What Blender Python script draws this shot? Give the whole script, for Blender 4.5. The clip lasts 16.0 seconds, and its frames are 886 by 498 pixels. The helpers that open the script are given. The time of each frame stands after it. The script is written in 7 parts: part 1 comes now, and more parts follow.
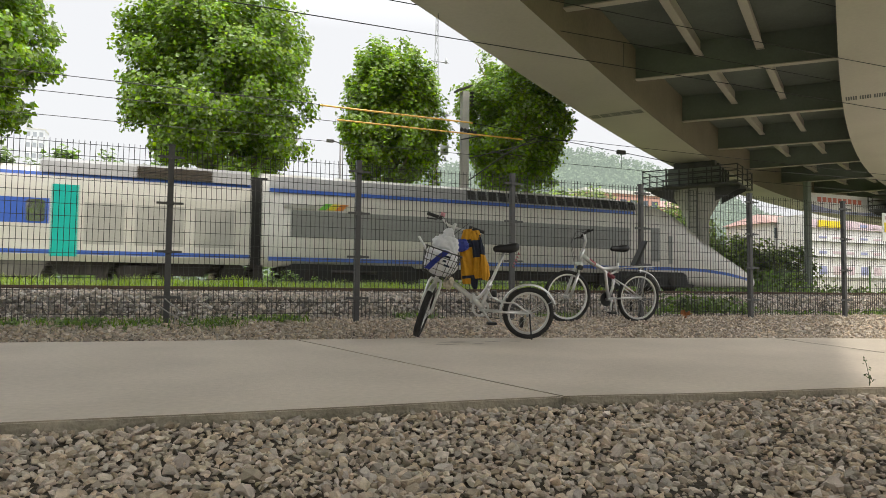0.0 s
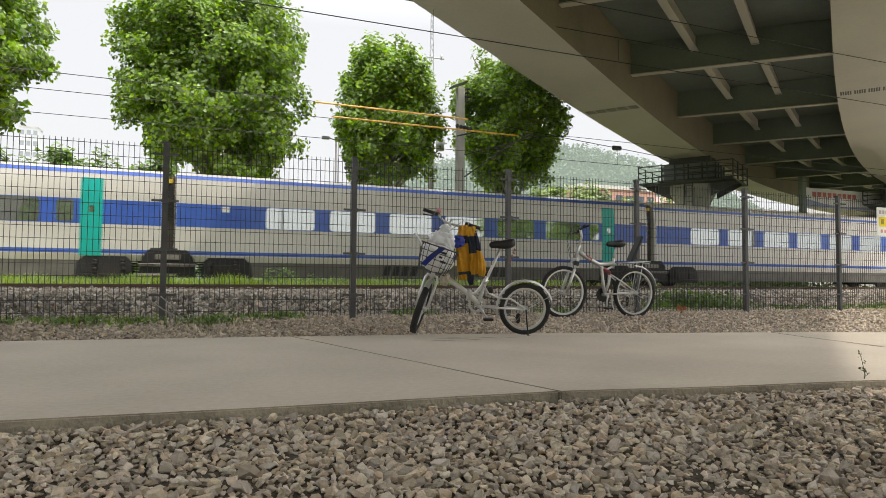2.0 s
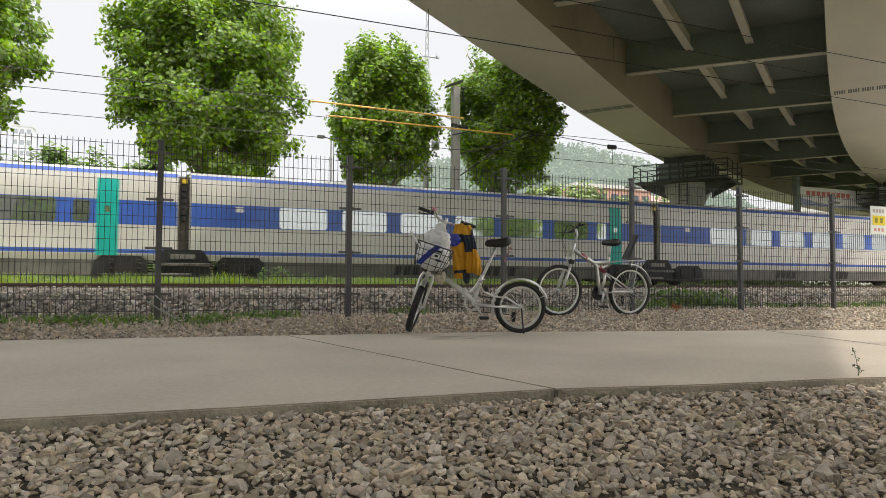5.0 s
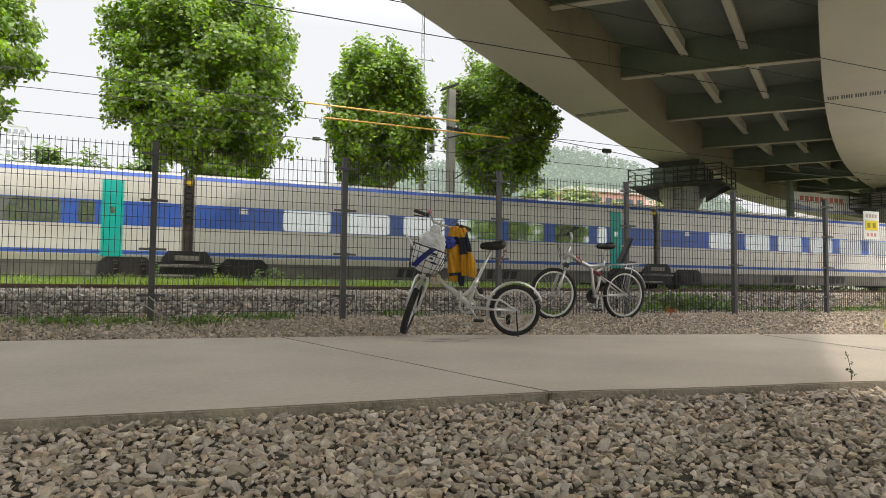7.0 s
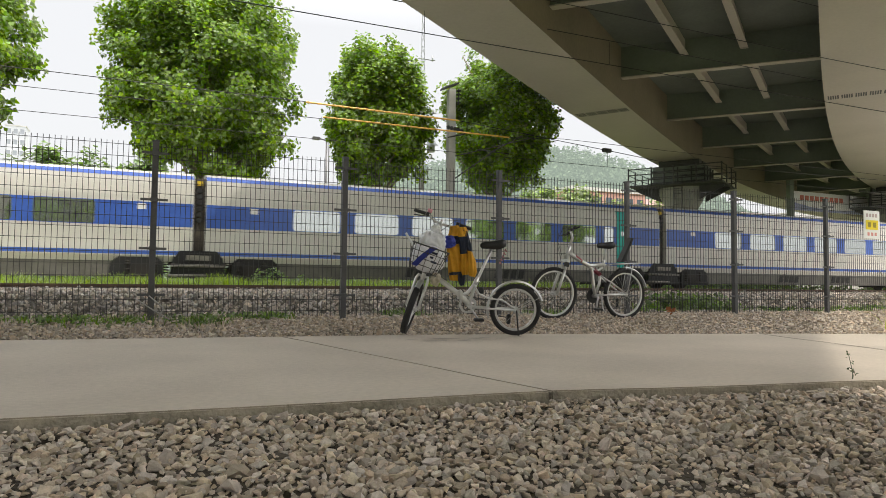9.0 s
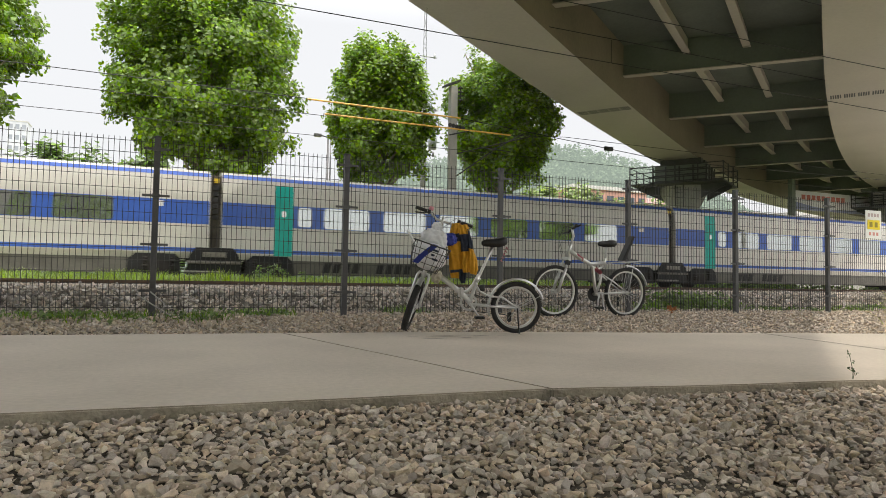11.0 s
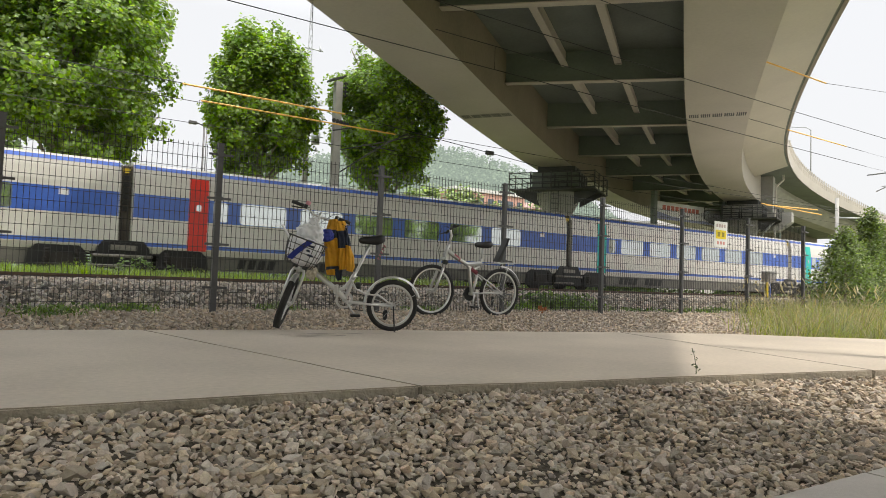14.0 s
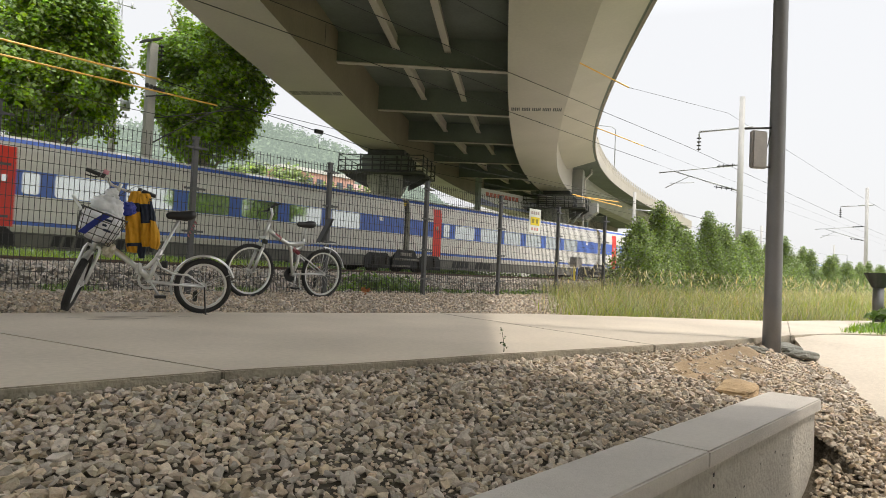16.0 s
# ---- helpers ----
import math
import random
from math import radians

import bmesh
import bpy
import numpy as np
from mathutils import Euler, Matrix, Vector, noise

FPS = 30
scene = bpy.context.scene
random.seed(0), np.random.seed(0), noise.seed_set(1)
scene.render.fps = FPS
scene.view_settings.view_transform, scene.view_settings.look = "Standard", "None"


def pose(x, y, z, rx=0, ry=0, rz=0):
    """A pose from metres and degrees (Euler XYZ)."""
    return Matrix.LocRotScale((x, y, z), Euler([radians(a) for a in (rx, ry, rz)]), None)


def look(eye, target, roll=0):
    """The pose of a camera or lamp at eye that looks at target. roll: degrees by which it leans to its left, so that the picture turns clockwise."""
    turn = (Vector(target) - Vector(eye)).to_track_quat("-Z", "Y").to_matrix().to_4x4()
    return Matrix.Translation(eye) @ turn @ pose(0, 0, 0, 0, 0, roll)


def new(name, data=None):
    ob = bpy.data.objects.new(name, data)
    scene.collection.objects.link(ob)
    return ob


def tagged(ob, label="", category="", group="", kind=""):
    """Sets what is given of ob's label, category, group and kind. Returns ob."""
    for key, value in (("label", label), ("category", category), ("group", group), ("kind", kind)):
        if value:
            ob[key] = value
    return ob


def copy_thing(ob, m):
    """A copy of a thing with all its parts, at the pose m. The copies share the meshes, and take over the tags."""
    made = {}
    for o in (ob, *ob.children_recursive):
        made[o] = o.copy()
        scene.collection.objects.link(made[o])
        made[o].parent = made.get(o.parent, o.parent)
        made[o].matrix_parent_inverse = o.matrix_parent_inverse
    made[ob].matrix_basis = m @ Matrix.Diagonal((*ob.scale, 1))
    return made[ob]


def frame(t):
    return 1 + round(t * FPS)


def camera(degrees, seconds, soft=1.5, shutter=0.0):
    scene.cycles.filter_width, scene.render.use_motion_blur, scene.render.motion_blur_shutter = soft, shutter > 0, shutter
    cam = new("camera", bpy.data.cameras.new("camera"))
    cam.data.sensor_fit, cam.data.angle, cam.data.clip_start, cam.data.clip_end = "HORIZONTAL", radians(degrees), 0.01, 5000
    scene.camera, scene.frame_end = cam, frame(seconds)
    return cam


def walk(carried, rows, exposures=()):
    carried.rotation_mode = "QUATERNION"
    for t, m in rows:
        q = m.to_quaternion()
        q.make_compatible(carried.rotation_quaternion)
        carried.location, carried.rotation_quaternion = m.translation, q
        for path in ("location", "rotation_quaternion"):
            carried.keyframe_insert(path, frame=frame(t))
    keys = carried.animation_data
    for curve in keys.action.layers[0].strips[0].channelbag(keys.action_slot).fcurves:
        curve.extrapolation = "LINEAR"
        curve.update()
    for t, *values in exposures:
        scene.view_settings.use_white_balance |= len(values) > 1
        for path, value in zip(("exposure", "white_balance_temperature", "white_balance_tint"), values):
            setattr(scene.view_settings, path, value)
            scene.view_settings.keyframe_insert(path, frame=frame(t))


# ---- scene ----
cam = camera(67.6, 16.0, soft=0.62, shutter=0.12)
PATH = [
    (0, (-1.95, -7.392, 0.414), (-1.197, -5.543, 0.522), 0.7),
    (0.5, (-1.951, -7.401, 0.414), (-1.196, -5.552, 0.521), 0.8),
    (1, (-1.951, -7.397, 0.414), (-1.192, -5.549, 0.516), 0.6),
    (1.5, (-1.951, -7.397, 0.413), (-1.189, -5.551, 0.513), 0.5),
    (2, (-1.948, -7.391, 0.41), (-1.184, -5.545, 0.508), 0.4),
    (2.5, (-1.951, -7.386, 0.408), (-1.186, -5.54, 0.504), 0.2),
    (3, (-1.951, -7.392, 0.411), (-1.187, -5.545, 0.505), 0.0),
    (3.5, (-1.952, -7.39, 0.407), (-1.186, -5.545, 0.5), 0.1),
    (4, (-1.949, -7.394, 0.407), (-1.18, -5.551, 0.499), 0.2),
    (6.5, (-1.949, -7.385, 0.402), (-1.161, -5.549, 0.505), 0.5),
    (7, (-1.951, -7.388, 0.402), (-1.16, -5.554, 0.506), 0.6),
    (7.5, (-1.95, -7.38, 0.4), (-1.157, -5.547, 0.504), 0.7),
    (8, (-1.951, -7.376, 0.4), (-1.158, -5.543, 0.504), 0.5),
    (8.5, (-1.953, -7.376, 0.399), (-1.161, -5.543, 0.502), 0.5),
    (9, (-1.951, -7.381, 0.399), (-1.16, -5.547, 0.502), 0.6),
    (11.5, (-1.955, -7.382, 0.397), (-1.164, -5.547, 0.491), 1.0),
    (12, (-1.956, -7.378, 0.394), (-1.162, -5.544, 0.487), 1.1),
    (12.5, (-1.956, -7.375, 0.395), (-1.16, -5.543, 0.486), 1.2),
    (13, (-1.954, -7.385, 0.393), (-1.093, -5.582, 0.486), 1.6),
    (13.5, (-1.932, -7.385, 0.392), (-0.956, -5.642, 0.489), 1.9),
    (14, (-1.904, -7.387, 0.391), (-0.804, -5.72, 0.492), 2.0),
    (14.5, (-1.887, -7.401, 0.386), (-0.672, -5.815, 0.488), 1.9),
    (15, (-1.846, -7.394, 0.386), (-0.524, -5.896, 0.467), 2.1),
    (15.5, (-1.821, -7.389, 0.381), (-0.407, -5.977, 0.457), 2.3),
    (16, (-1.803, -7.379, 0.382), (-0.313, -6.046, 0.45), 2.6),
]
walk(cam, [(t, look(eye, target, roll)) for t, eye, target, roll in PATH])

# ---- world, sun, exposure ----
world = bpy.data.worlds.new("sky")
scene.world = world
world.use_nodes = True
wn, wl = world.node_tree.nodes, world.node_tree.links
sky = wn.new("ShaderNodeTexSky")
sky.sky_type, sky.sun_disc = "NISHITA", False
sky.sun_elevation, sky.sun_rotation = radians(63), radians(151)
sky.air_density, sky.dust_density, sky.ozone_density = 1.2, 6.0, 1.0
haze = wn.new("ShaderNodeMix")
haze.data_type = "RGBA"
haze.inputs[0].default_value = 0.82
haze.inputs[7].default_value = (9.7, 9.7, 9.8, 1)
wl.new(sky.outputs[0], haze.inputs[6])
wl.new(haze.outputs[2], wn["Background"].inputs[0])
# an overcast dome: about two and a half times as bright overhead as at the horizon
coord, axes, dome, power = (wn.new(k) for k in ("ShaderNodeTexCoord", "ShaderNodeSeparateXYZ", "ShaderNodeMapRange", "ShaderNodeMath"))
wl.new(coord.outputs["Generated"], axes.inputs[0]), wl.new(axes.outputs[2], dome.inputs[0])
dome.inputs[1].default_value = 0.36
dome.inputs[3].default_value, dome.inputs[4].default_value = 0.74, 2.9
power.operation, power.inputs[1].default_value = "MULTIPLY", 0.080
wl.new(dome.outputs[0], power.inputs[0]), wl.new(power.outputs[0], wn["Background"].inputs[1])
scene.view_settings.exposure = 0.89
SUN_TO = Vector((-0.25, 0.45, -1.0))
sun = new("sun", bpy.data.lights.new("sun", "SUN"))
sun.data.energy, sun.data.angle, sun.data.color = 0.92, radians(1.0), (1.0, 0.92, 0.80)
sun.matrix_world = look((0, -20, 60), Vector((0, -20, 60)) + SUN_TO)


# ---- materials ----
def rgba(c):
    return (c[0], c[1], c[2], 1.0)


def mat(name, base, rough=0.6, metal=0.0, vary=0.25, scale=6.0, fine=60.0, bump=0.0, bump_scale=120.0, tint=None, island=False, coat=0.0, stretch=(1, 1, 1)):
    """A surface with broad blotches, a fine grain and some relief."""
    m = bpy.data.materials.new(name)
    m.use_nodes = True
    n, l = m.node_tree.nodes, m.node_tree.links
    b = n["Principled BSDF"]
    b.inputs["Roughness"].default_value, b.inputs["Metallic"].default_value = rough, metal
    b.inputs["Coat Weight"].default_value = coat
    tc = n.new("ShaderNodeTexCoord")
    mp = n.new("ShaderNodeMapping")
    mp.inputs[3].default_value = stretch
    l.new(tc.outputs["Object"], mp.inputs[0])
    n1, n2 = n.new("ShaderNodeTexNoise"), n.new("ShaderNodeTexNoise")
    n1.inputs["Scale"].default_value, n1.inputs["Detail"].default_value = scale, 6
    n2.inputs["Scale"].default_value, n2.inputs["Detail"].default_value = fine, 3
    l.new(mp.outputs[0], n1.inputs[0]), l.new(mp.outputs[0], n2.inputs[0])
    add = n.new("ShaderNodeMath")
    add.operation = "ADD"
    l.new(n1.outputs[0], add.inputs[0])
    half = n.new("ShaderNodeMath")
    half.operation, half.inputs[1].default_value = "MULTIPLY", 0.5
    l.new(n2.outputs[0], half.inputs[0]), l.new(half.outputs[0], add.inputs[1])
    ramp = n.new("ShaderNodeValToRGB")
    e = ramp.color_ramp.elements
    e[0].position, e[1].position = 0.45, 1.05
    t = tint or base
    e[0].color = rgba([max(0.0, v * (1 - vary)) for v in t])
    e[1].color = rgba([min(1.0, v * (1 + vary)) for v in base])
    l.new(add.outputs[0], ramp.inputs[0])
    last = ramp.outputs[0]
    if island:
        geo = n.new("ShaderNodeNewGeometry")
        hsv = n.new("ShaderNodeHueSaturation")
        spread = n.new("ShaderNodeMapRange")
        spread.inputs[3].default_value, spread.inputs[4].default_value = 1 - island, 1 + island
        hue = n.new("ShaderNodeMapRange")
        hue.inputs[3].default_value, hue.inputs[4].default_value = 0.5 - 0.03 * island, 0.5 + 0.03 * island
        l.new(geo.outputs["Random Per Island"], spread.inputs[0]), l.new(spread.outputs[0], hsv.inputs["Value"])
        shift = n.new("ShaderNodeMath")
        shift.operation, shift.inputs[1].default_value = "MULTIPLY", 7.31
        wrap = n.new("ShaderNodeMath")
        wrap.operation = "FRACT"
        l.new(geo.outputs["Random Per Island"], shift.inputs[0]), l.new(shift.outputs[0], wrap.inputs[0])
        shift2, wrap2, sat = n.new("ShaderNodeMath"), n.new("ShaderNodeMath"), n.new("ShaderNodeMapRange")
        shift2.operation, shift2.inputs[1].default_value, wrap2.operation = "MULTIPLY", 23.7, "FRACT"
        sat.inputs[3].default_value, sat.inputs[4].default_value = 1 - 0.9 * island, 1 + 0.9 * island
        l.new(geo.outputs["Random Per Island"], shift2.inputs[0]), l.new(shift2.outputs[0], wrap2.inputs[0])
        l.new(wrap2.outputs[0], sat.inputs[0]), l.new(sat.outputs[0], hsv.inputs["Saturation"])
        l.new(wrap.outputs[0], hue.inputs[0]), l.new(hue.outputs[0], hsv.inputs["Hue"])
        l.new(last, hsv.inputs["Color"])
        last = hsv.outputs[0]
    l.new(last, b.inputs["Base Color"])
    if bump:
        n3 = n.new("ShaderNodeTexNoise")
        n3.inputs["Scale"].default_value, n3.inputs["Detail"].default_value = bump_scale, 4
        l.new(mp.outputs[0], n3.inputs[0])
        bp = n.new("ShaderNodeBump")
        bp.inputs["Strength"].default_value, bp.inputs["Distance"].default_value = bump, 0.02
        l.new(n3.outputs[0], bp.inputs["Height"]), l.new(bp.outputs[0], b.inputs["Normal"])
    return m


def leafy(name, base, vary=0.5):
    """Leaves: light shines through them a little."""
    m = mat(name, base, 0.55, vary=0.2, scale=0.6, fine=4, island=vary)
    n, l = m.node_tree.nodes, m.node_tree.links
    b = n["Principled BSDF"]
    tr = n.new("ShaderNodeBsdfTranslucent")
    mix = n.new("ShaderNodeMixShader")
    mix.inputs[0].default_value = 0.42
    l.new(b.inputs["Base Color"].links[0].from_socket, tr.inputs[0])
    l.new(b.outputs[0], mix.inputs[1]), l.new(tr.outputs[0], mix.inputs[2])
    l.new(mix.outputs[0], n["Material Output"].inputs[0])
    return m


M_CONCRETE = mat("path_concrete", (0.61, 0.54, 0.445), 0.85, vary=0.16, scale=0.8, fine=30, bump=0.25, bump_scale=90)
M_KERB = mat("dark_kerb_face", (0.35, 0.31, 0.24), 0.95, vary=0.4, scale=5, fine=50, bump=0.6, bump_scale=50)
M_COPING = mat("coping_concrete", (0.60, 0.56, 0.51), 0.8, vary=0.10, scale=2.5, fine=60, bump=0.2, bump_scale=160)
M_CASTWALL = mat("cast_concrete", (0.50, 0.47, 0.41), 0.85, vary=0.18, scale=3.0, fine=40, bump=0.5, bump_scale=45)
# Soil colour lowered so the gaps between stones look shaded.
M_SOIL_SHADE = mat("shaded_stony_soil", (0.085, 0.07, 0.05), 0.95, vary=0.35, scale=2.0, fine=50, bump=0.8, bump_scale=60)
M_SAND = mat("sandy_soil", (0.34, 0.25, 0.155), 0.95, vary=0.25, scale=3.0, fine=70, bump=0.5, bump_scale=110)
M_GRAVEL = mat("gravel", (0.545, 0.465, 0.37), 0.85, vary=0.22, scale=40, fine=260, bump=0.35, bump_scale=220, island=0.36)
M_BALLAST = mat("ballast", (0.46, 0.415, 0.36), 0.9, vary=0.35, scale=30, fine=120, island=0.55)
M_GROUND = mat("grassy_ground", (0.16, 0.17, 0.07), 0.95, vary=0.4, scale=0.3, fine=12, bump=0.6, bump_scale=20)
M_POST = mat("post_paint", (0.085, 0.083, 0.085), 0.45, vary=0.2, scale=5, fine=80)
M_WIRE = mat("fence_wire", (0.04, 0.039, 0.038), 0.55, vary=0.2)
M_TRAIN = mat("train_silver_white", (0.63, 0.61, 0.555), 0.28, vary=0.07, scale=0.5, fine=9, stretch=(0.3, 1, 3), coat=0.3)
M_TGREY = mat("train_grey", (0.26, 0.265, 0.255), 0.4, vary=0.12, scale=1, fine=12, stretch=(0.3, 1, 3))
M_TROOF = mat("train_roof_grey", (0.30, 0.30, 0.295), 0.45, vary=0.2, scale=1, fine=12, stretch=(0.3, 1, 1))
M_TBLUE = mat("train_blue", (0.055, 0.13, 0.48), 0.3, vary=0.15, scale=1, fine=10, coat=0.3)
M_TBLUE2 = mat("roof_stripe_blue", (0.045, 0.105, 0.40), 0.65, vary=0.15, scale=1, fine=10)
M_TEAL = mat("door_teal", (0.01, 0.42, 0.35), 0.35, vary=0.1, scale=1, fine=10)
M_RED = mat("door_red", (0.62, 0.035, 0.02), 0.35, vary=0.1, scale=1, fine=10)
M_SKIRT = mat("train_underframe", (0.12, 0.115, 0.10), 0.7, vary=0.3, scale=2, fine=20)
# Black for rubber, and for plates that imitate shaded openings.
M_DARK = mat("rubber_and_shade", (0.018, 0.018, 0.018), 0.7, vary=0.3, scale=3, fine=40)
M_BOGIE = mat("bogie_iron", (0.026, 0.022, 0.019), 0.75, vary=0.4, scale=4, fine=30)
M_LOUVRE = mat("louvre_brown", (0.07, 0.055, 0.04), 0.6, vary=0.3, scale=4, fine=30)
M_STEEL = mat("girder_paint", (0.45, 0.41, 0.34), 0.5, vary=0.10, scale=0.35, fine=8, bump=0.06, bump_scale=3)
M_WEB = mat("brown_web", (0.20, 0.165, 0.115), 0.6, vary=0.18, scale=0.5, fine=8)
M_STEELG = mat("crossbeam_paint", (0.145, 0.17, 0.14), 0.6, vary=0.18, scale=0.5, fine=9)
M_DECK = mat("deck_soffit", (0.135, 0.15, 0.125), 0.8, vary=0.2, scale=0.6, fine=10)
M_PIER = mat("pier_concrete", (0.36, 0.35, 0.32), 0.85, vary=0.18, scale=0.7, fine=12, bump=0.2, bump_scale=20)
M_IRON = mat("dark_iron", (0.05, 0.05, 0.048), 0.6, vary=0.3, scale=3, fine=30)
M_RAIL = mat("rusty_rail", (0.09, 0.055, 0.035), 0.6, vary=0.4, scale=4, fine=50)
M_CONPOLE = mat("pole_concrete", (0.42, 0.41, 0.385), 0.8, vary=0.14, scale=2, fine=20)
M_GALV = mat("galvanised", (0.42, 0.43, 0.43), 0.45, 0.5, vary=0.15, scale=3, fine=40)
M_CABLE = mat("cable_black", (0.03, 0.03, 0.03), 0.6, vary=0.2)
M_ORANGE = mat("insulated_cable", (0.78, 0.45, 0.09), 0.5, vary=0.2)
M_BARK = mat("plane_bark", (0.27, 0.24, 0.17), 0.9, vary=0.5, scale=5, fine=30, bump=0.5, bump_scale=25)
M_LEAF = leafy("plane_leaf", (0.25, 0.385, 0.058))
M_LEAF2 = leafy("shrub_leaf", (0.20, 0.29, 0.10))
M_GRASS = leafy("grass_blade", (0.36, 0.41, 0.12), 0.5)
M_DRY = leafy("dry_grass", (0.58, 0.50, 0.27), 0.4)
M_WEED = leafy("weed_blade", (0.21, 0.34, 0.06), 0.5)
M_WEEDD = leafy("dark_weed_leaf", (0.09, 0.13, 0.05), 0.4)
M_TGRASS = leafy("track_grass_blade", (0.34, 0.46, 0.09), 0.5)
M_CONIFER = leafy("conifer_leaf", (0.27, 0.35, 0.13), 0.5)
M_LAMP = mat("lamp_pole_paint", (0.17, 0.165, 0.165), 0.4, 0.2, vary=0.12, scale=3, fine=60)


def glass(name, tint=(0.62, 0.66, 0.64)):
    m = bpy.data.materials.new(name)
    m.use_nodes = True
    b = m.node_tree.nodes["Principled BSDF"]
    b.inputs["Base Color"].default_value = rgba(tint)
    b.inputs["Roughness"].default_value = 0.04
    b.inputs["Metallic"].default_value = 0.85
    return m


M_GLASS = glass("tinted_window_glass")


# ---- mesh helpers ----
def box(bm, x0, x1, y0, y1, z0, z1):
    v = [bm.verts.new((x, y, z)) for x in (x0, x1) for y in (y0, y1) for z in (z0, z1)]
    for f in ((0, 1, 3, 2), (4, 6, 7, 5), (0, 4, 5, 1), (2, 3, 7, 6), (0, 2, 6, 4), (1, 5, 7, 3)):
        bm.faces.new([v[i] for i in f])
    return v


def tube(bm, pts, r, sides=8, r_end=None, closed=False, caps=True):
    """A round bar along points; r may shrink to r_end."""
    pts = [Vector(p) for p in pts]
    n = len(pts)
    rings = []
    side = None
    for i, p in enumerate(pts):
        if closed:
            d = pts[(i + 1) % n] - pts[i - 1]
        else:
            d = pts[min(i + 1, n - 1)] - pts[max(i - 1, 0)]
        d.normalize()
        if side is None:
            side = d.cross(Vector((0, 0, 1)) if abs(d.z) < 0.9 else Vector((1, 0, 0))).normalized()
        else:
            side = (side - d * side.dot(d)).normalized()
        up = d.cross(side)
        rr = r if r_end is None else r + (r_end - r) * i / max(1, n - 1)
        rings.append([bm.verts.new(p + rr * (math.cos(a) * side + math.sin(a) * up)) for a in (2 * math.pi * k / sides for k in range(sides))])
    pairs = list(zip(rings, rings[1:])) + ([(rings[-1], rings[0])] if closed else [])
    for a, b in pairs:
        for k in range(sides):
            f = bm.faces.new((a[k], a[(k + 1) % sides], b[(k + 1) % sides], b[k]))
            f.smooth = sides > 5
    if caps and not closed:
        bm.faces.new(rings[0][::-1])
        bm.faces.new(rings[-1])


def prism(bm, outline, axis, a, b):
    """An outline of two coordinates, pushed along an axis from a to b."""
    def at(p, d):
        return {"x": (d, p[0], p[1]), "y": (p[0], d, p[1]), "z": (p[0], p[1], d)}[axis]
    lo, hi = [bm.verts.new(at(p, a)) for p in outline], [bm.verts.new(at(p, b)) for p in outline]
    n = len(outline)
    for i in range(n):
        bm.faces.new((lo[i], lo[(i + 1) % n], hi[(i + 1) % n], hi[i]))
    bm.faces.new(lo[::-1]), bm.faces.new(hi)


def loft(bm, rings, closed=True, caps=True):
    rows = [[bm.verts.new(p) for p in ring] for ring in rings]
    n = len(rows[0])
    for a, b in zip(rows, rows[1:]):
        for k in range(n if closed else n - 1):
            bm.faces.new((a[k], a[(k + 1) % n], b[(k + 1) % n], b[k]))
    if caps and closed:
        bm.faces.new(rows[0][::-1]), bm.faces.new(rows[-1])


def finish(bm, name, material, bevel=0.0):
    bmesh.ops.recalc_face_normals(bm, faces=bm.faces)
    if bevel:
        bmesh.ops.bevel(bm, geom=[e for e in bm.edges if e.is_manifold and e.calc_face_angle(0) > 0.6], offset=bevel, segments=2, affect="EDGES", clamp_overlap=True)
    me = bpy.data.meshes.new(name)
    bm.to_mesh(me)
    bm.free()
    me.materials.append(material)
    return me


def part(name, bm, material, parent, label="", bevel=0.0):
    ob = new(name, finish(bm, name, material, bevel))
    ob.parent = parent
    return tagged(ob, label)


def thing(name, bm, material, label, category, group="", kind="", bevel=0.0):
    return tagged(new(name, finish(bm, name, material, bevel)), label, category, group, kind)


def empty(name, at, label, category, group="", kind=""):
    ob = new(name)
    ob.location = at
    ob.empty_display_size = 0.1
    return tagged(ob, label, category, group, kind)


def share(ob, m, parent):
    """The same mesh once more under a parent."""
    o = new(ob.name.split(".")[0], ob.data)
    o.parent, o.matrix_basis = parent, m
    return o


def raw(name, verts, faces, material, smooth=False):
    me = bpy.data.meshes.new(name)
    me.from_pydata([tuple(v) for v in verts], [], [tuple(f) for f in faces])
    me.materials.append(material)
    me.update()
    return me


# ---- ground ----
RNG = np.random.default_rng(5)


def lerp(x, xs, ys):
    return float(np.interp(x, xs, ys))


def path_near(x):
    return lerp(x, (-12, -2.5, -0.3, 1.0, 2.0, 4.2, 5.6, 6.5, 9.0, 40), (-4.3, -4.56, -4.70, -4.90, -5.06, -5.43, -5.55, -5.75, -7.5, -30))


def path_far(x):
    return lerp(x, (-12, -3.2, -0.3, 2.2, 5.3, 8.2, 10.0, 14, 40), (-0.6, -1.0, -1.32, -1.78, -2.66, -4.65, -5.1, -6.5, -20))


BORDER = ((2.55, 3.0, 3.7, 4.5, 5.3, 6.5), (-6.76, -6.70, -6.57, -6.2, -5.8, -5.5), (-0.74, -0.66, -0.50, -0.34, -0.27, -0.22))


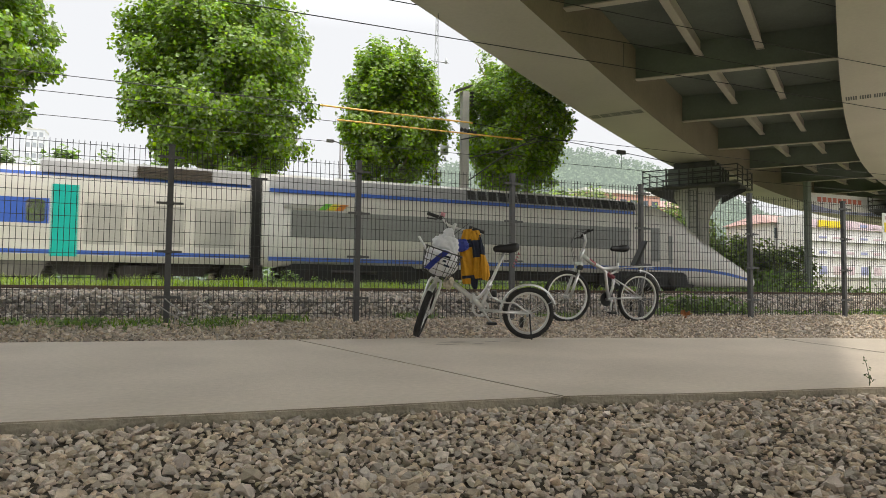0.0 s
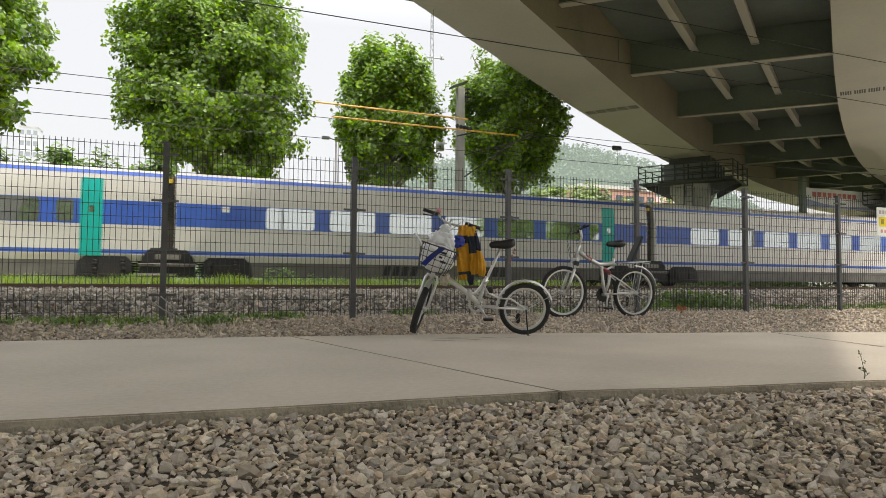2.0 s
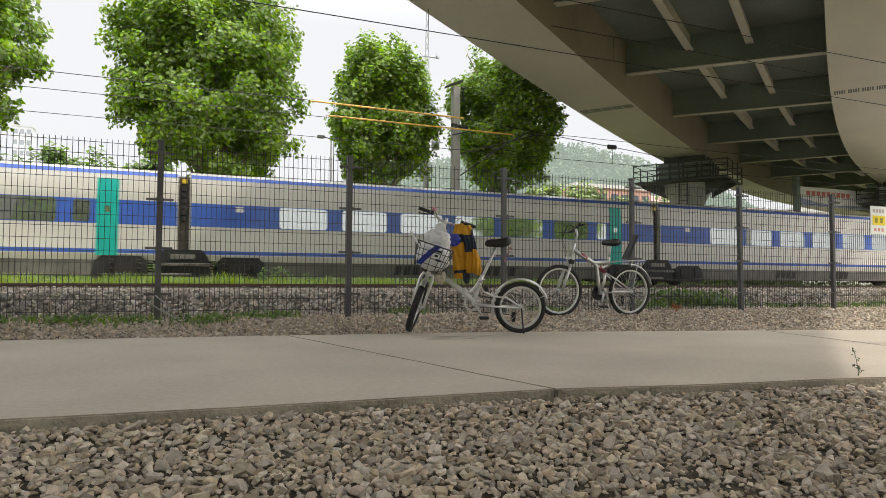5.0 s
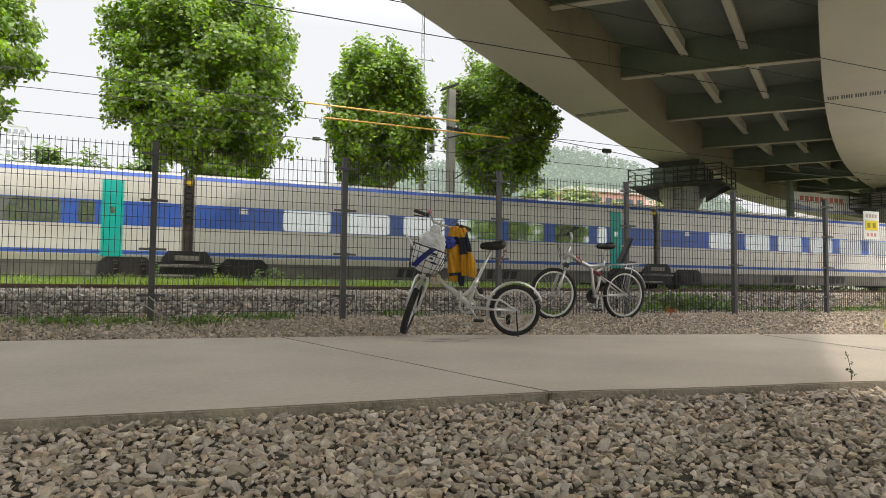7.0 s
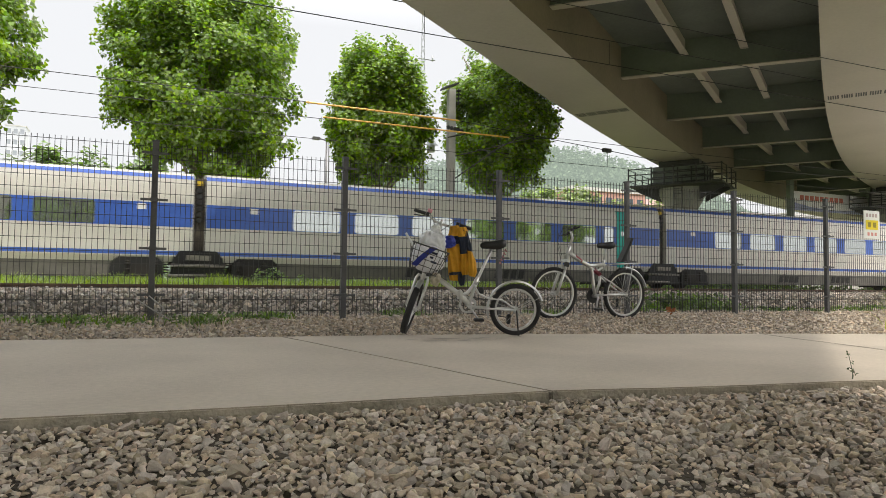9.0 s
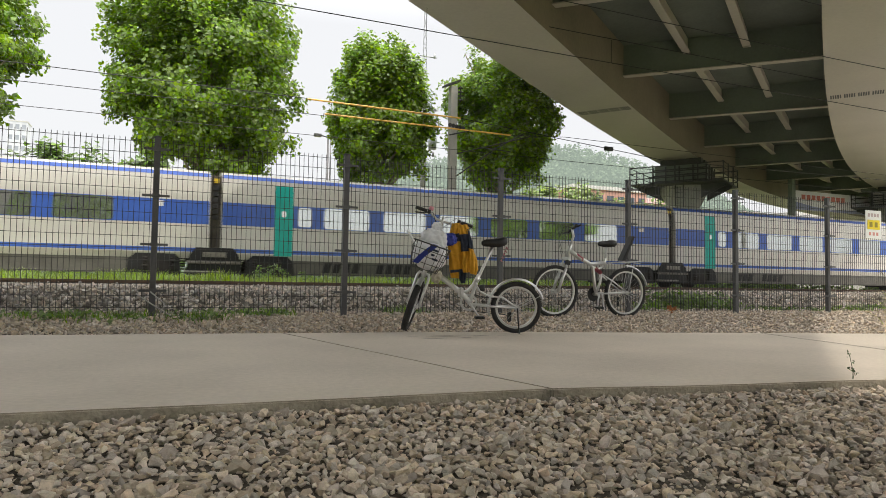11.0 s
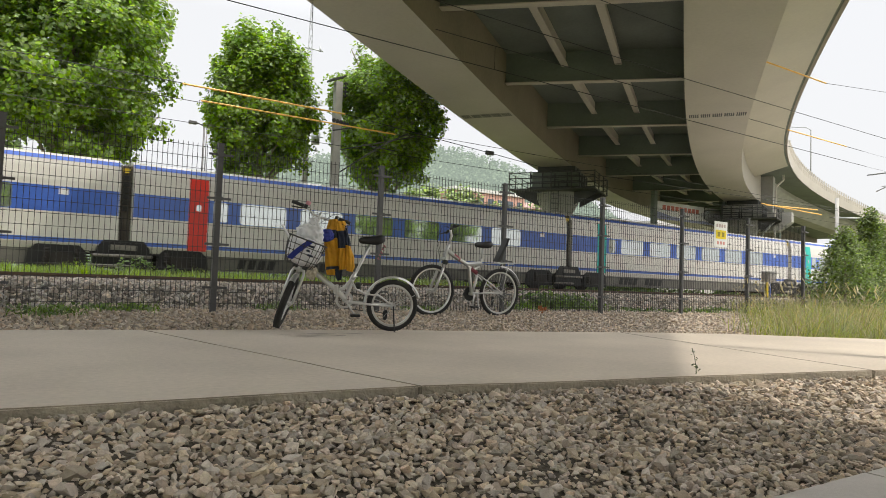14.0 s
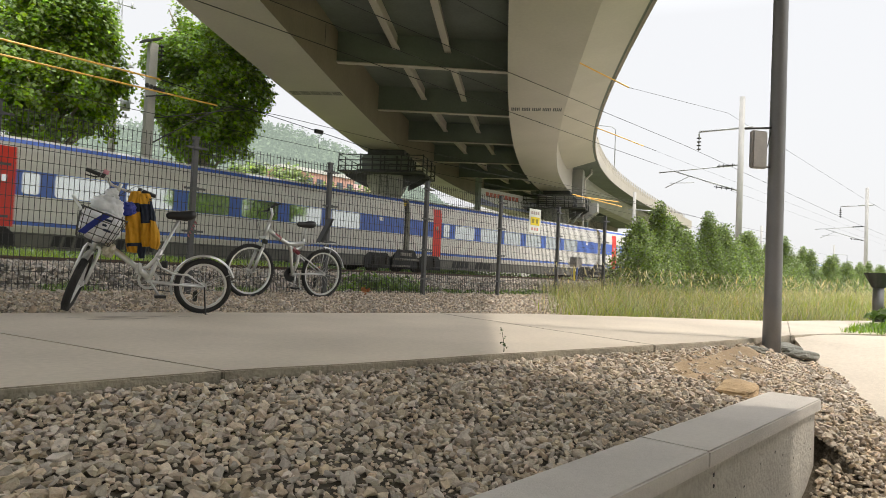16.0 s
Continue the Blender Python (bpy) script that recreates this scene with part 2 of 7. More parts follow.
def ground_z(x, y):
    """Height of the soil."""
    if y > -3.5:
        z = lerp(y, (-3.5, -1.3, -0.2, 0.9, 2.6, 3.4, 12, 14, 40, 90), (-0.3, -0.14, -0.03, -0.02, 0.05, 0.06, 0.05, 0.05, -0.1, -0.1))
        if -4 < y < -1.0:
            z = -0.3 if y < path_far(x) - 0.15 else min(z, -0.12)
    elif x < 2.57:
        yn = path_near(x)
        if y > -6.19:
            z = lerp(y, (-6.19, -5.6, yn - 0.25, yn, yn + 0.3), (-0.315, -0.245, -0.175, -0.145, -0.28))
        else:
            z = lerp(y, (-7.3, -6.2), (-0.95, -0.95))
    else:
        yb, zb = lerp(x, BORDER[0], BORDER[1]), lerp(x, BORDER[0], BORDER[2])
        z = lerp(y, (yb - 0.4, yb, yb + 0.25, path_near(x), path_near(x) + 0.3), (zb - 0.35, zb, max(zb, zb * 0.5 - 0.13), -0.145, -0.28))
    if x > 10 and -5 < y < 5:
        k = min(1.0, (x - 10) / 6)
        z = z * (1 - k) - 0.12 * k
    return z


def build_ground():
    xs = sorted(set(np.round(np.concatenate([np.linspace(-900, -30, 14), np.linspace(-30, -8, 12), np.linspace(-8, 16, 97), np.linspace(16, 60, 30), np.linspace(60, 1500, 16)]), 3)))
    ys = sorted(set(np.round(np.concatenate([np.linspace(-300, -12, 8), np.linspace(-12, -8, 5), np.linspace(-8, 4, 97), np.linspace(4, 40, 37), np.linspace(40, 1500, 14)]), 3)))
    verts = [(x, y, ground_z(x, y) + (0.012 * noise.noise(Vector((x * 2, y * 2, 0))) if abs(x) < 30 else 0)) for y in ys for x in xs]
    n = len(xs)
    faces = [(j * n + i, j * n + i + 1, (j + 1) * n + i + 1, (j + 1) * n + i) for j in range(len(ys) - 1) for i in range(n - 1)]
    ob = tagged(new("ground", raw("ground", verts, faces, M_SOIL_SHADE)), "brown stony soil and grassy ground around the tracks", "ground", kind="structure")
    ob.data.materials.append(M_GROUND), ob.data.materials.append(M_SAND)
    for p in ob.data.polygons:
        c = p.center
        if 2.4 < c.x < 5.0 and -6.3 < c.y < -5.2:
            p.material_index = 2
        if c.y > 13.5 or c.x > 13 or c.y < -9:
            p.material_index = 1
    for p in ob.data.polygons:
        p.use_smooth = True


build_ground()


def build_path():
    """The raised concrete way, in slabs with a joint between them."""
    root = empty("pavement", (0, 0, 0), "pale grey concrete footpath slabs with a raised edge", "footpath", kind="structure")
    joints = [(-12, -12), (-6.2, -5.3), (-0.24, -0.9), (3.05, 3.9), (5.6, 8.6), (9.5, 13), (22, 22)]
    for k, ((a0, b0), (a1, b1)) in enumerate(zip(joints, joints[1:])):
        bm = bmesh.new()
        steps = 12
        near = [(a0 + 0.005 + (a1 - a0 - 0.01) * i / steps) for i in range(steps + 1)]
        far = [(b0 + 0.005 + (b1 - b0 - 0.01) * i / steps) for i in range(steps + 1)]
        rough = lambda x: 0.012 * noise.noise(Vector((x * 3.1, 1.7, 0)))  # noqa: E731
        rings = []
        for x, u in zip(near, far):
            y0, y1 = path_near(x) + rough(x), path_far(u) + rough(u + 40)
            cross = []
            for f in np.linspace(0, 1, 7):
                px, py = x + (u - x) * f, y0 + (y1 - y0) * f
                cross.append((px, py, -0.10 + 0.006 * noise.noise(Vector((px * 0.8, py * 0.8, 3)))))
            rings.append([(x, y0, -0.34)] + cross + [(u, y1, -0.34)])
        loft(bm, rings)
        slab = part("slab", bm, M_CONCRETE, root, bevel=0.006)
        # Side faces take a darker brown than the slab's top.
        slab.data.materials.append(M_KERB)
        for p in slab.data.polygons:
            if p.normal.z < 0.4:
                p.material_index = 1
    # a sloping landing round the end of the seat wall
    bm = bmesh.new()
    rows = ((-12.0, -6.4, -0.80), (1.0, -6.4, -0.80), (2.3, -6.6, -0.78), (3.0, -6.66, -0.68), (3.7, -6.53, -0.53), (4.5, -6.16, -0.35), (5.1, -5.80, -0.22), (5.6, -5.58, -0.135), (6.1, -5.5, -0.106), (7.0, -5.7, -0.105), (9.0, -6.4, -0.105))
    loft(bm, [[(x, y, z - 0.2), (x, y, z), (x + (0.3 if x > 2 else 0), y - 1.2, z - 0.03), (x + (1.0 if x > 2 else 0), -14, z - 0.1), (x + (1.0 if x > 2 else 0), -14, z - 0.3)] for x, y, z in rows])
    part("slab", bm, M_CONCRETE, root, "sloping paved landing")


build_path()


def stone_shapes(count, corners):
    """Broken stones as convex hulls of a few points on a ball, as triangles."""
    shapes = []
    for _ in range(count):
        bm = bmesh.new()
        for d in RNG.normal(0, 1, (corners, 3)):
            d /= np.abs(d).max() ** 0.5 * np.linalg.norm(d) ** 0.5
            bm.verts.new(d * RNG.uniform(0.85, 1.05))
        hull = bmesh.ops.convex_hull(bm, input=bm.verts)
        bmesh.ops.delete(bm, geom=[g for g in hull["geom_interior"] if isinstance(g, bmesh.types.BMVert)], context="VERTS")
        bmesh.ops.triangulate(bm, faces=bm.faces[:])
        bmesh.ops.recalc_face_normals(bm, faces=bm.faces[:])
        bm.verts.index_update()
        shapes.append((np.array([v.co[:] for v in bm.verts]), np.array([[v.index for v in q.verts] for q in bm.faces])))
        bm.free()
    return shapes


def stones(spots, size, corners=12, tilt=0.45, spread=0.33):
    """A stone on every spot, lying on its broad side."""
    shapes = stone_shapes(22, corners)
    which = RNG.integers(len(shapes), size=len(spots))
    vs, fs, base = [], [], 0
    for k, (sv, sf) in enumerate(shapes):
        p = spots[which == k]
        n = len(p)
        s = size * np.exp(RNG.normal(0, spread, (n, 1)))
        half = np.stack([RNG.uniform(0.50, 0.74, n), RNG.uniform(0.40, 0.58, n), RNG.uniform(0.24, 0.42, n)], 1) * s
        v = sv[None] * half[:, None]
        ang = np.stack([RNG.normal(0, tilt, n), RNG.normal(0, tilt, n), RNG.uniform(-3.14, 3.14, n)], 1)
        ca, sa = np.cos(ang), np.sin(ang)
        for q, (i, j) in enumerate(((1, 2), (0, 2), (0, 1))):
            a, b = v[:, :, i].copy(), v[:, :, j].copy()
            v[:, :, i], v[:, :, j] = a * ca[:, q:q + 1] - b * sa[:, q:q + 1], a * sa[:, q:q + 1] + b * ca[:, q:q + 1]
        vs.append((v + p[:, None]).reshape(-1, 3))
        fs.append((sf[None] + (base + np.arange(n) * len(sv))[:, None, None]).reshape(-1, 3))
        base += n * len(sv)
    return np.concatenate(vs), np.concatenate(fs)


def strewn(x0, x1, y0, y1, step, height, lift):
    """Spots about a step apart; height(x, y) is None where no stone lies."""
    out = []
    ny, nx = int((y1 - y0) / (step * 0.87)), int((x1 - x0) / step)
    jit = RNG.uniform(-0.38, 0.38, (ny, nx, 2)) * step
    up = RNG.uniform(lift[0], lift[1], (ny, nx))
    for j in range(ny):
        for i in range(nx):
            x, y = x0 + (i + 0.5 * (j % 2)) * step + jit[j, i, 0], y0 + j * step * 0.87 + jit[j, i, 1]
            z = height(x, y)
            if z is not None:
                out.append((x, y, z + up[j, i]))
    return np.array(out)


def fast_mesh(name, v, f, material):
    me = bpy.data.meshes.new(name)
    me.vertices.add(len(v)), me.loops.add(f.size), me.polygons.add(len(f))
    me.vertices.foreach_set("co", v.astype(np.float32).ravel())
    k = f.shape[1]
    me.loops.foreach_set("vertex_index", f.astype(np.int32).ravel())
    me.polygons.foreach_set("loop_start", np.arange(0, f.size, k, dtype=np.int32))
    me.update(calc_edges=True)
    me.shade_flat()
    me.materials.append(material)
    return me


def heap_z(x, y):
    """The stones that have slid down round the end of the seat wall."""
    return max(-0.80, lerp(x, (2.25, 2.62, 2.95, 3.6), (-0.82, -0.60, -0.47, -0.42)) + lerp(y, (-7.0, -6.47), (-0.24, 0.0)))


def build_heap():
    bm = bmesh.new()
    loft(bm, [[(x, -7.05, -1.0)] + [(x, y, heap_z(x, y) - 0.015) for y in (-7.05, -6.9, -6.75, -6.6, -6.47, -6.2)] + [(x, -6.2, -1.0)] for x in (2.2, 2.4, 2.62, 2.8, 2.95, 3.3, 3.6)])
    thing("soil_bank", bm, M_SOIL_SHADE, "small bank of stony soil at the end of the seat wall", "soil", kind="structure")


build_heap()


def bed_near(x, y):
    """The stone bed between footpath and seat wall, and the heap at the wall's end."""
    if 2.25 < x < 3.62 and -7.02 < y < (-6.475 if x < 2.62 else -6.2):
        return heap_z(x, y) if x < 2.62 else max(heap_z(x, y), ground_z(x, y))
    if y > path_near(x) - 0.03 or (y < -6.16 and x < 2.62):
        return None
    if x > 2.55 and y < lerp(x, BORDER[0], BORDER[1]) - 0.13:
        return None
    if ((x - 3.5) / 0.95) ** 2 + ((y + 5.62) / 0.22) ** 2 < 1 and noise.noise(Vector((x * 9, y * 9, 1))) > 0.0:
        return None
    return ground_z(x, y)


def bed_far(x, y):
    """The strip between footpath and fence."""
    if y < path_far(x) + 0.02 or x > 11.2 - 0.6 * noise.noise(Vector((y, 0, 0))) or x > 6.6 + (y + 2.8) * 1.35:
        return None
    return ground_z(x, y)


def bed_track():
    x = RNG.uniform(-14, 34)
    y = 0.5 + 7.6 * RNG.random() ** 1.6
    if x > 16:
        y = 2.5 + (y - 0.5) * 0.8
    return (x, y, ballast_z(y) + RNG.uniform(0.0, 0.03))


def ballast_z(y):
    return lerp(y, (0.3, 0.8, 2.3, 2.9, 12.0), (-0.05, -0.01, 0.17, 0.20, 0.20))


def build_gravel():
    low = strewn(-6.6, 6.2, -7.05, -4.5, 0.026, bed_near, (-0.022, -0.012))
    high = strewn(-6.6, 6.2, -7.05, -4.5, 0.028, bed_near, (-0.002, 0.016))
    a = stones(np.concatenate([low, high]), 0.0275, 13, 0.40)
    tagged(new("gravel", fast_mesh("gravel", a[0], a[1], M_GRAVEL)), "loose grey-brown crushed stone bed beside the footpath", "gravel", kind="stuff")
    a = stones(strewn(-9, 11.5, -2.9, 0.8, 0.031, bed_far, (-0.004, 0.014)), 0.035, 8, 0.55)
    tagged(new("gravel", fast_mesh("gravel", a[0], a[1], M_GRAVEL)), "crushed stone strip between footpath and fence", "gravel", kind="stuff")
    a = stones(np.array([bed_track() for _ in range(52000)]), 0.047, 8, 0.6)
    tagged(new("ballast", fast_mesh("ballast", a[0], a[1], M_BALLAST)), "pale grey railway ballast below the near track", "gravel", kind="stuff")


build_gravel()


def build_trackbed():
    bm = bmesh.new()
    prism(bm, [(0.3, -0.3), (0.3, -0.06), (0.8, -0.02), (2.3, 0.15), (2.9, 0.18), (7.9, 0.18), (8.0, 0.12), (19.5, 0.06), (19.5, -0.3)], "x", -200, 300)
    bed = thing("track_bed", bm, M_BALLAST, "long ballast bank carrying the railway tracks", "track bed", kind="structure")
    # The dark soil colour on the slope paints shade between the ballast stones.
    bed.data.materials.append(M_SOIL_SHADE)
    for p in bed.data.polygons:
        if p.center.y < 2.7 and abs(p.normal.x) < 0.5:
            p.material_index = 1
    for y, z in ((8.6, 0.30), (10.03, 0.30), (15.63, 0.22), (17.07, 0.22)):
        bm = bmesh.new()
        prism(bm, [(y - 0.065, z - 0.17), (y + 0.065, z - 0.17), (y + 0.065, z - 0.15), (y + 0.012, z - 0.13), (y + 0.012, z - 0.05), (y + 0.036, z - 0.035), (y + 0.036, z), (y - 0.036, z), (y - 0.036, z - 0.035), (y - 0.012, z - 0.05), (y - 0.012, z - 0.13), (y - 0.065, z - 0.15)], "x", -200, 300)
        thing("rail", bm, M_RAIL, "rust-brown steel rail on the ballast", "rail", "rails of the two tracks")


build_trackbed()


# ---- fence ----
POST_X = [-2 + 2.0 * k for k in range(-4, 8)]


def build_fence():
    fence = empty("fence", (0, 0, 0), "dark grey welded wire mesh fence on square steel posts", "fence")
    bm = bmesh.new()
    prism(bm, [(-0.030, -0.025), (-0.025, -0.03), (0.025, -0.03), (0.03, -0.025), (0.03, 0.025), (0.025, 0.03), (-0.025, 0.03), (-0.03, 0.025)], "z", -0.35, 1.815)
    prism(bm, [(-0.034, -0.034), (0.034, -0.034), (0.034, 0.034), (-0.034, 0.034)], "z", 1.815, 1.835)
    post = part("post", bm, M_POST, fence, "square steel post with a cap")
    post.location = (POST_X[0], 0, 0)
    for x in POST_X[1:]:
        share(post, pose(x, 0, 0), fence)
    w = 0.0026
    zs = [0.08 + 0.1205 * k for k in range(15)]
    bm = bmesh.new()
    box(bm, -w, w, -0.036 - w, -0.036 + w, 0.02, 1.80)
    upright = part("wire", bm, M_WIRE, fence)
    upright.location = (-2 + 0.05, 0, 0)
    bm = bmesh.new()
    box(bm, 0.03, 1.97, -0.036 + w, -0.036 + 3 * w, -w, w)
    cross = part("wire", bm, M_WIRE, fence)
    cross.location = (-2, 0, zs[0])
    near = (-2, 0, 2, 4, 6)
    for x in near:
        for k in range(39):
            if x > -2 or k:
                share(upright, pose(x + 0.05 + k * 0.05, 0, 0), fence)
        for z in zs:
            if x > -2 or z > zs[0]:
                share(cross, pose(x, 0, z), fence)
    bm = bmesh.new()
    for x in POST_X[:-1]:
        if x in near:
            continue
        for k in range(39):
            q = x + 0.05 + k * 0.05
            box(bm, q - w, q + w, -0.036 - w, -0.036 + w, 0.02, 1.80)
        for z in zs:
            box(bm, x + 0.03, x + 1.97, -0.036 + w, -0.036 + 3 * w, z - w, z + w)
    tagged(part("wire_panel", bm, M_WIRE, fence, "welded wire panels further along"), kind="stuff")
    bm = bmesh.new()
    box(bm, -0.13, 0.13, -0.046, -0.030, -0.012, 0.012)
    box(bm, -0.036, 0.036, -0.055, -0.028, -0.02, 0.02)
    clamp = part("clamp", bm, M_POST, fence, "bolted clamp strip", bevel=0.002)
    clamp.location = (POST_X[0], 0, 0.25)
    for k, x in enumerate(POST_X):
        for z in (0.25, 0.72, 1.22, 1.70):
            if k or z > 0.3:
                share(clamp, pose(x, 0, z), fence)


build_fence()

# ---- train ----
TRAIN_Y, CAR, SPEED = 14.9, 18.7, 18.92
train = empty("train", (0, 0, 0), "long silver-white high-speed train with blue bands passing by", "train")


def strip(x0, x1, z0, z1, d=0.004, y=0.0):
    """A flat plate on the near side of a car, d proud of it."""
    bm = bmesh.new()
    box(bm, x0, x1, y - d, y + 0.02, z0, z1)
    return bm


def pane(x0, x1, z0, z1, r, d):
    """A plate with round corners on the near side."""
    bm = bmesh.new()
    pts = []
    for cx, cz, a0 in ((x1 - r, z1 - r, 0), (x0 + r, z1 - r, 90), (x0 + r, z0 + r, 180), (x1 - r, z0 + r, 270)):
        for k in range(5):
            a = radians(a0 + 22.5 * k)
            pts.append((cx + r * math.cos(a), cz + r * math.sin(a)))
    prism(bm, pts, "y", -d, 0.02)
    return bm


SECTION = [(0.10, 0.98), (0.0, 1.16), (0.0, 3.0), (0.05, 3.40), (0.10, 3.60), (0.22, 3.73), (0.5, 3.84), (1.0, 3.90), (1.9, 3.90), (2.4, 3.84), (2.68, 3.73), (2.8, 3.60), (2.85, 3.40), (2.9, 3.0), (2.9, 1.16), (2.8, 0.98)]


def side_y(z):
    return float(np.interp(z, [0.98, 1.16, 3.0, 3.4, 3.6, 3.73], [0.1, 0.0, 0.0, 0.05, 0.10, 0.22]))


def bogie_mesh():
    """A two-axle bogie standing on the rails, with side frame, springs and a central damper box."""
    bm = bmesh.new()
    for wx in (-1.5, 1.5):
        for y in (0.62, 2.1):
            prism(bm, [(wx + 0.46 * math.cos(a), 0.68 + 0.46 * math.sin(a)) for a in (2 * math.pi * k / 20 for k in range(20))], "y", y, y + 0.13)
        tube(bm, [(wx, 0.3, 0.68), (wx, 2.2, 0.68)], 0.10, 8)
        prism(bm, [(wx - 0.30, 0.45), (wx + 0.30, 0.45), (wx + 0.38, 0.75), (wx + 0.22, 0.98), (wx - 0.22, 0.98), (wx - 0.38, 0.75)], "y", 0.18, 0.55)
        for d in (-0.55, 0.55):
            for k in range(5):
                tube(bm, [(wx + d, 0.36, 0.62 + k * 0.085), (wx + d, 0.36, 0.66 + k * 0.085)], 0.11, 10)
    prism(bm, [(-2.35, 0.80), (-1.9, 0.98), (-0.9, 0.98), (-0.62, 0.58), (0.62, 0.58), (0.9, 0.98), (1.9, 0.98), (2.35, 0.80), (2.35, 0.95), (1.9, 1.12), (-1.9, 1.12), (-2.35, 0.95)], "y", 0.20, 0.45)
    for e in (-1, 1):
        tube(bm, [(e * 1.5, 0.12, 0.68), (e * 1.5, 0.3, 0.68)], 0.17, 12)
    for x in (-2.3, 2.3):
        box(bm, x - 0.16, x + 0.16, 0.2, 2.6, 0.42, 0.95)
    return finish(bm, "bogie", M_BOGIE)


def housing_mesh(e):
    """A black plate for the shade of the wheel bay on one side of the gap (e), or the pivot housing under it (e = 0).
    """
    bm = bmesh.new()
    if e:
        prism(bm, [(e * 1.0, 0.42), (e * 2.55, 0.42), (e * 2.50, 0.92), (e * 2.30, 1.11), (e * 1.18, 1.11), (e * 1.02, 0.95)], "y", 0.012, 0.09)
    else:
        prism(bm, [(-0.86, 0.46), (0.86, 0.46), (0.74, 1.10), (0.56, 1.33), (-0.56, 1.33), (-0.74, 1.10)], "y", -0.02, 0.4)
    return finish(bm, "dark_bay_plate", M_DARK, 0.01)


def axle_mesh(e):
    """Axle box, coil springs and hoses that show in the wheel bay on one side of the gap."""
    bm = bmesh.new()
    tube(bm, [(e * 1.55, -0.05, 0.66), (e * 1.55, 0.02, 0.66)], 0.17, 14)
    prism(bm, [(e * 1.20, 0.56), (e * 2.10, 0.56), (e * 2.16, 0.72), (e * 1.80, 0.90), (e * 1.40, 0.90), (e * 1.14, 0.72)], "y", -0.02, 0.02)
    for x in (1.25, 2.02):
        for k in range(5):
            tube(bm, [(e * x, -0.01, 0.60 + k * 0.08), (e * x, -0.01, 0.685 + k * 0.08)], 0.085 if k % 2 else 0.07, 10)
    tube(bm, [(e * 1.05, -0.03, 0.55), (e * 2.4, -0.03, 0.55)], 0.03, 6)
    return finish(bm, "axle_gear", M_BOGIE)


def damper_mesh():
    """The pivot beam between the cars with its long dampers, before the dark housing."""
    bm = bmesh.new()
    box(bm, -0.36, 0.36, -0.06, 0.02, 1.03, 1.19)
    tube(bm, [(-0.82, -0.06, 0.86), (0.82, -0.06, 0.86)], 0.05, 12)
    tube(bm, [(-0.9, -0.06, 0.55), (0.25, -0.06, 0.55)], 0.045, 10)
    return finish(bm, "damper", M_DAMP)


M_DAMP = mat("damper_steel", (0.20, 0.185, 0.16), 0.55, 0.2, vary=0.5, scale=5, fine=40)
M_VENT = mat("vent_grey", (0.43, 0.42, 0.385), 0.4, vary=0.12, scale=1, fine=12)
M_SIGNW = mat("panel_white", (0.72, 0.72, 0.70), 0.4, vary=0.05)
M_LABEL = mat("label_yellow", (0.70, 0.50, 0.03), 0.5, vary=0.1)
M_BELLOW = mat("gangway_rubber", (0.12, 0.105, 0.088), 0.75, vary=0.35, scale=3, fine=30)
BOGIE, DAMPER = bogie_mesh(), damper_mesh()
AXLES = [axle_mesh(e) for e in (-1, 1)]
BAYS = [housing_mesh(e) for e in (-1, 1, 0)]


def body_mesh(x0, x1):
    bm = bmesh.new()
    prism(bm, SECTION, "x", x0, x1)
    return finish(bm, "car_body", M_TRAIN)


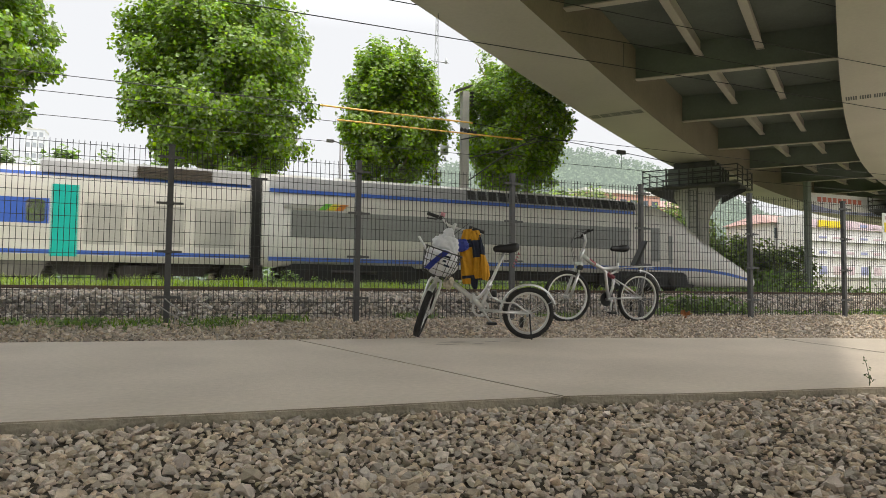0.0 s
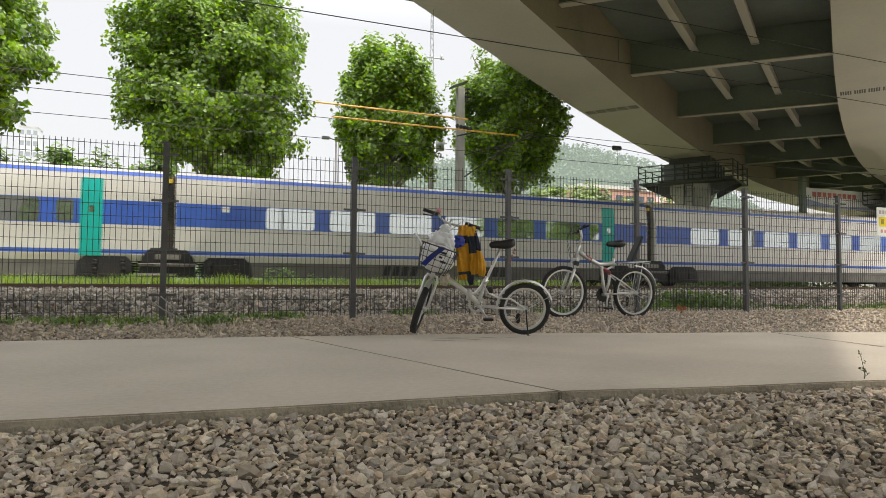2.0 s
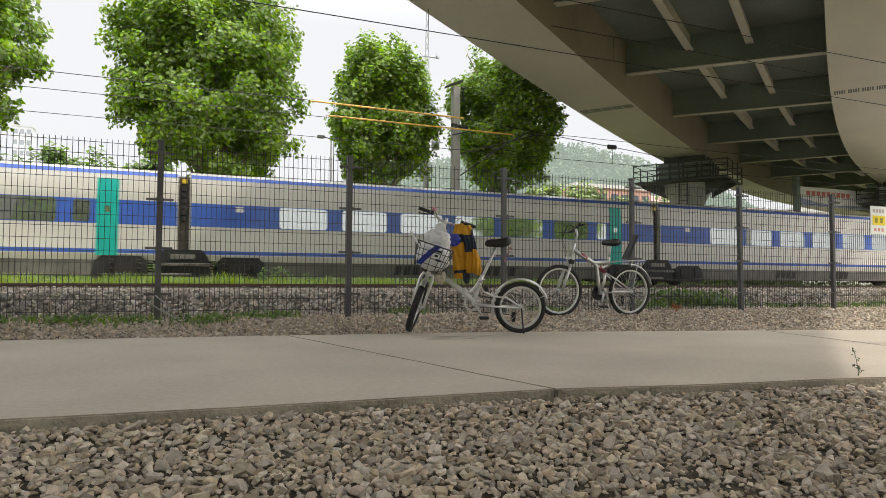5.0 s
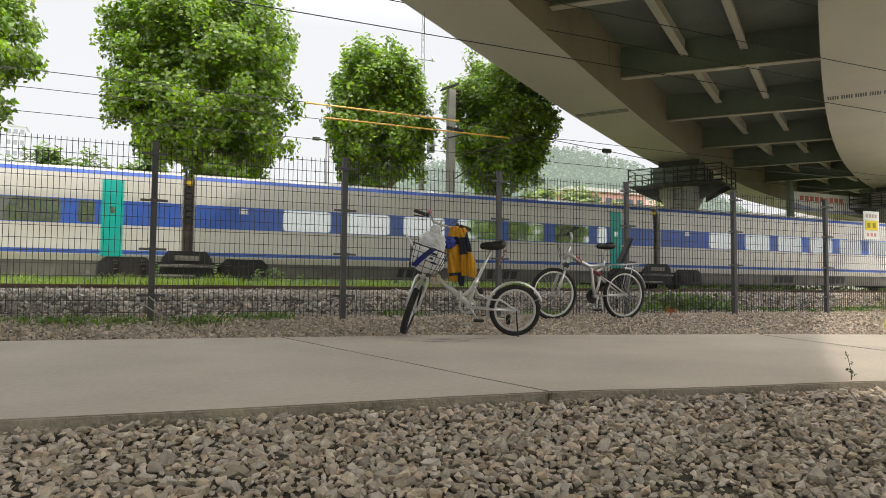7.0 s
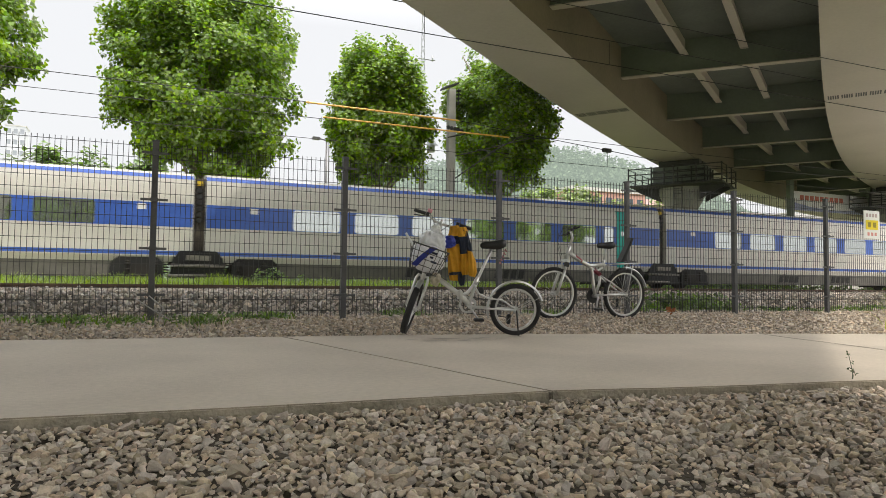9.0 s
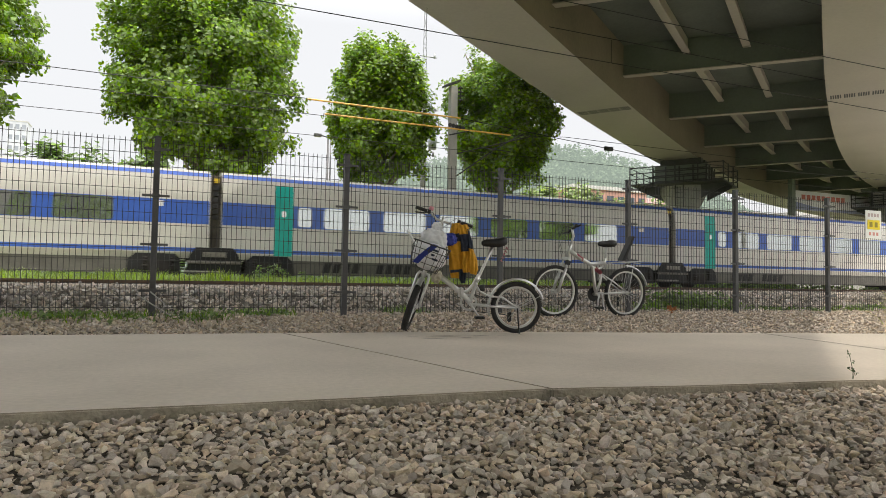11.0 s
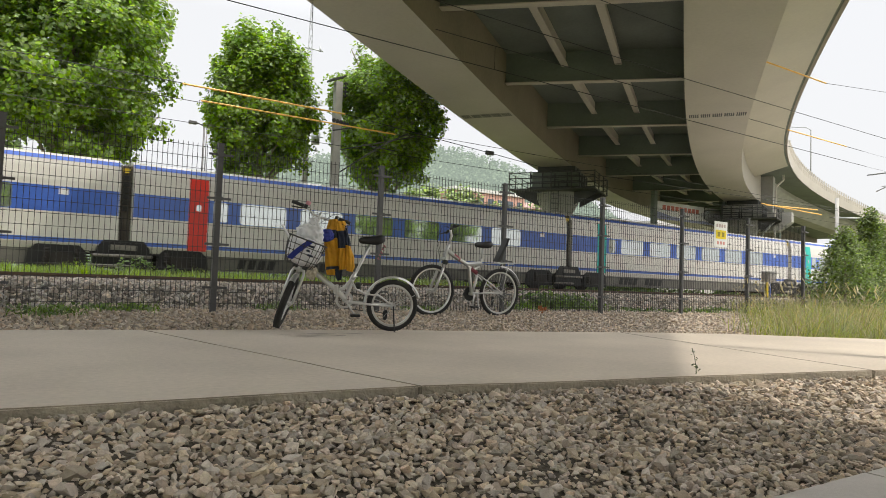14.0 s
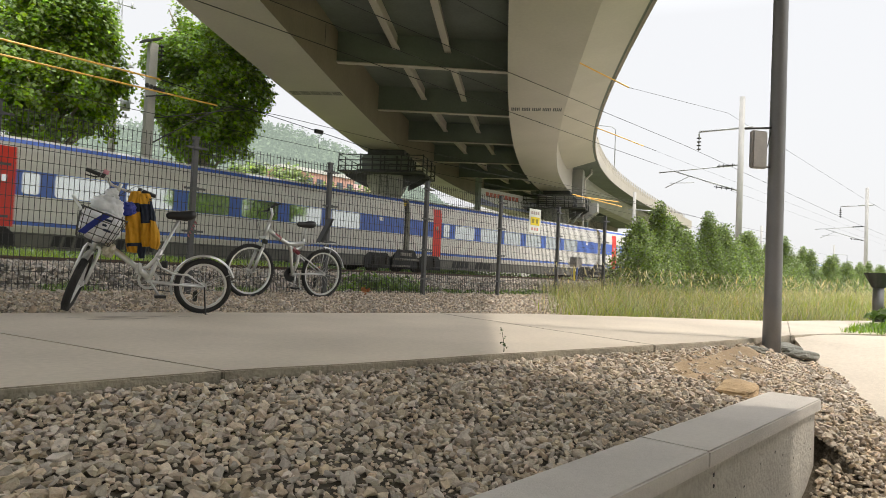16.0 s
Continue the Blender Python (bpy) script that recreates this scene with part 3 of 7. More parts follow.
def car_kit(front_door, door_mat):
    """Meshes of one trailer; x runs from 0 at its leading gap back to -CAR."""
    def fx(a, b):
        return (-b, -a) if front_door else (-CAR + a, -CAR + b)
    kit = [("window_band", finish(strip(-CAR + 0.20, -0.20, 2.07, 2.81), "window_band", M_TBLUE), "blue band along the windows")]
    for i in range(6):
        a, b = fx(3.50 + 2.13 * i, 5.10 + 2.13 * i)
        kit.append(("window", finish(pane(a, b, 2.09, 2.79, 0.10, 0.010), "window", M_GLASS), ""))
    a, b = fx(2.62, 3.08)
    kit.append(("window", finish(pane(a, b, 2.12, 2.77, 0.09, 0.010), "window", M_GLASS), "narrow window beside the door"))
    a, b = fx(1.85, 2.45)
    bm = strip(a, b, 1.12, 3.0, 0.013)
    loft(bm, [[(x, side_y(z) - 0.013, z) for x in (a, b)] for z in (3.0, 3.2, 3.4, 3.46)], closed=False)
    kit.append(("door", finish(bm, "door", door_mat), "plug door in a bright colour"))
    a, b = fx(2.08, 2.22)
    kit.append(("door_window", finish(pane(a, b, 2.42, 2.62, 0.03, 0.018), "door_window", M_GLASS), "small square door window"))
    a, b = fx(CAR - 1.80, CAR - 1.56)
    kit.append(("destination_panel", finish(strip(a, b, 2.58, 2.76, 0.012), "destination_panel", M_SIGNW), "small white destination panel"))
    kit.append(("stripe", finish(strip(-CAR + 0.20, -0.20, 1.19, 1.31, 0.005), "stripe", M_TBLUE), "blue stripe at the sill"))
    bm = bmesh.new()
    loft(bm, [[(x, side_y(z) - 0.006, z) for x in (-CAR + 0.19, -0.19)] for z in (3.60, 3.665, 3.73)], closed=False)
    kit.append(("stripe", finish(bm, "roof_stripe", M_TBLUE2), "blue stripe under the roof edge"))
    bm = bmesh.new()
    prism(bm, [(-CAR + 2.1, 1.0), (-2.1, 1.0), (-2.25, 0.50), (-CAR + 2.25, 0.50)], "y", 0.10, 2.8)
    kit.append(("skirt", finish(bm, "skirt", M_SKIRT), "dull grey-brown underfloor skirt"))
    for gx in (7.0, 10.6) if front_door else (3.5, 5.4):
        bm = bmesh.new()
        for k in range(4):
            q = -CAR + gx + k * 0.34
            prism(bm, [(q, 0.60), (q + 0.24, 0.60), (q + 0.32, 0.93), (q + 0.08, 0.93)], "y", 0.075, 0.11)
        kit.append(("grille", finish(bm, "grille", M_DARK), "dark underfloor grille"))
    bm = bmesh.new()
    rings = []
    for k in range(13):
        d = 0.0 if k % 2 else 0.06
        rings.append([(-0.27 + 0.045 * k, 0.20 + d, 1.0), (-0.27 + 0.045 * k, 0.20 + d, 3.70 - d), (-0.27 + 0.045 * k, 2.7 - d, 3.70 - d), (-0.27 + 0.045 * k, 2.7 - d, 1.0)])
    loft(bm, rings)
    kit.append(("gangway", finish(bm, "gangway", M_BELLOW), "dark brown ribbed gangway between the cars"))
    # Raised dark blocks imitate the dark slot up the gangway's middle.
    bm = bmesh.new()
    for k in range(6):
        box(bm, -0.09, 0.09, 0.165, 0.21, 2.25 + 0.19 * k, 2.40 + 0.19 * k)
    kit.append(("gangway_slot", finish(bm, "gangway_slot", M_DARK), "dark blocks imitating the gangway slot"))
    bm = bmesh.new()
    box(bm, -0.08, 0.08, 0.16, 0.21, 3.44, 3.58)
    kit.append(("label_plate", finish(bm, "label_plate", M_LABEL), "small yellow plate"))
    return kit


BODY = body_mesh(-CAR + 0.18, -0.18)
KITS = {}


def add_car(x, front_door, red):
    key = (front_door, red)
    if key not in KITS:
        KITS[key] = car_kit(front_door, M_RED if red else M_TEAL)
    body = tagged(new("car_body", BODY), "silver-white passenger car body")
    body.parent, body.location = train, (x, TRAIN_Y, 0)
    for name, me, text in KITS[key]:
        o = tagged(new(name, me), text)
        o.parent = body
    for name, me in (("bogie", BOGIE), ("damper", DAMPER), ("axle_gear", AXLES[0]), ("axle_gear", AXLES[1]), ("dark_bay_plate", BAYS[0]), ("dark_bay_plate", BAYS[1]), ("pivot_housing", BAYS[2])):
        o = new(name, me)
        o.parent = body
    return body


GAP1 = -21.35
for n in range(16):
    add_car(GAP1 - CAR * n, n < 8, n >= 12)


def power_ring(x, half, top, low, near=0.0):
    """One cross-section of a power car, rounder towards the nose."""
    mid, h = 1.45, top - low
    return [(x, mid - half * a, low + h * b) for a, b in ((0.90, 0), (1.0, 0.10), (1.0, 0.35), (0.99, 0.62), (0.93, 0.82), (0.80, 0.94), (0.5, 1.0), (-0.5, 1.0), (-0.80, 0.94), (-0.93, 0.82), (-0.99, 0.62), (-1.0, 0.35), (-1.0, 0.10), (-0.90, 0))]


def build_power(x_gap, flip):
    """A power car: its coupling end at 0, its nose towards +x."""
    bm = bmesh.new()
    rows = [(0.19, 1.43, 4.12, 0.98), (3, 1.45, 4.14, 0.98), (14.2, 1.45, 4.12, 0.98), (15.8, 1.45, 4.02, 0.92), (17.0, 1.44, 3.82, 0.78), (17.7, 1.42, 3.50, 0.64), (18.3, 1.40, 3.12, 0.56), (19.0, 1.37, 2.62, 0.50), (19.6, 1.34, 2.32, 0.48), (20.3, 1.27, 1.98, 0.46), (21.0, 1.16, 1.66, 0.46), (21.8, 0.98, 1.30, 0.48), (22.5, 0.72, 1.00, 0.52), (22.9, 0.40, 0.82, 0.58), (23.0, 0.2, 0.75, 0.62)]
    loft(bm, [power_ring(*r) for r in rows])
    body = part("car_body", bm, M_TRAIN, train, "streamlined power car body in silver and grey")
    for p in body.data.polygons:
        p.use_smooth = True
    def add(name, b, m, text=""):
        return part(name, b, m, body, text)
    bm = bmesh.new()
    loft(bm, [[(x, 1.45 - 1.455 * k, z) for x in (1.1, 14.9)] for z, k in ((1.95, 1.0), (2.4, 1.0), (2.85, 0.998))], closed=False)
    add("grey_band", bm, M_TGREY, "broad dark grey side band")
    bm = bmesh.new()
    loft(bm, [[(x, 1.45 - 1.45 * k, z) for x in (0.4, 15.2)] for z, k in ((3.42, 0.962), (3.55, 0.945))], closed=False)
    add("stripe", bm, M_TBLUE, "blue stripe under the roof edge")
    bm = bmesh.new()
    loft(bm, [[(x, 1.45 - 1.45 * k, z) for x in (0.4, 15.0)] for z, k in ((3.57, 0.945), (3.98, 0.82))], closed=False)
    add("roof_band", bm, M_TROOF, "grey roof edge")
    bm = bmesh.new()
    for k in range(18):
        x = 7.6 + k * 0.43
        loft(bm, [[(x, 1.45 - 1.45 * q, z) for x in (x, x + 0.36)] for z, q in ((3.60, 0.962), (3.95, 0.86))], closed=False)
    add("louvre", bm, M_DARK, "row of dark cooling louvres")
    add("stripe", strip(0.4, 17.0, 1.14, 1.27, 0.012), M_TBLUE, "blue stripe at the sill")
    bm = bmesh.new()
    curve = ((17.0, -0.012, 1.14), (18.3, 0.035, 1.13), (19.3, 0.083, 1.08), (20.3, 0.166, 0.98), (21.0, 0.276, 0.88), (21.8, 0.456, 0.76))
    loft(bm, [curve, [(x, y, z + 0.125) for x, y, z in curve]], closed=False)
    add("stripe", bm, M_TBLUE)
    bm = bmesh.new()
    prism(bm, [(1.3, 1.0), (17.5, 1.0), (17.2, 0.62), (1.5, 0.62)], "y", 0.35, 2.5)
    add("underframe", bm, M_BOGIE, "dark underframe equipment")
    for z0, z1, x0, x1 in ((1.5, 2.9, 16.0, 16.45), (1.4, 2.6, 16.9, 17.1)):
        add("grab_rail", strip(x0, x1, z0, z1, 0.01), M_TGREY, "cab door recess")
    bm = bmesh.new()
    loft(bm, [[(x, 1.45 - w, z), (x, 1.45 + w, z)] for x, w, z in ((17.1, 0.60, 3.79), (17.7, 0.62, 3.515), (18.3, 0.64, 3.135), (18.9, 0.66, 2.71))], closed=False)
    add("windscreen", bm, M_GLASS, "raked cab windscreen")
    bm = bmesh.new()
    box(bm, 0.85, 1.95, -0.012, 0.03, 2.92, 3.06)
    emblem = add("emblem", bm, M_VENT, "slanted emblem in grey, green and orange")
    for x, name, c in ((2.02, "green", (0.16, 0.50, 0.05)), (2.30, "yellow", (0.72, 0.62, 0.03)), (2.58, "orange", (0.66, 0.22, 0.03))):
        bm = bmesh.new()
        prism(bm, [(x, 2.90), (x + 0.26, 2.90), (x + 0.48, 3.12), (x + 0.22, 3.12)], "y", -0.012, 0.03)
        part("emblem_bar", bm, mat("emblem_" + name, c, 0.4, vary=0.15), emblem)
    # Dark plates stand in for the shade inside the power car's wheel bays.
    for a, b in ((0.9, 5.7), (13.9, 18.0)):
        bm = bmesh.new()
        prism(bm, [(a, 0.44), (b, 0.44), (b - 0.12, 0.95), (b - 0.3, 1.06), (a + 0.3, 1.06), (a + 0.12, 0.95)], "y", 0.012, 0.12)
        add("dark_bay_plate", bm, M_DARK, "dark plate for the shade of a wheel bay")
        for q in (a + 0.9, b - 0.9):
            bm = bmesh.new()
            tube(bm, [(q, -0.04, 0.68), (q, 0.02, 0.68)], 0.2, 14)
            add("axle_box", bm, M_BOGIE)
        bm = bmesh.new()
        tube(bm, [(a + 1.6, -0.03, 0.8), (b - 1.6, -0.03, 0.8)], 0.07, 8)
        add("side_beam", bm, M_BOGIE)
    for x in (3.3, 16.0):
        o = new("bogie", BOGIE)
        o.parent, o.location = body, (x, 0, 0)
    bm = bmesh.new()
    box(bm, -0.36, 0.36, 0.25, 2.6, 1.0, 3.9)
    add("gangway", bm, M_DARK, "black gap between the cars")
    body.matrix_local = pose(x_gap, TRAIN_Y, 0) if not flip else pose(x_gap, TRAIN_Y + 2.9, 0, 0, 0, 180)


def build_motor_car(x_gap, flip):
    """The car behind the power car: louvred machine end, then a door and windows. x from 0 back."""
    ln = 21.8
    bm = bmesh.new()
    prism(bm, SECTION, "x", -ln + 0.2, -0.19)
    body = part("car_body", bm, M_TRAIN, train, "motor car body with a louvred machine room")
    body.location = (x_gap, TRAIN_Y, 0)
    def fx(a, b):
        return (-b, -a) if not flip else (-ln + a, -ln + b)
    def add(name, b, m, text=""):
        return part(name, b, m, body, text)
    a, b = fx(0.2, 6.2)
    bm = bmesh.new()
    loft(bm, [[(a, y, z), (b, y, z)] for y, z in ((0.03, 3.6), (0.12, 3.95), (0.5, 4.1), (1.45, 4.14), (2.4, 4.1), (2.78, 3.95), (2.87, 3.6))], closed=False)
    add("roof_hood", bm, M_TROOF, "raised roof over the machine room")
    a, b = fx(1.4, 3.6)
    bm = bmesh.new()
    for k in range(8):
        z = 3.62 + k * 0.045
        box(bm, a, b, 0.0 + k * 0.012, 0.03 + k * 0.012, z, z + 0.03)
    add("louvre", bm, M_LOUVRE, "brown roof louvre")
    for p, q in ((0.7, 1.9), (2.2, 3.6), (3.9, 5.0)):
        a, b = fx(p, q)
        add("vent_panel", strip(a, b, 1.5, 2.75, 0.006), M_VENT, "grey vent panel")
    a, b = fx(5.15, 5.85)
    add("door", strip(a, b, 1.12, 3.25, 0.013), M_RED if flip else M_TEAL, "plug door in a bright colour")
    a, b = fx(5.9, ln - 0.3)
    add("window_band", strip(a, b, 2.07, 2.81), M_TBLUE, "blue band along the windows")
    a, b = fx(6.0, 6.5)
    add("window", pane(a, b, 2.12, 2.77, 0.09, 0.010), M_GLASS)
    for i in range(6):
        a, b = fx(7.4 + 2.13 * i, 9.0 + 2.13 * i)
        add("window", pane(a, b, 2.09, 2.79, 0.10, 0.010), M_GLASS)
    add("stripe", strip(-ln + 0.21, -0.2, 1.19, 1.31, 0.005), M_TBLUE)
    bm = bmesh.new()
    loft(bm, [[(x, side_y(z) - 0.006, z) for x in (-ln + 0.21, -0.2)] for z in (3.50, 3.56, 3.60)], closed=False)
    add("stripe", bm, M_TBLUE)
    bm = bmesh.new()
    prism(bm, [(-ln + 2.4, 1.0), (-5.9, 1.0), (-6.1, 0.52), (-ln + 2.6, 0.52)], "y", 0.10, 2.8)
    add("skirt", bm, M_SKIRT)
    bm = bmesh.new()
    tube(bm, [(-3.9, 0.3, 0.82), (-2.9, 0.3, 0.82)], 0.15, 10)
    box(bm, -5.4, -0.8, 0.5, 2.4, 0.7, 1.0)
    add("underframe", bm, M_BOGIE)
    for x in (-2.2, -5.0) if not flip else (-ln + 2.6,):
        o = new("bogie", BOGIE)
        o.parent, o.location = body, (x, 0, 0)


build_power(0.45, False)
build_motor_car(0.45, False)
build_motor_car(GAP1 - 16 * CAR, True)
build_power(GAP1 - 16 * CAR - 21.8, True)

# ---- bridge ----
HEADS = ([-60, -30, -21, -12, 0, 10, 20, 30, 40, 50, 60, 75, 95], [39.5, 39.5, 38.5, 37, 36, 34, 31, 26, 20.5, 16, 13, 11, 10])
SOFFIT = 8.0


def centre_line():
    pts, step = {0: np.array((17.0, 11.2))}, 1.0
    for s in range(0, 96):
        a = radians(np.interp(s + 0.5, *HEADS))
        pts[s + 1] = pts[s] + step * np.array((math.cos(a), math.sin(a)))
    for s in range(0, -55, -1):
        a = radians(np.interp(s - 0.5, *HEADS))
        pts[s - 1] = pts[s] - step * np.array((math.cos(a), math.sin(a)))
    return pts


LINE = centre_line()


def on_bridge(s, off, z):
    """The place s metres along the bridge, off metres to its right, at height z above the soffit plane's zero."""
    k = math.floor(s)
    p = LINE[k] + (LINE[k + 1] - LINE[k]) * (s - k)
    a = radians(np.interp(s, *HEADS))
    drop = -0.0002 * max(0.0, s - 25) ** 2
    return Vector((p[0] + off * math.sin(a), p[1] - off * math.cos(a), z + drop))


def sweep(section, s0, s1, step=1.0):
    bm = bmesh.new()
    loft(bm, [[on_bridge(s, o, z) for o, z in section] for s in np.arange(s0, s1 + 0.01, step)])
    return bm


def build_bridge():
    root = empty("bridge", (0, 0, 0), "curved steel box-girder road bridge crossing the tracks", "bridge", kind="structure")
    S0, S1 = -54, 95
    for side in (-1, 1):
        sec = [(side * 3.6, 8.0), (side * 6.15, 8.0), (side * 6.15, 10.25), (side * 3.6, 10.25)]
        g = part("box_girder", sweep(sec, S0, 36 if side > 0 else S1), M_STEEL, root, "pale beige painted steel box girder")
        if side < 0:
            # Thin plate in a darker brown than the girder it covers.
            part("web", sweep([(-3.594, 8.004), (-3.594, 10.25), (-3.6, 10.25), (-3.6, 8.004)], S0, S1), M_WEB, root, "darker brown inner web of the girder")
        bm = bmesh.new()
        # vent slots across the soffit, in five clusters
        for s in ((2.1,) if side < 0 else (4.3,)):
            for c in range(5):
                for k in range(5):
                    o = side * (3.72 + c * 0.475 + k * 0.082)
                    q = [on_bridge(s + d, o + e * side, 7.996) for d, e in ((-0.3, 0), (0.3, 0), (0.3, 0.055), (-0.3, 0.055))]
                    lo = [bm.verts.new(v) for v in q]
                    bm.faces.new(lo)
        part("vent_slot", bm, M_IRON, g, "row of dark drain slots")
    part("deck", sweep([(-8.6, 10.255), (8.6, 10.255), (8.6, 10.62), (-8.6, 10.62)], S0, S1), M_DECK, root, "concrete deck slab")
    for side in (-1, 1):
        part("parapet", sweep([(side * 8.3, 10.625), (side * 8.72, 10.2), (side * 8.72, 11.5), (side * 8.5, 11.5)], S0, S1), M_STEEL, root, "pale parapet")
        part("bracket", sweep([(side * 6.16, 9.55), (side * 6.16, 10.25), (side * 8.5, 10.25)], S0, 32 if side > 0 else S1), M_STEEL, root, "sloping cantilever soffit")
    part("concrete_girder", sweep([(4.0, 8.75), (5.6, 8.75), (6.6, 9.9), (6.6, 10.25), (4.0, 10.25)], 38, S1), M_PIER, root, "grey concrete girder of the next span")
    bm = bmesh.new()
    v = [bm.verts.new(on_bridge(s, o, z)) for s in (36.5, 38.0) for o, z in ((3.6, 6.3), (7.0, 6.3), (7.0, 7.2), (8.4, 7.2), (8.4, 6.4), (7.4, 5.6), (6.6, 5.6), (3.6, 5.6))]
    for k in range(8):
        bm.faces.new((v[k], v[(k + 1) % 8], v[8 + (k + 1) % 8], v[8 + k]))
    bm.faces.new(v[:8][::-1]), bm.faces.new(v[8:])
    part("pier_head", bm, M_PIER, root, "stepped concrete pier head at the span's end")
    bm = bmesh.new()
    v = [bm.verts.new(on_bridge(s, o, z)) for s in (36.5, 37.8) for o, z in ((3.6, 6.3), (7.0, 6.3), (7.0, 10.24), (3.6, 10.24))]
    for f in ((0, 1, 2, 3), (7, 6, 5, 4), (0, 4, 5, 1), (3, 2, 6, 7), (0, 3, 7, 4), (1, 5, 6, 2)):
        bm.faces.new([v[k] for k in f])
    part("end_wall", bm, M_PIER, root, "pale end wall between the spans")
    bm = bmesh.new()
    tube(bm, [on_bridge(36.3, o, z) for o, z in ((7.8, 10.3), (7.8, 9.8), (7.25, 9.25), (7.2, 6.6), (7.2, 3.0))], 0.09, 8)
    part("drain_pipe", bm, M_COPING, root, "pale drain pipe")
    for o0, z0, o1, z1 in ((5.7, 4.6, 7.2, 6.4), (4.2, 4.6, 5.4, 6.2)):
        bm = bmesh.new()
        tube(bm, [on_bridge(36.0, o0, z0), on_bridge(36.0, o1, z1)], 0.11, 6)
        part("brace", bm, M_GALV, root, "slanting steel brace")
    bm = bmesh.new()
    for k in range(60):
        p = on_bridge(30 + k, 8.70, 11.15)
        box(bm, p.x - 0.05, p.x + 0.05, p.y - 0.05, p.y + 0.05, p.z - 0.1, p.z + 0.7)
    tagged(part("parapet_post", bm, M_STEEL, root, "row of pale parapet posts"), kind="stuff")
    for i in range(-6, 9):
        s = i * 8.0 + 1.3
        bm = bmesh.new()
        a = [on_bridge(s + d + 0.16 * o, o, z) for d in (-0.03, 0.03) for o, z in ((-3.6, 8.97), (3.6, 8.97), (3.6, 10.25), (-3.6, 10.25))]
        v = [bm.verts.new(p) for p in a]
        for f in ((0, 1, 2, 3), (7, 6, 5, 4), (0, 4, 5, 1), (3, 2, 6, 7), (0, 3, 7, 4), (1, 5, 6, 2)):
            bm.faces.new([v[k] for k in f])
        part("cross_beam", bm, M_STEELG, root, "dark green-grey cross beam")
        bm = bmesh.new()
        a = [on_bridge(s + d + 0.16 * o, o, z) for z in (8.93, 8.97) for o, d in ((-3.58, -0.16), (3.58, -0.16), (3.58, 0.16), (-3.58, 0.16))]
        v = [bm.verts.new(p) for p in a]
        for f in ((0, 1, 2, 3), (7, 6, 5, 4), (0, 4, 5, 1), (3, 2, 6, 7), (0, 3, 7, 4), (1, 5, 6, 2)):
            bm.faces.new([v[k] for k in f])
        part("flange", bm, M_STEEL, root, "pale lower flange of the cross beam")
        for o in (-1.15, 1.0):
            bm = bmesh.new()
            a = [on_bridge(s + d, o + e, z) for z in (9.62, 9.66) for d, e in ((0.05, -0.14), (7.95, -0.14), (7.95, 0.14), (0.05, 0.14))]
            a += [on_bridge(s + d, o + e, z) for z in (9.66, 10.25) for d, e in ((0.05, -0.02), (7.95, -0.02), (7.95, 0.02), (0.05, 0.02))]
            v = [bm.verts.new(p) for p in a]
            for q in (0, 8):
                for f in ((0, 1, 2, 3), (7, 6, 5, 4), (0, 4, 5, 1), (3, 2, 6, 7), (0, 3, 7, 4), (1, 5, 6, 2)):
                    bm.faces.new([v[q + k] for k in f])
            part("stringer", bm, M_STEEL, root, "pale stringer under the deck")


build_bridge()


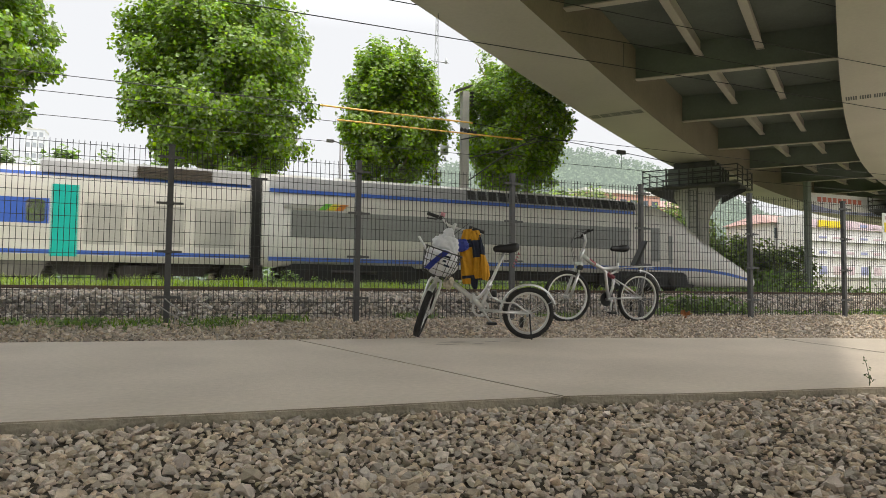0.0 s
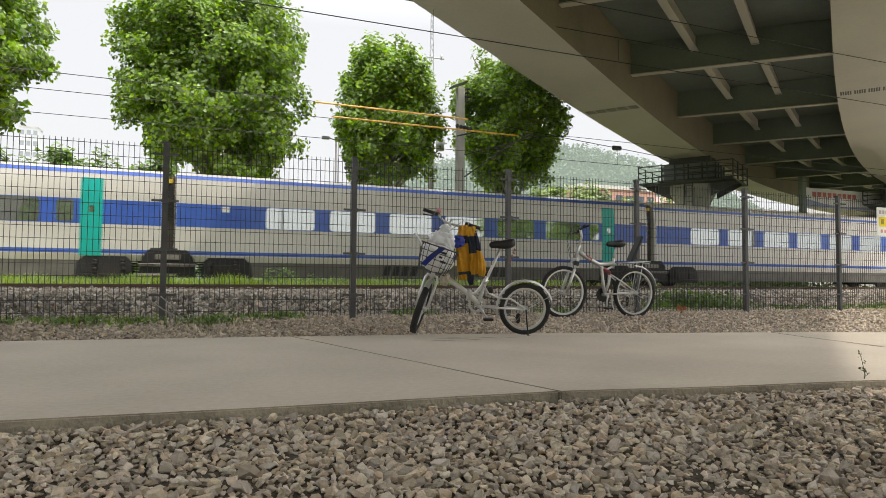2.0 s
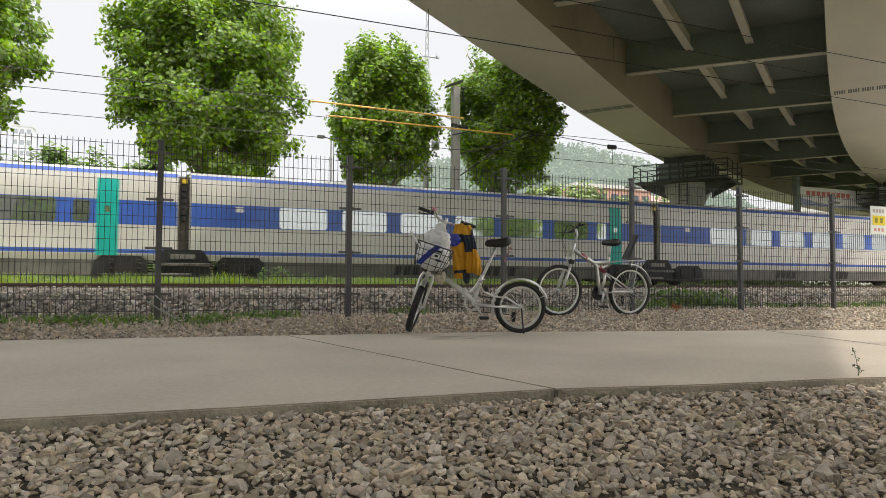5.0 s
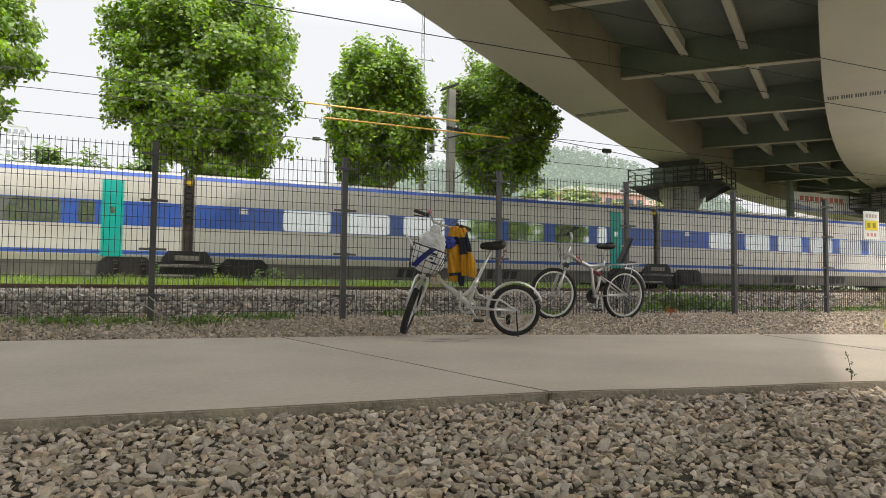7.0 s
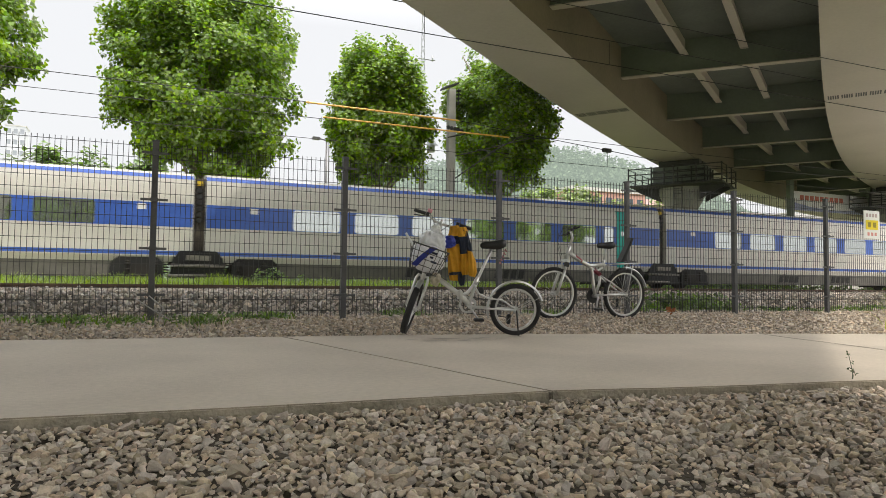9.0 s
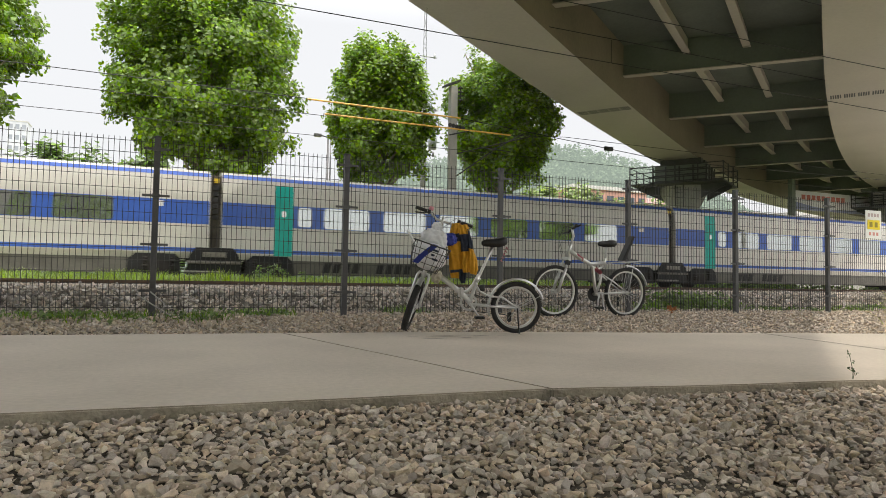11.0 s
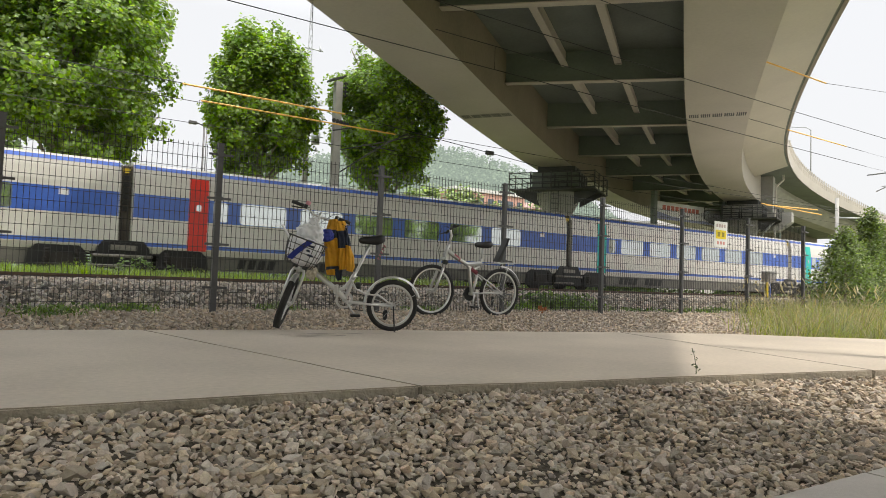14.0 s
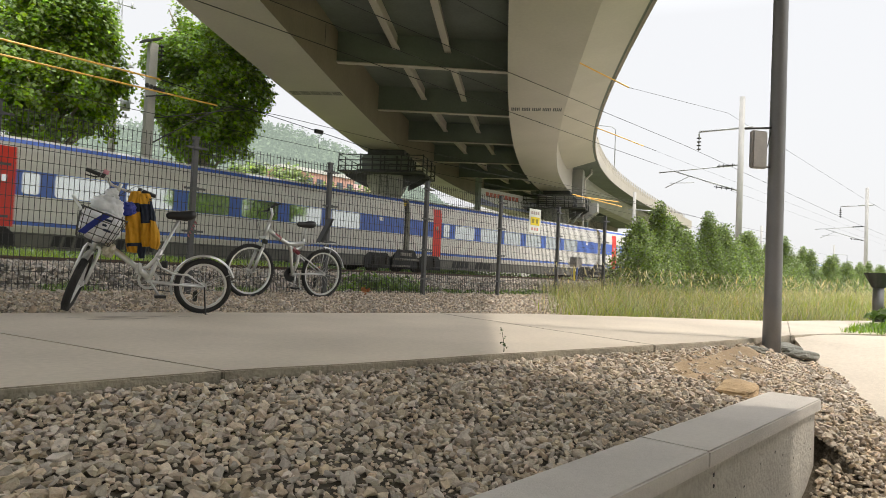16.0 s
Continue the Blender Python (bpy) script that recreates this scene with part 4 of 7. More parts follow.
def build_pier(s, off, walkway, cap):
    """A concrete column with a flared head; some carry a railed walkway."""
    c = on_bridge(s, off, 0)
    a = np.interp(s, *HEADS)
    top = on_bridge(s, off, 8.0).z
    root = empty("bridge_pier", (c.x, c.y, 0), "grey concrete bridge pier with a flared head", "bridge pier", "bridge piers", "structure")
    root.rotation_euler = (0, 0, radians(a))
    bm = bmesh.new()
    loft(bm, [[(w * math.cos(q), d * math.sin(q), z) for q in (2 * math.pi * (k + 0.5) / 16 for k in range(16))] for w, d, z in ((0.6, 0.65, -0.4), (0.6, 0.65, top - 3.6), (0.64, 0.74, top - 3.25), (0.98, 1.4, top - 2.05), (1.02, 1.45, top - 1.5))])
    part("column", bm, M_PIER, root)
    bm = bmesh.new()
    box(bm, -1.0, 1.0, -1.5, 1.5, top - 1.5, top - 0.35)
    part("pier_cap", bm, cap, root, "broad pier cap", bevel=0.03)
    bm = bmesh.new()
    for x in (-0.5, 0.5):
        box(bm, x - 0.3, x + 0.3, -1.2, 1.2, top - 0.35, top - 0.002)
    part("bearing", bm, M_IRON, root)
    if walkway:
        bm = bmesh.new()
        box(bm, -2.0, 2.0, -2.7, 2.7, top - 1.62, top - 1.54)
        part("walkway", bm, M_IRON, root, "dark grating walkway round the cap")
        bm = bmesh.new()
        for z in (0.3, 0.65, 1.0):
            tube(bm, [(-2, -2.7, top - 1.55 + z), (2, -2.7, top - 1.55 + z), (2, 2.7, top - 1.55 + z), (-2, 2.7, top - 1.55 + z)], 0.035, 6, closed=True)
        for x, y in [(x, y) for x in (-2, -0.7, 0.7, 2) for y in (-2.7, 2.7)] + [(x, y) for x in (-2, 2) for y in (-1.3, 0, 1.3)]:
            tube(bm, [(x, y, top - 1.6), (x, y, top - 0.5)], 0.04, 6)
        part("guard_rail", bm, M_IRON, root, "dark tubular guard rail")
        bm = bmesh.new()
        for z in (top - 1.35, top - 1.0, top - 0.65):
            tube(bm, [(-1.06, -1.56, z), (1.06, -1.56, z), (1.06, 1.56, z), (-1.06, 1.56, z)], 0.04, 6, closed=True)
        for x, y in [(x, y) for x in (-1.06, -0.35, 0.35, 1.06) for y in (-1.56, 1.56)] + [(x, y) for x in (-1.06, 1.06) for y in (-0.8, 0.0, 0.8)]:
            tube(bm, [(x, y, top - 1.52), (x, y, top - 0.45)], 0.045, 6)
        part("cap_frame", bm, M_IRON, root, "dark steel frame round the cap")
        for x in (-0.8, 0.8):
            for e in (-1, 1):
                bm = bmesh.new()
                prism(bm, [(e * 1.2, top - 1.63), (e * 2.6, top - 1.63), (e * 2.6, top - 1.75), (e * 1.2, top - 2.45)], "x", x - 0.05, x + 0.05)
                part("bracket", bm, M_IRON, root, "triangular bracket under the walkway")
        bm = bmesh.new()
        for y in (-0.24, 0.24):
            tube(bm, [(-1.0, y, 0.3), (-1.0, y, top - 1.0)], 0.03, 6)
        for k in range(int((top - 1.6) / 0.32)):
            tube(bm, [(-1.0, -0.24, 0.5 + 0.32 * k), (-1.0, 0.24, 0.5 + 0.32 * k)], 0.018, 5)
        part("ladder", bm, M_IRON, root, "dark steel ladder up the column")


build_pier(15.8, -4.6, True, M_STEELG)
build_pier(35.2, 5.0, True, M_PIER)
build_pier(-36.0, 0.0, False, M_STEELG)
# Unseen wall behind the camera, added to cast shade on the gravel.
bm = bmesh.new()
box(bm, -0.1, 3.12, -9.2, -8.2, -1.0, 7.9)
thing("unseen_shade_wall", bm, M_PIER, "unseen concrete wall added to shade the gravel bed", "bridge pier", "bridge piers", "structure", 0.08)

# ---- trees ----
def leaf_cloud(centres, per, spread, size, rng, outward=None, squash=0.8):
    """Small lobed leaves scattered round clump centres."""
    lobes = np.array([(0, -0.5, 0), (0.48, -0.18, 0.05), (0.30, 0.12, 0.0), (0.0, 0.6, 0.06), (-0.30, 0.12, 0.0), (-0.48, -0.18, 0.05)])
    n = len(centres) * per
    c = np.repeat(centres, per, 0) + rng.normal(0, 1, (n, 3)).clip(-1.7, 1.7) * spread * np.array((1, 1, squash))
    nrm = rng.normal(0, 1, (n, 3)) * 0.58 + np.array((0, 0, 0.70))
    if outward is not None:
        d = c - outward
        nrm += 0.8 * d / (np.linalg.norm(d, axis=1, keepdims=True) + 1e-6)
    nrm /= np.linalg.norm(nrm, axis=1, keepdims=True)
    a = np.cross(nrm, rng.normal(0, 1, (n, 3)))
    a /= np.linalg.norm(a, axis=1, keepdims=True)
    b = np.cross(nrm, a)
    s = size * rng.uniform(0.6, 1.25, (n, 1))
    v = np.stack([c + s * (p[0] * a + p[1] * b + p[2] * nrm) for p in lobes], 1).reshape(-1, 3)
    base = (np.arange(n) * 6)[:, None, None]
    f = (np.array([(0, 1, 2), (0, 2, 3), (0, 3, 4), (0, 4, 5)])[None] + base).reshape(-1, 3)
    return v, f


def clumps(rng, n, centre, half, noise_seed, shell=0.45, square=1.0):
    """Clump centres filling a lumpy crown, denser towards its outside; square below 1 gives it fuller shoulders."""
    out = []
    while len(out) < n:
        d = rng.normal(0, 1, 3)
        d /= np.linalg.norm(d)
        r = (shell + (1 - shell) * rng.random()) ** 0.6
        lump = 1 + 0.10 * noise.noise(Vector(d * 2.0) + Vector((noise_seed, 0, 0))) + 0.15 * noise.noise(Vector(d * 5.1) + Vector((0, noise_seed, 0)))
        taper = 1.0 - 0.10 * max(0, d[2])
        full = np.sign(d) * np.abs(d) ** square
        full /= np.linalg.norm(full) ** square
        out.append(np.array(centre) + full * r * lump * taper * np.array(half))
    return np.array(out)


def plane_tree(x, y, half, z0, z1, seed, label, leaves=80, count=170, leaf=0.145, spread=0.27, green=M_LEAF, group="plane trees beyond the tracks"):
    rng = np.random.default_rng(seed)
    root = empty("tree", (x, y, 0), label, "tree", group)
    mid = (z0 + z1) / 2
    bm = bmesh.new()
    pts = [(0.05 * math.sin(k * 1.3 + seed), 0.05 * math.cos(k * 1.7), -0.2 + (mid + 0.2) * k / 8) for k in range(9)]
    tube(bm, pts, 0.27, 10, 0.15)
    part("trunk", bm, M_BARK, root, "mottled grey-brown trunk")
    bm = bmesh.new()
    for k in range(14):
        a = rng.uniform(0, 6.28)
        zb = rng.uniform(z0 - 0.6, mid - 0.3)
        reach, rise = rng.uniform(0.45, 0.85) * half, rng.uniform(0.8, 0.5 * (z1 - z0))
        p0 = Vector((0, 0, zb))
        p1 = Vector((math.cos(a) * reach * 0.45, math.sin(a) * reach * 0.45, zb + rise * 0.5))
        p2 = Vector((math.cos(a) * reach, math.sin(a) * reach, zb + rise))
        tube(bm, [p0, p0.lerp(p1, 0.6), p1, p1.lerp(p2, 0.5), p2], 0.085, 6, 0.02)
    part("branch", bm, M_BARK, root, "pale bare limbs")
    cs = clumps(rng, count, (0, 0, mid), (half * 0.90, half * 0.90, (z1 - z0) / 2 * 0.92), seed * 3.7, 0.2, 0.78)
    # upright shoots: every clump on the outside is drawn out into a short spray
    tips = cs + np.array((0, 0, 0.34)) + 0.10 * (cs - np.array((0, 0, mid))) * rng.random((len(cs), 1))
    cs = np.concatenate([cs, tips[cs[:, 2] > mid - 0.3 * (z1 - z0)]])
    v, f = leaf_cloud(cs, leaves, spread, leaf, rng, outward=np.array((0, 0, mid)))
    o = new("crown", fast_mesh("crown", v, f, green))
    o.parent = root
    return root


plane_tree(-0.45, 20, 3.95, 3.2, 12.9, 6, "broad full-leaved plane tree with a rounded crown", 92, 420, 0.16, 0.24)
plane_tree(6.7, 20, 2.55, 3.8, 11.3, 8, "slim upright plane tree with a tall oval crown", 88, 260, 0.16, 0.22)
plane_tree(12.75, 20, 3.0, 3.9, 11.6, 13, "dense plane tree beside the catenary pole", 88, 270, 0.16, 0.23)
left_tree = plane_tree(-9.7, 20, 3.8, 4.8, 13.2, 21, "leafy plane tree at the edge of the row", 70, 300, 0.19, 0.24)
copy_thing(left_tree, pose(-18.5, 20.5, 0, 0, 0, 70))
far_tree = plane_tree(30.5, 45, 2.6, 2.5, 9.6, 51, "light green young tree before the far houses", 30, 110, 0.34, 0.36, M_CONIFER, "young trees before the houses")
for bx, by, bz, turn in ((35.2, 46, 0.4, 70), (27.0, 47, -0.9, 200), (39.6, 45, -0.8, 140)):
    copy_thing(far_tree, pose(bx, by, bz, 0, 0, turn))
# Unseen trees behind the camera, added to darken the train windows' reflections.
unseen_tree = plane_tree(-17, -26, 3.8, 3.2, 11.6, 25, "unseen leafy tree added behind the footpath for window reflections", 26, 120, 0.42, 0.4)
for bx, by, turn in ((-31, -26, 30), (-24, -27, 200), (-20.5, -25, 310), (-12.5, -26, 260), (-9, -27, 80), (-4.5, -26, 20), (1.2, -26, 150), (32, -25, 40), (41, -27, 120)):
    copy_thing(unseen_tree, pose(bx, by, 0, 0, 0, turn))


def bush(name, at, size, count, per, leaf, material, seed, label, category, spread=0.16, group=""):
    rng = np.random.default_rng(seed)
    cs = clumps(rng, count, (0, 0, size[2] * 0.5), (size[0], size[1], size[2] * 0.52), seed * 1.7, 0.3)
    cs = cs[cs[:, 2] > 0.02]
    v, f = leaf_cloud(cs, per, spread, leaf, rng, outward=np.array((0, 0, size[2] * 0.4)))
    ob = tagged(new(name, fast_mesh(name, v, f, material)), label, category, group)
    ob.location = at
    return ob


def conifer(at, r, h, seed, label):
    """A narrow shrub with feathery upright sprays."""
    rng = np.random.default_rng(seed)
    root = empty("conifer_shrub", at, label, "shrub", "shrubs behind the tall grass")
    bm = bmesh.new()
    tube(bm, [(0, 0, -0.1), (0.02, 0, h * 0.5), (0, 0.02, h * 0.92)], 0.05, 6, 0.012)
    part("trunk", bm, M_BARK, root)
    n = int(330 * r * h)
    z = rng.random(n) ** 0.8 * h
    rad = r * np.clip(1.06 - (z / h) ** 1.8, 0.05, 1) * (0.35 + 0.65 * rng.random(n) ** 0.5)
    a = rng.uniform(0, 6.28, n)
    rad *= 1 + 0.45 * np.sin(2 * a + z * 3 + seed) * np.sin(z * 4.1 + seed * 2) + 0.2 * np.sin(5 * a + 6 * z)
    cs = np.stack([np.cos(a) * rad, np.sin(a) * rad, z], 1)
    v, f = leaf_cloud(cs, 13, 0.085, 0.062, rng, squash=2.1)
    o = new("foliage", fast_mesh("foliage", v, f, M_CONIFER))
    o.parent = root
    return root


kinds = [conifer((16.3, 1.2, -0.12), 1.05, 2.05, 31, "feathery green conifer shrub"), conifer((17.9, 1.3, -0.12), 0.75, 2.7, 32, "slim tall conifer shrub"), conifer((19.6, 1.6, -0.12), 1.2, 2.35, 33, "feathery green conifer shrub")]
rr = random.Random(4)
for k in range(40):
    base = kinds[(k * 2) % 3] if k % 5 else kinds[1]
    sx = 20.6 + k * 0.85 + (k * k) * 0.035
    copy_thing(base, pose(sx, 1.2 + rr.uniform(-0.9, 1.1) + k * 0.03, -0.12 - rr.uniform(0, 0.7), 0, 0, rr.uniform(0, 360)))
for k in range(14):
    copy_thing(kinds[k % 3], pose(20.0 + k * 1.6, 2.9 + rr.uniform(-0.4, 0.4), -0.2, 0, 0, rr.uniform(0, 360)))


def blades(n, place, height, width, rng, droop=0.35):
    """Grass blades of three bent pieces; place gives foot points."""
    p = np.array([place() for _ in range(n)])
    h = height * rng.uniform(0.45, 1.2, (n, 1)) * np.array([0.95 + 0.75 * noise.noise(Vector((q[0] * 0.9, q[1] * 0.9, 2.0))) for q in p])[:, None].clip(0.3, 2)
    a = rng.uniform(0, 6.28, n)
    side = np.stack([np.cos(a), np.sin(a), 0 * a], 1)
    b = rng.uniform(0, 6.28, n)
    lean = np.stack([np.cos(b), np.sin(b), 0 * b], 1) * h * rng.uniform(0.1, 1, (n, 1)) * droop
    up = np.array((0, 0, 1.0)) * h
    w = width * rng.uniform(0.6, 1.3, (n, 1))
    v = np.stack([p - side * w, p + side * w, p + up * 0.55 + lean * 0.35 - side * w * 0.8, p + up * 0.55 + lean * 0.35 + side * w * 0.8, p + up * 0.95 + lean], 1).reshape(-1, 3)
    base = (np.arange(n) * 5)[:, None, None]
    f = (np.array([(0, 1, 3), (0, 3, 2), (2, 3, 4)])[None] + base).reshape(-1, 3)
    return v, f


GR = np.random.default_rng(17)


def grass_edge(y):
    return 6.1 + (y + 2.8) * 1.35


def meadow():
    while True:
        x, y = 6.0 + 40 * GR.random() ** 1.7, GR.uniform(-13, 2.2)
        if y < path_far(x) + 0.05 or x < grass_edge(y) + GR.normal(0, 0.35):
            continue
        return (x, y, ground_z(x, y) - 0.02)


def heads():
    """Feathery seed heads on thin stalks above the grass."""
    vs, fs, base = [], [], 0
    for _ in range(3000):
        x, y, z = meadow()
        if x < 8:
            continue
        h = GR.uniform(0.45, 0.92)
        b = GR.uniform(0, 6.28)
        d = np.array((math.cos(b), math.sin(b), 0)) * h * 0.35
        p = np.array((x, y, z))
        q = p + np.array((0, 0, h * 0.8)) + d * 0.6
        t = p + np.array((0, 0, h * 0.95)) + d
        w = np.array((-math.sin(b), math.cos(b), 0))
        vs += [p - w * 0.002, p + w * 0.002, q, q + w * 0.006, q * 0.5 + t * 0.5 + w * 0.008, t, q * 0.5 + t * 0.5 - w * 0.008, q - w * 0.006]
        fs += [(base, base + 1, base + 2), (base + 2, base + 3, base + 4), (base + 2, base + 4, base + 6), (base + 4, base + 5, base + 6), (base + 2, base + 6, base + 7)]
        base += 8
    return np.array(vs), np.array(fs)


v, f = blades(52000, meadow, 0.36, 0.005, GR, 1.05)
tagged(new("tall_grass", fast_mesh("tall_grass", v, f, M_GRASS)), "tall green meadow grass beside the footpath", "grass", kind="stuff")
v, f = blades(15000, meadow, 0.50, 0.004, GR, 0.9)
tagged(new("dry_grass", fast_mesh("dry_grass", v, f, M_DRY)), "straw-coloured dry grass in the meadow", "grass", kind="stuff")
v, f = heads()
tagged(new("grass_seed_heads", fast_mesh("grass_seed_heads", v, f, M_DRY)), "pale feathery seed heads above the meadow", "grass", kind="stuff")


def between_tracks():
    x = GR.uniform(-14, 12)
    if x > 4 and GR.random() < (x - 4) / 9:
        x -= 12
    return (x, GR.uniform(10.3, 14.2), 0.10)


v, f = blades(34000, between_tracks, 0.36, 0.012, GR, 0.9)
tagged(new("track_grass", fast_mesh("track_grass", v, f, M_TGRASS)), "bright green grass between the tracks", "grass", kind="stuff")

WEEDS = [(-2.75, -0.10, 0.5, 0.18), (-2.3, -0.12, 0.4, 0.14), (-1.55, -0.2, 0.35, 0.14), (-1.0, 0.3, 0.3, 0.2), (-3.6, 0.1, 0.5, 0.25), (-4.5, 0.0, 0.5, 0.3), (-0.75, 0.15, 0.2, 0.2), (0.9, 0.5, 0.3, 0.12), (3.0, 0.5, 0.4, 0.15), (5.1, 0.8, 0.5, 0.22), (5.8, 0.9, 0.6, 0.28), (6.6, 0.8, 0.5, 0.22), (7.5, 0.6, 0.5, 0.2), (8.4, 0.5, 0.5, 0.16), (9.3, 0.5, 0.4, 0.16), (10.4, 0.8, 0.5, 0.2)]


def weedy():
    cx, cy, s, h = WEEDS[GR.integers(len(WEEDS))]
    x, y = cx + GR.normal(0, s * 0.45), cy + GR.normal(0, 0.14)
    return (x, y, ballast_z(y) - 0.01 if y > 0.3 else ground_z(x, y) - 0.01)


v, f = leaf_cloud(np.array([weedy() for _ in range(420)]) + np.array((0, 0, 0.035)), 9, 0.035, 0.042, np.random.default_rng(61), squash=0.9)
tagged(new("leafy_weeds", fast_mesh("leafy_weeds", v, f, M_LEAF2)), "small-leaved green weeds along the fence", "weeds", kind="stuff")
v, f = blades(3000, weedy, 0.11, 0.005, GR, 0.9)
tagged(new("weeds", fast_mesh("weeds", v, f, M_WEED)), "low green weeds along the foot of the fence", "weeds", kind="stuff")
for k, (wx, wy, wz, r, h) in enumerate(((0.9, 12.2, 0.1, 0.55, 0.75), (1.9, 12.0, 0.1, 0.35, 0.5), (-3.9, 0.15, -0.03, 0.4, 0.35), (5.6, 1.0, 0.0, 0.45, 0.28), (6.3, 1.0, 0.0, 0.5, 0.22))):
    bush("weed_bush", (wx, wy, wz), (r, r, h), 30, 14, 0.07, M_LEAF2, 50 + k, "low leafy green weed", "weed", 0.06, "weeds by the tracks")

# lawn with a bollard beyond the footpath
bm = bmesh.new()
prism(bm, [(8.3, -5.75), (6.6, -6.5), (6.2, -7.4), (7, -10), (22, -16), (24, -13), (13, -6.9), (10.4, -5.75)], "z", -0.3, -0.085)
lawn = thing("lawn", bm, mat("turf", (0.10, 0.20, 0.03), 0.9, vary=0.35, scale=4, fine=60, bump=0.6, bump_scale=50), "short bright green lawn beside the footpath", "lawn", kind="structure")


def on_lawn():
    return (GR.uniform(6.6, 13), -5.8 - GR.random() ** 1.5 * 2.2, -0.09)


v, f = blades(5000, on_lawn, 0.09, 0.006, GR, 0.6)
tagged(new("lawn_grass", fast_mesh("lawn_grass", v, f, M_WEED)), "short lawn blades", "grass", kind="stuff")

bol = empty("bollard_light", (10.1, -5.62, -0.085), "dark grey bollard light with a flared top on the lawn", "bollard light")
bm = bmesh.new()
tube(bm, [(0, 0, 0), (0, 0, 0.52)], 0.075, 16)
part("post", bm, M_LAMP, bol)
bm = bmesh.new()
loft(bm, [[(r * math.cos(a), r * math.sin(a), z) for a in (2 * math.pi * k / 16 for k in range(16))] for r, z in ((0.085, 0.52), (0.10, 0.55), (0.19, 0.72), (0.20, 0.74))])
part("flared_head", bm, M_IRON, bol, "flared lamp head")
for k in range(3):
    bush("lawn_plant", (9.6 + 0.5 * k, -5.85 - 0.1 * k, -0.09), (0.25, 0.25, 0.22), 14, 12, 0.10, M_LEAF2, 80 + k, "spiky grey-green plant by the bollard", "plant", 0.05, "plants by the bollard")

rng = np.random.default_rng(44)
cs = np.stack([rng.uniform(-45, 36, 1500), rng.uniform(22.5, 24.5, 1500), rng.uniform(0.1, 1.5, 1500) * rng.uniform(0.6, 1.1, 1500)], 1)
v, f = leaf_cloud(cs, 7, 0.25, 0.26, rng)
tagged(new("hedge", fast_mesh("hedge", v, f, M_LEAF2)), "long low green hedge beyond the tracks", "hedge", kind="stuff")

cs = np.stack([rng.uniform(14, 95, 1500), rng.uniform(18.9, 19.6, 1500), rng.uniform(0.08, 0.62, 1500) * rng.uniform(0.5, 1.1, 1500)], 1)
v, f = leaf_cloud(cs, 6, 0.14, 0.16, rng)
tagged(new("verge_weeds", fast_mesh("verge_weeds", v, f, M_LEAF2)), "low green weeds along the far rail", "weeds", kind="stuff")

# ---- seat wall, lamp pole, stones by the footpath ----
wall = empty("seat_wall", (0, 0, 0), "low cast concrete wall with a pale coping", "low wall")
bm = bmesh.new()
box(bm, -9.0, 2.57, -6.435, -6.20, -0.95, -0.331)
part("wall_body", bm, M_CASTWALL, wall, "cast concrete face with small air holes", bevel=0.006)
for a, b in ((-9.0, -4.404), (-4.4, -1.80), (-1.796, 0.808), (0.812, 2.60)):
    bm = bmesh.new()
    box(bm, a, b, -6.46, -6.175, -0.33, -0.26)
    part("coping", bm, M_COPING, wall, "smooth pale coping stone", bevel=0.007)
bm = bmesh.new()
for k in range(34):
    hx, hz, r = RNG.uniform(-1.0, 2.5), RNG.uniform(-0.75, -0.36), RNG.uniform(0.003, 0.010)
    prism(bm, [(hx + r * RNG.uniform(0.6, 1.4) * math.cos(a), hz + r * math.sin(a)) for a in (0, 1, 2, 3, 4, 5)], "y", -6.4362, -6.430)
tagged(part("air_hole", bm, M_DARK, wall, "small dark air holes"), kind="stuff")

M_BOXG = mat("box_grey", (0.30, 0.28, 0.26), 0.5, vary=0.15)
lamp = empty("lamp_pole", (4.66, -5.62, -0.22), "tall plain grey steel lamp pole in the stone bed", "lamp pole")
bm = bmesh.new()
tube(bm, [(0, 0, -0.2), (0, 0, 0.5), (0, 0, 3.0), (0, 0, 6.5)], 0.083, 20, 0.055)
part("pole", bm, M_LAMP, lamp)
bm = bmesh.new()
box(bm, -0.275, -0.12, -0.03, 0.03, 1.66, 2.00)
part("box_sign", bm, M_BOXG, lamp, "small hanging grey box", bevel=0.012)
bm = bmesh.new()
tube(bm, [(-0.07, 0, 2.04), (-0.34, 0, 2.01)], 0.010, 6)
tube(bm, [(-0.07, 0, 1.68), (-0.15, 0, 1.68)], 0.008, 6)
tube(bm, [(-0.07, 0, 2.0), (-0.10, 0, 1.87), (-0.13, 0, 1.84)], 0.005, 5)
part("bracket", bm, M_IRON, lamp)
lamp.rotation_euler = (0, 0, radians(-35))


def rock(at, size, seed, label, material, turn=0.0, name="rock"):
    bm = bmesh.new()
    bmesh.ops.create_icosphere(bm, subdivisions=3, radius=1.0)
    for q in bm.verts:
        d = q.co.normalized()
        k = 1 + 0.18 * noise.noise(d * 1.7 + Vector((seed, 0, 0))) + 0.07 * noise.noise(d * 5 + Vector((0, seed, 0)))
        sq = max(abs(d.x), abs(d.y), abs(d.z)) ** 0.55
        q.co = Vector((d.x * size[0], d.y * size[1], d.z * size[2])) * k / sq * 0.75
    ob = thing(name, bm, material, label, "rock")
    ob.location, ob.rotation_euler = at, (0.05, -0.06, turn)
    return ob


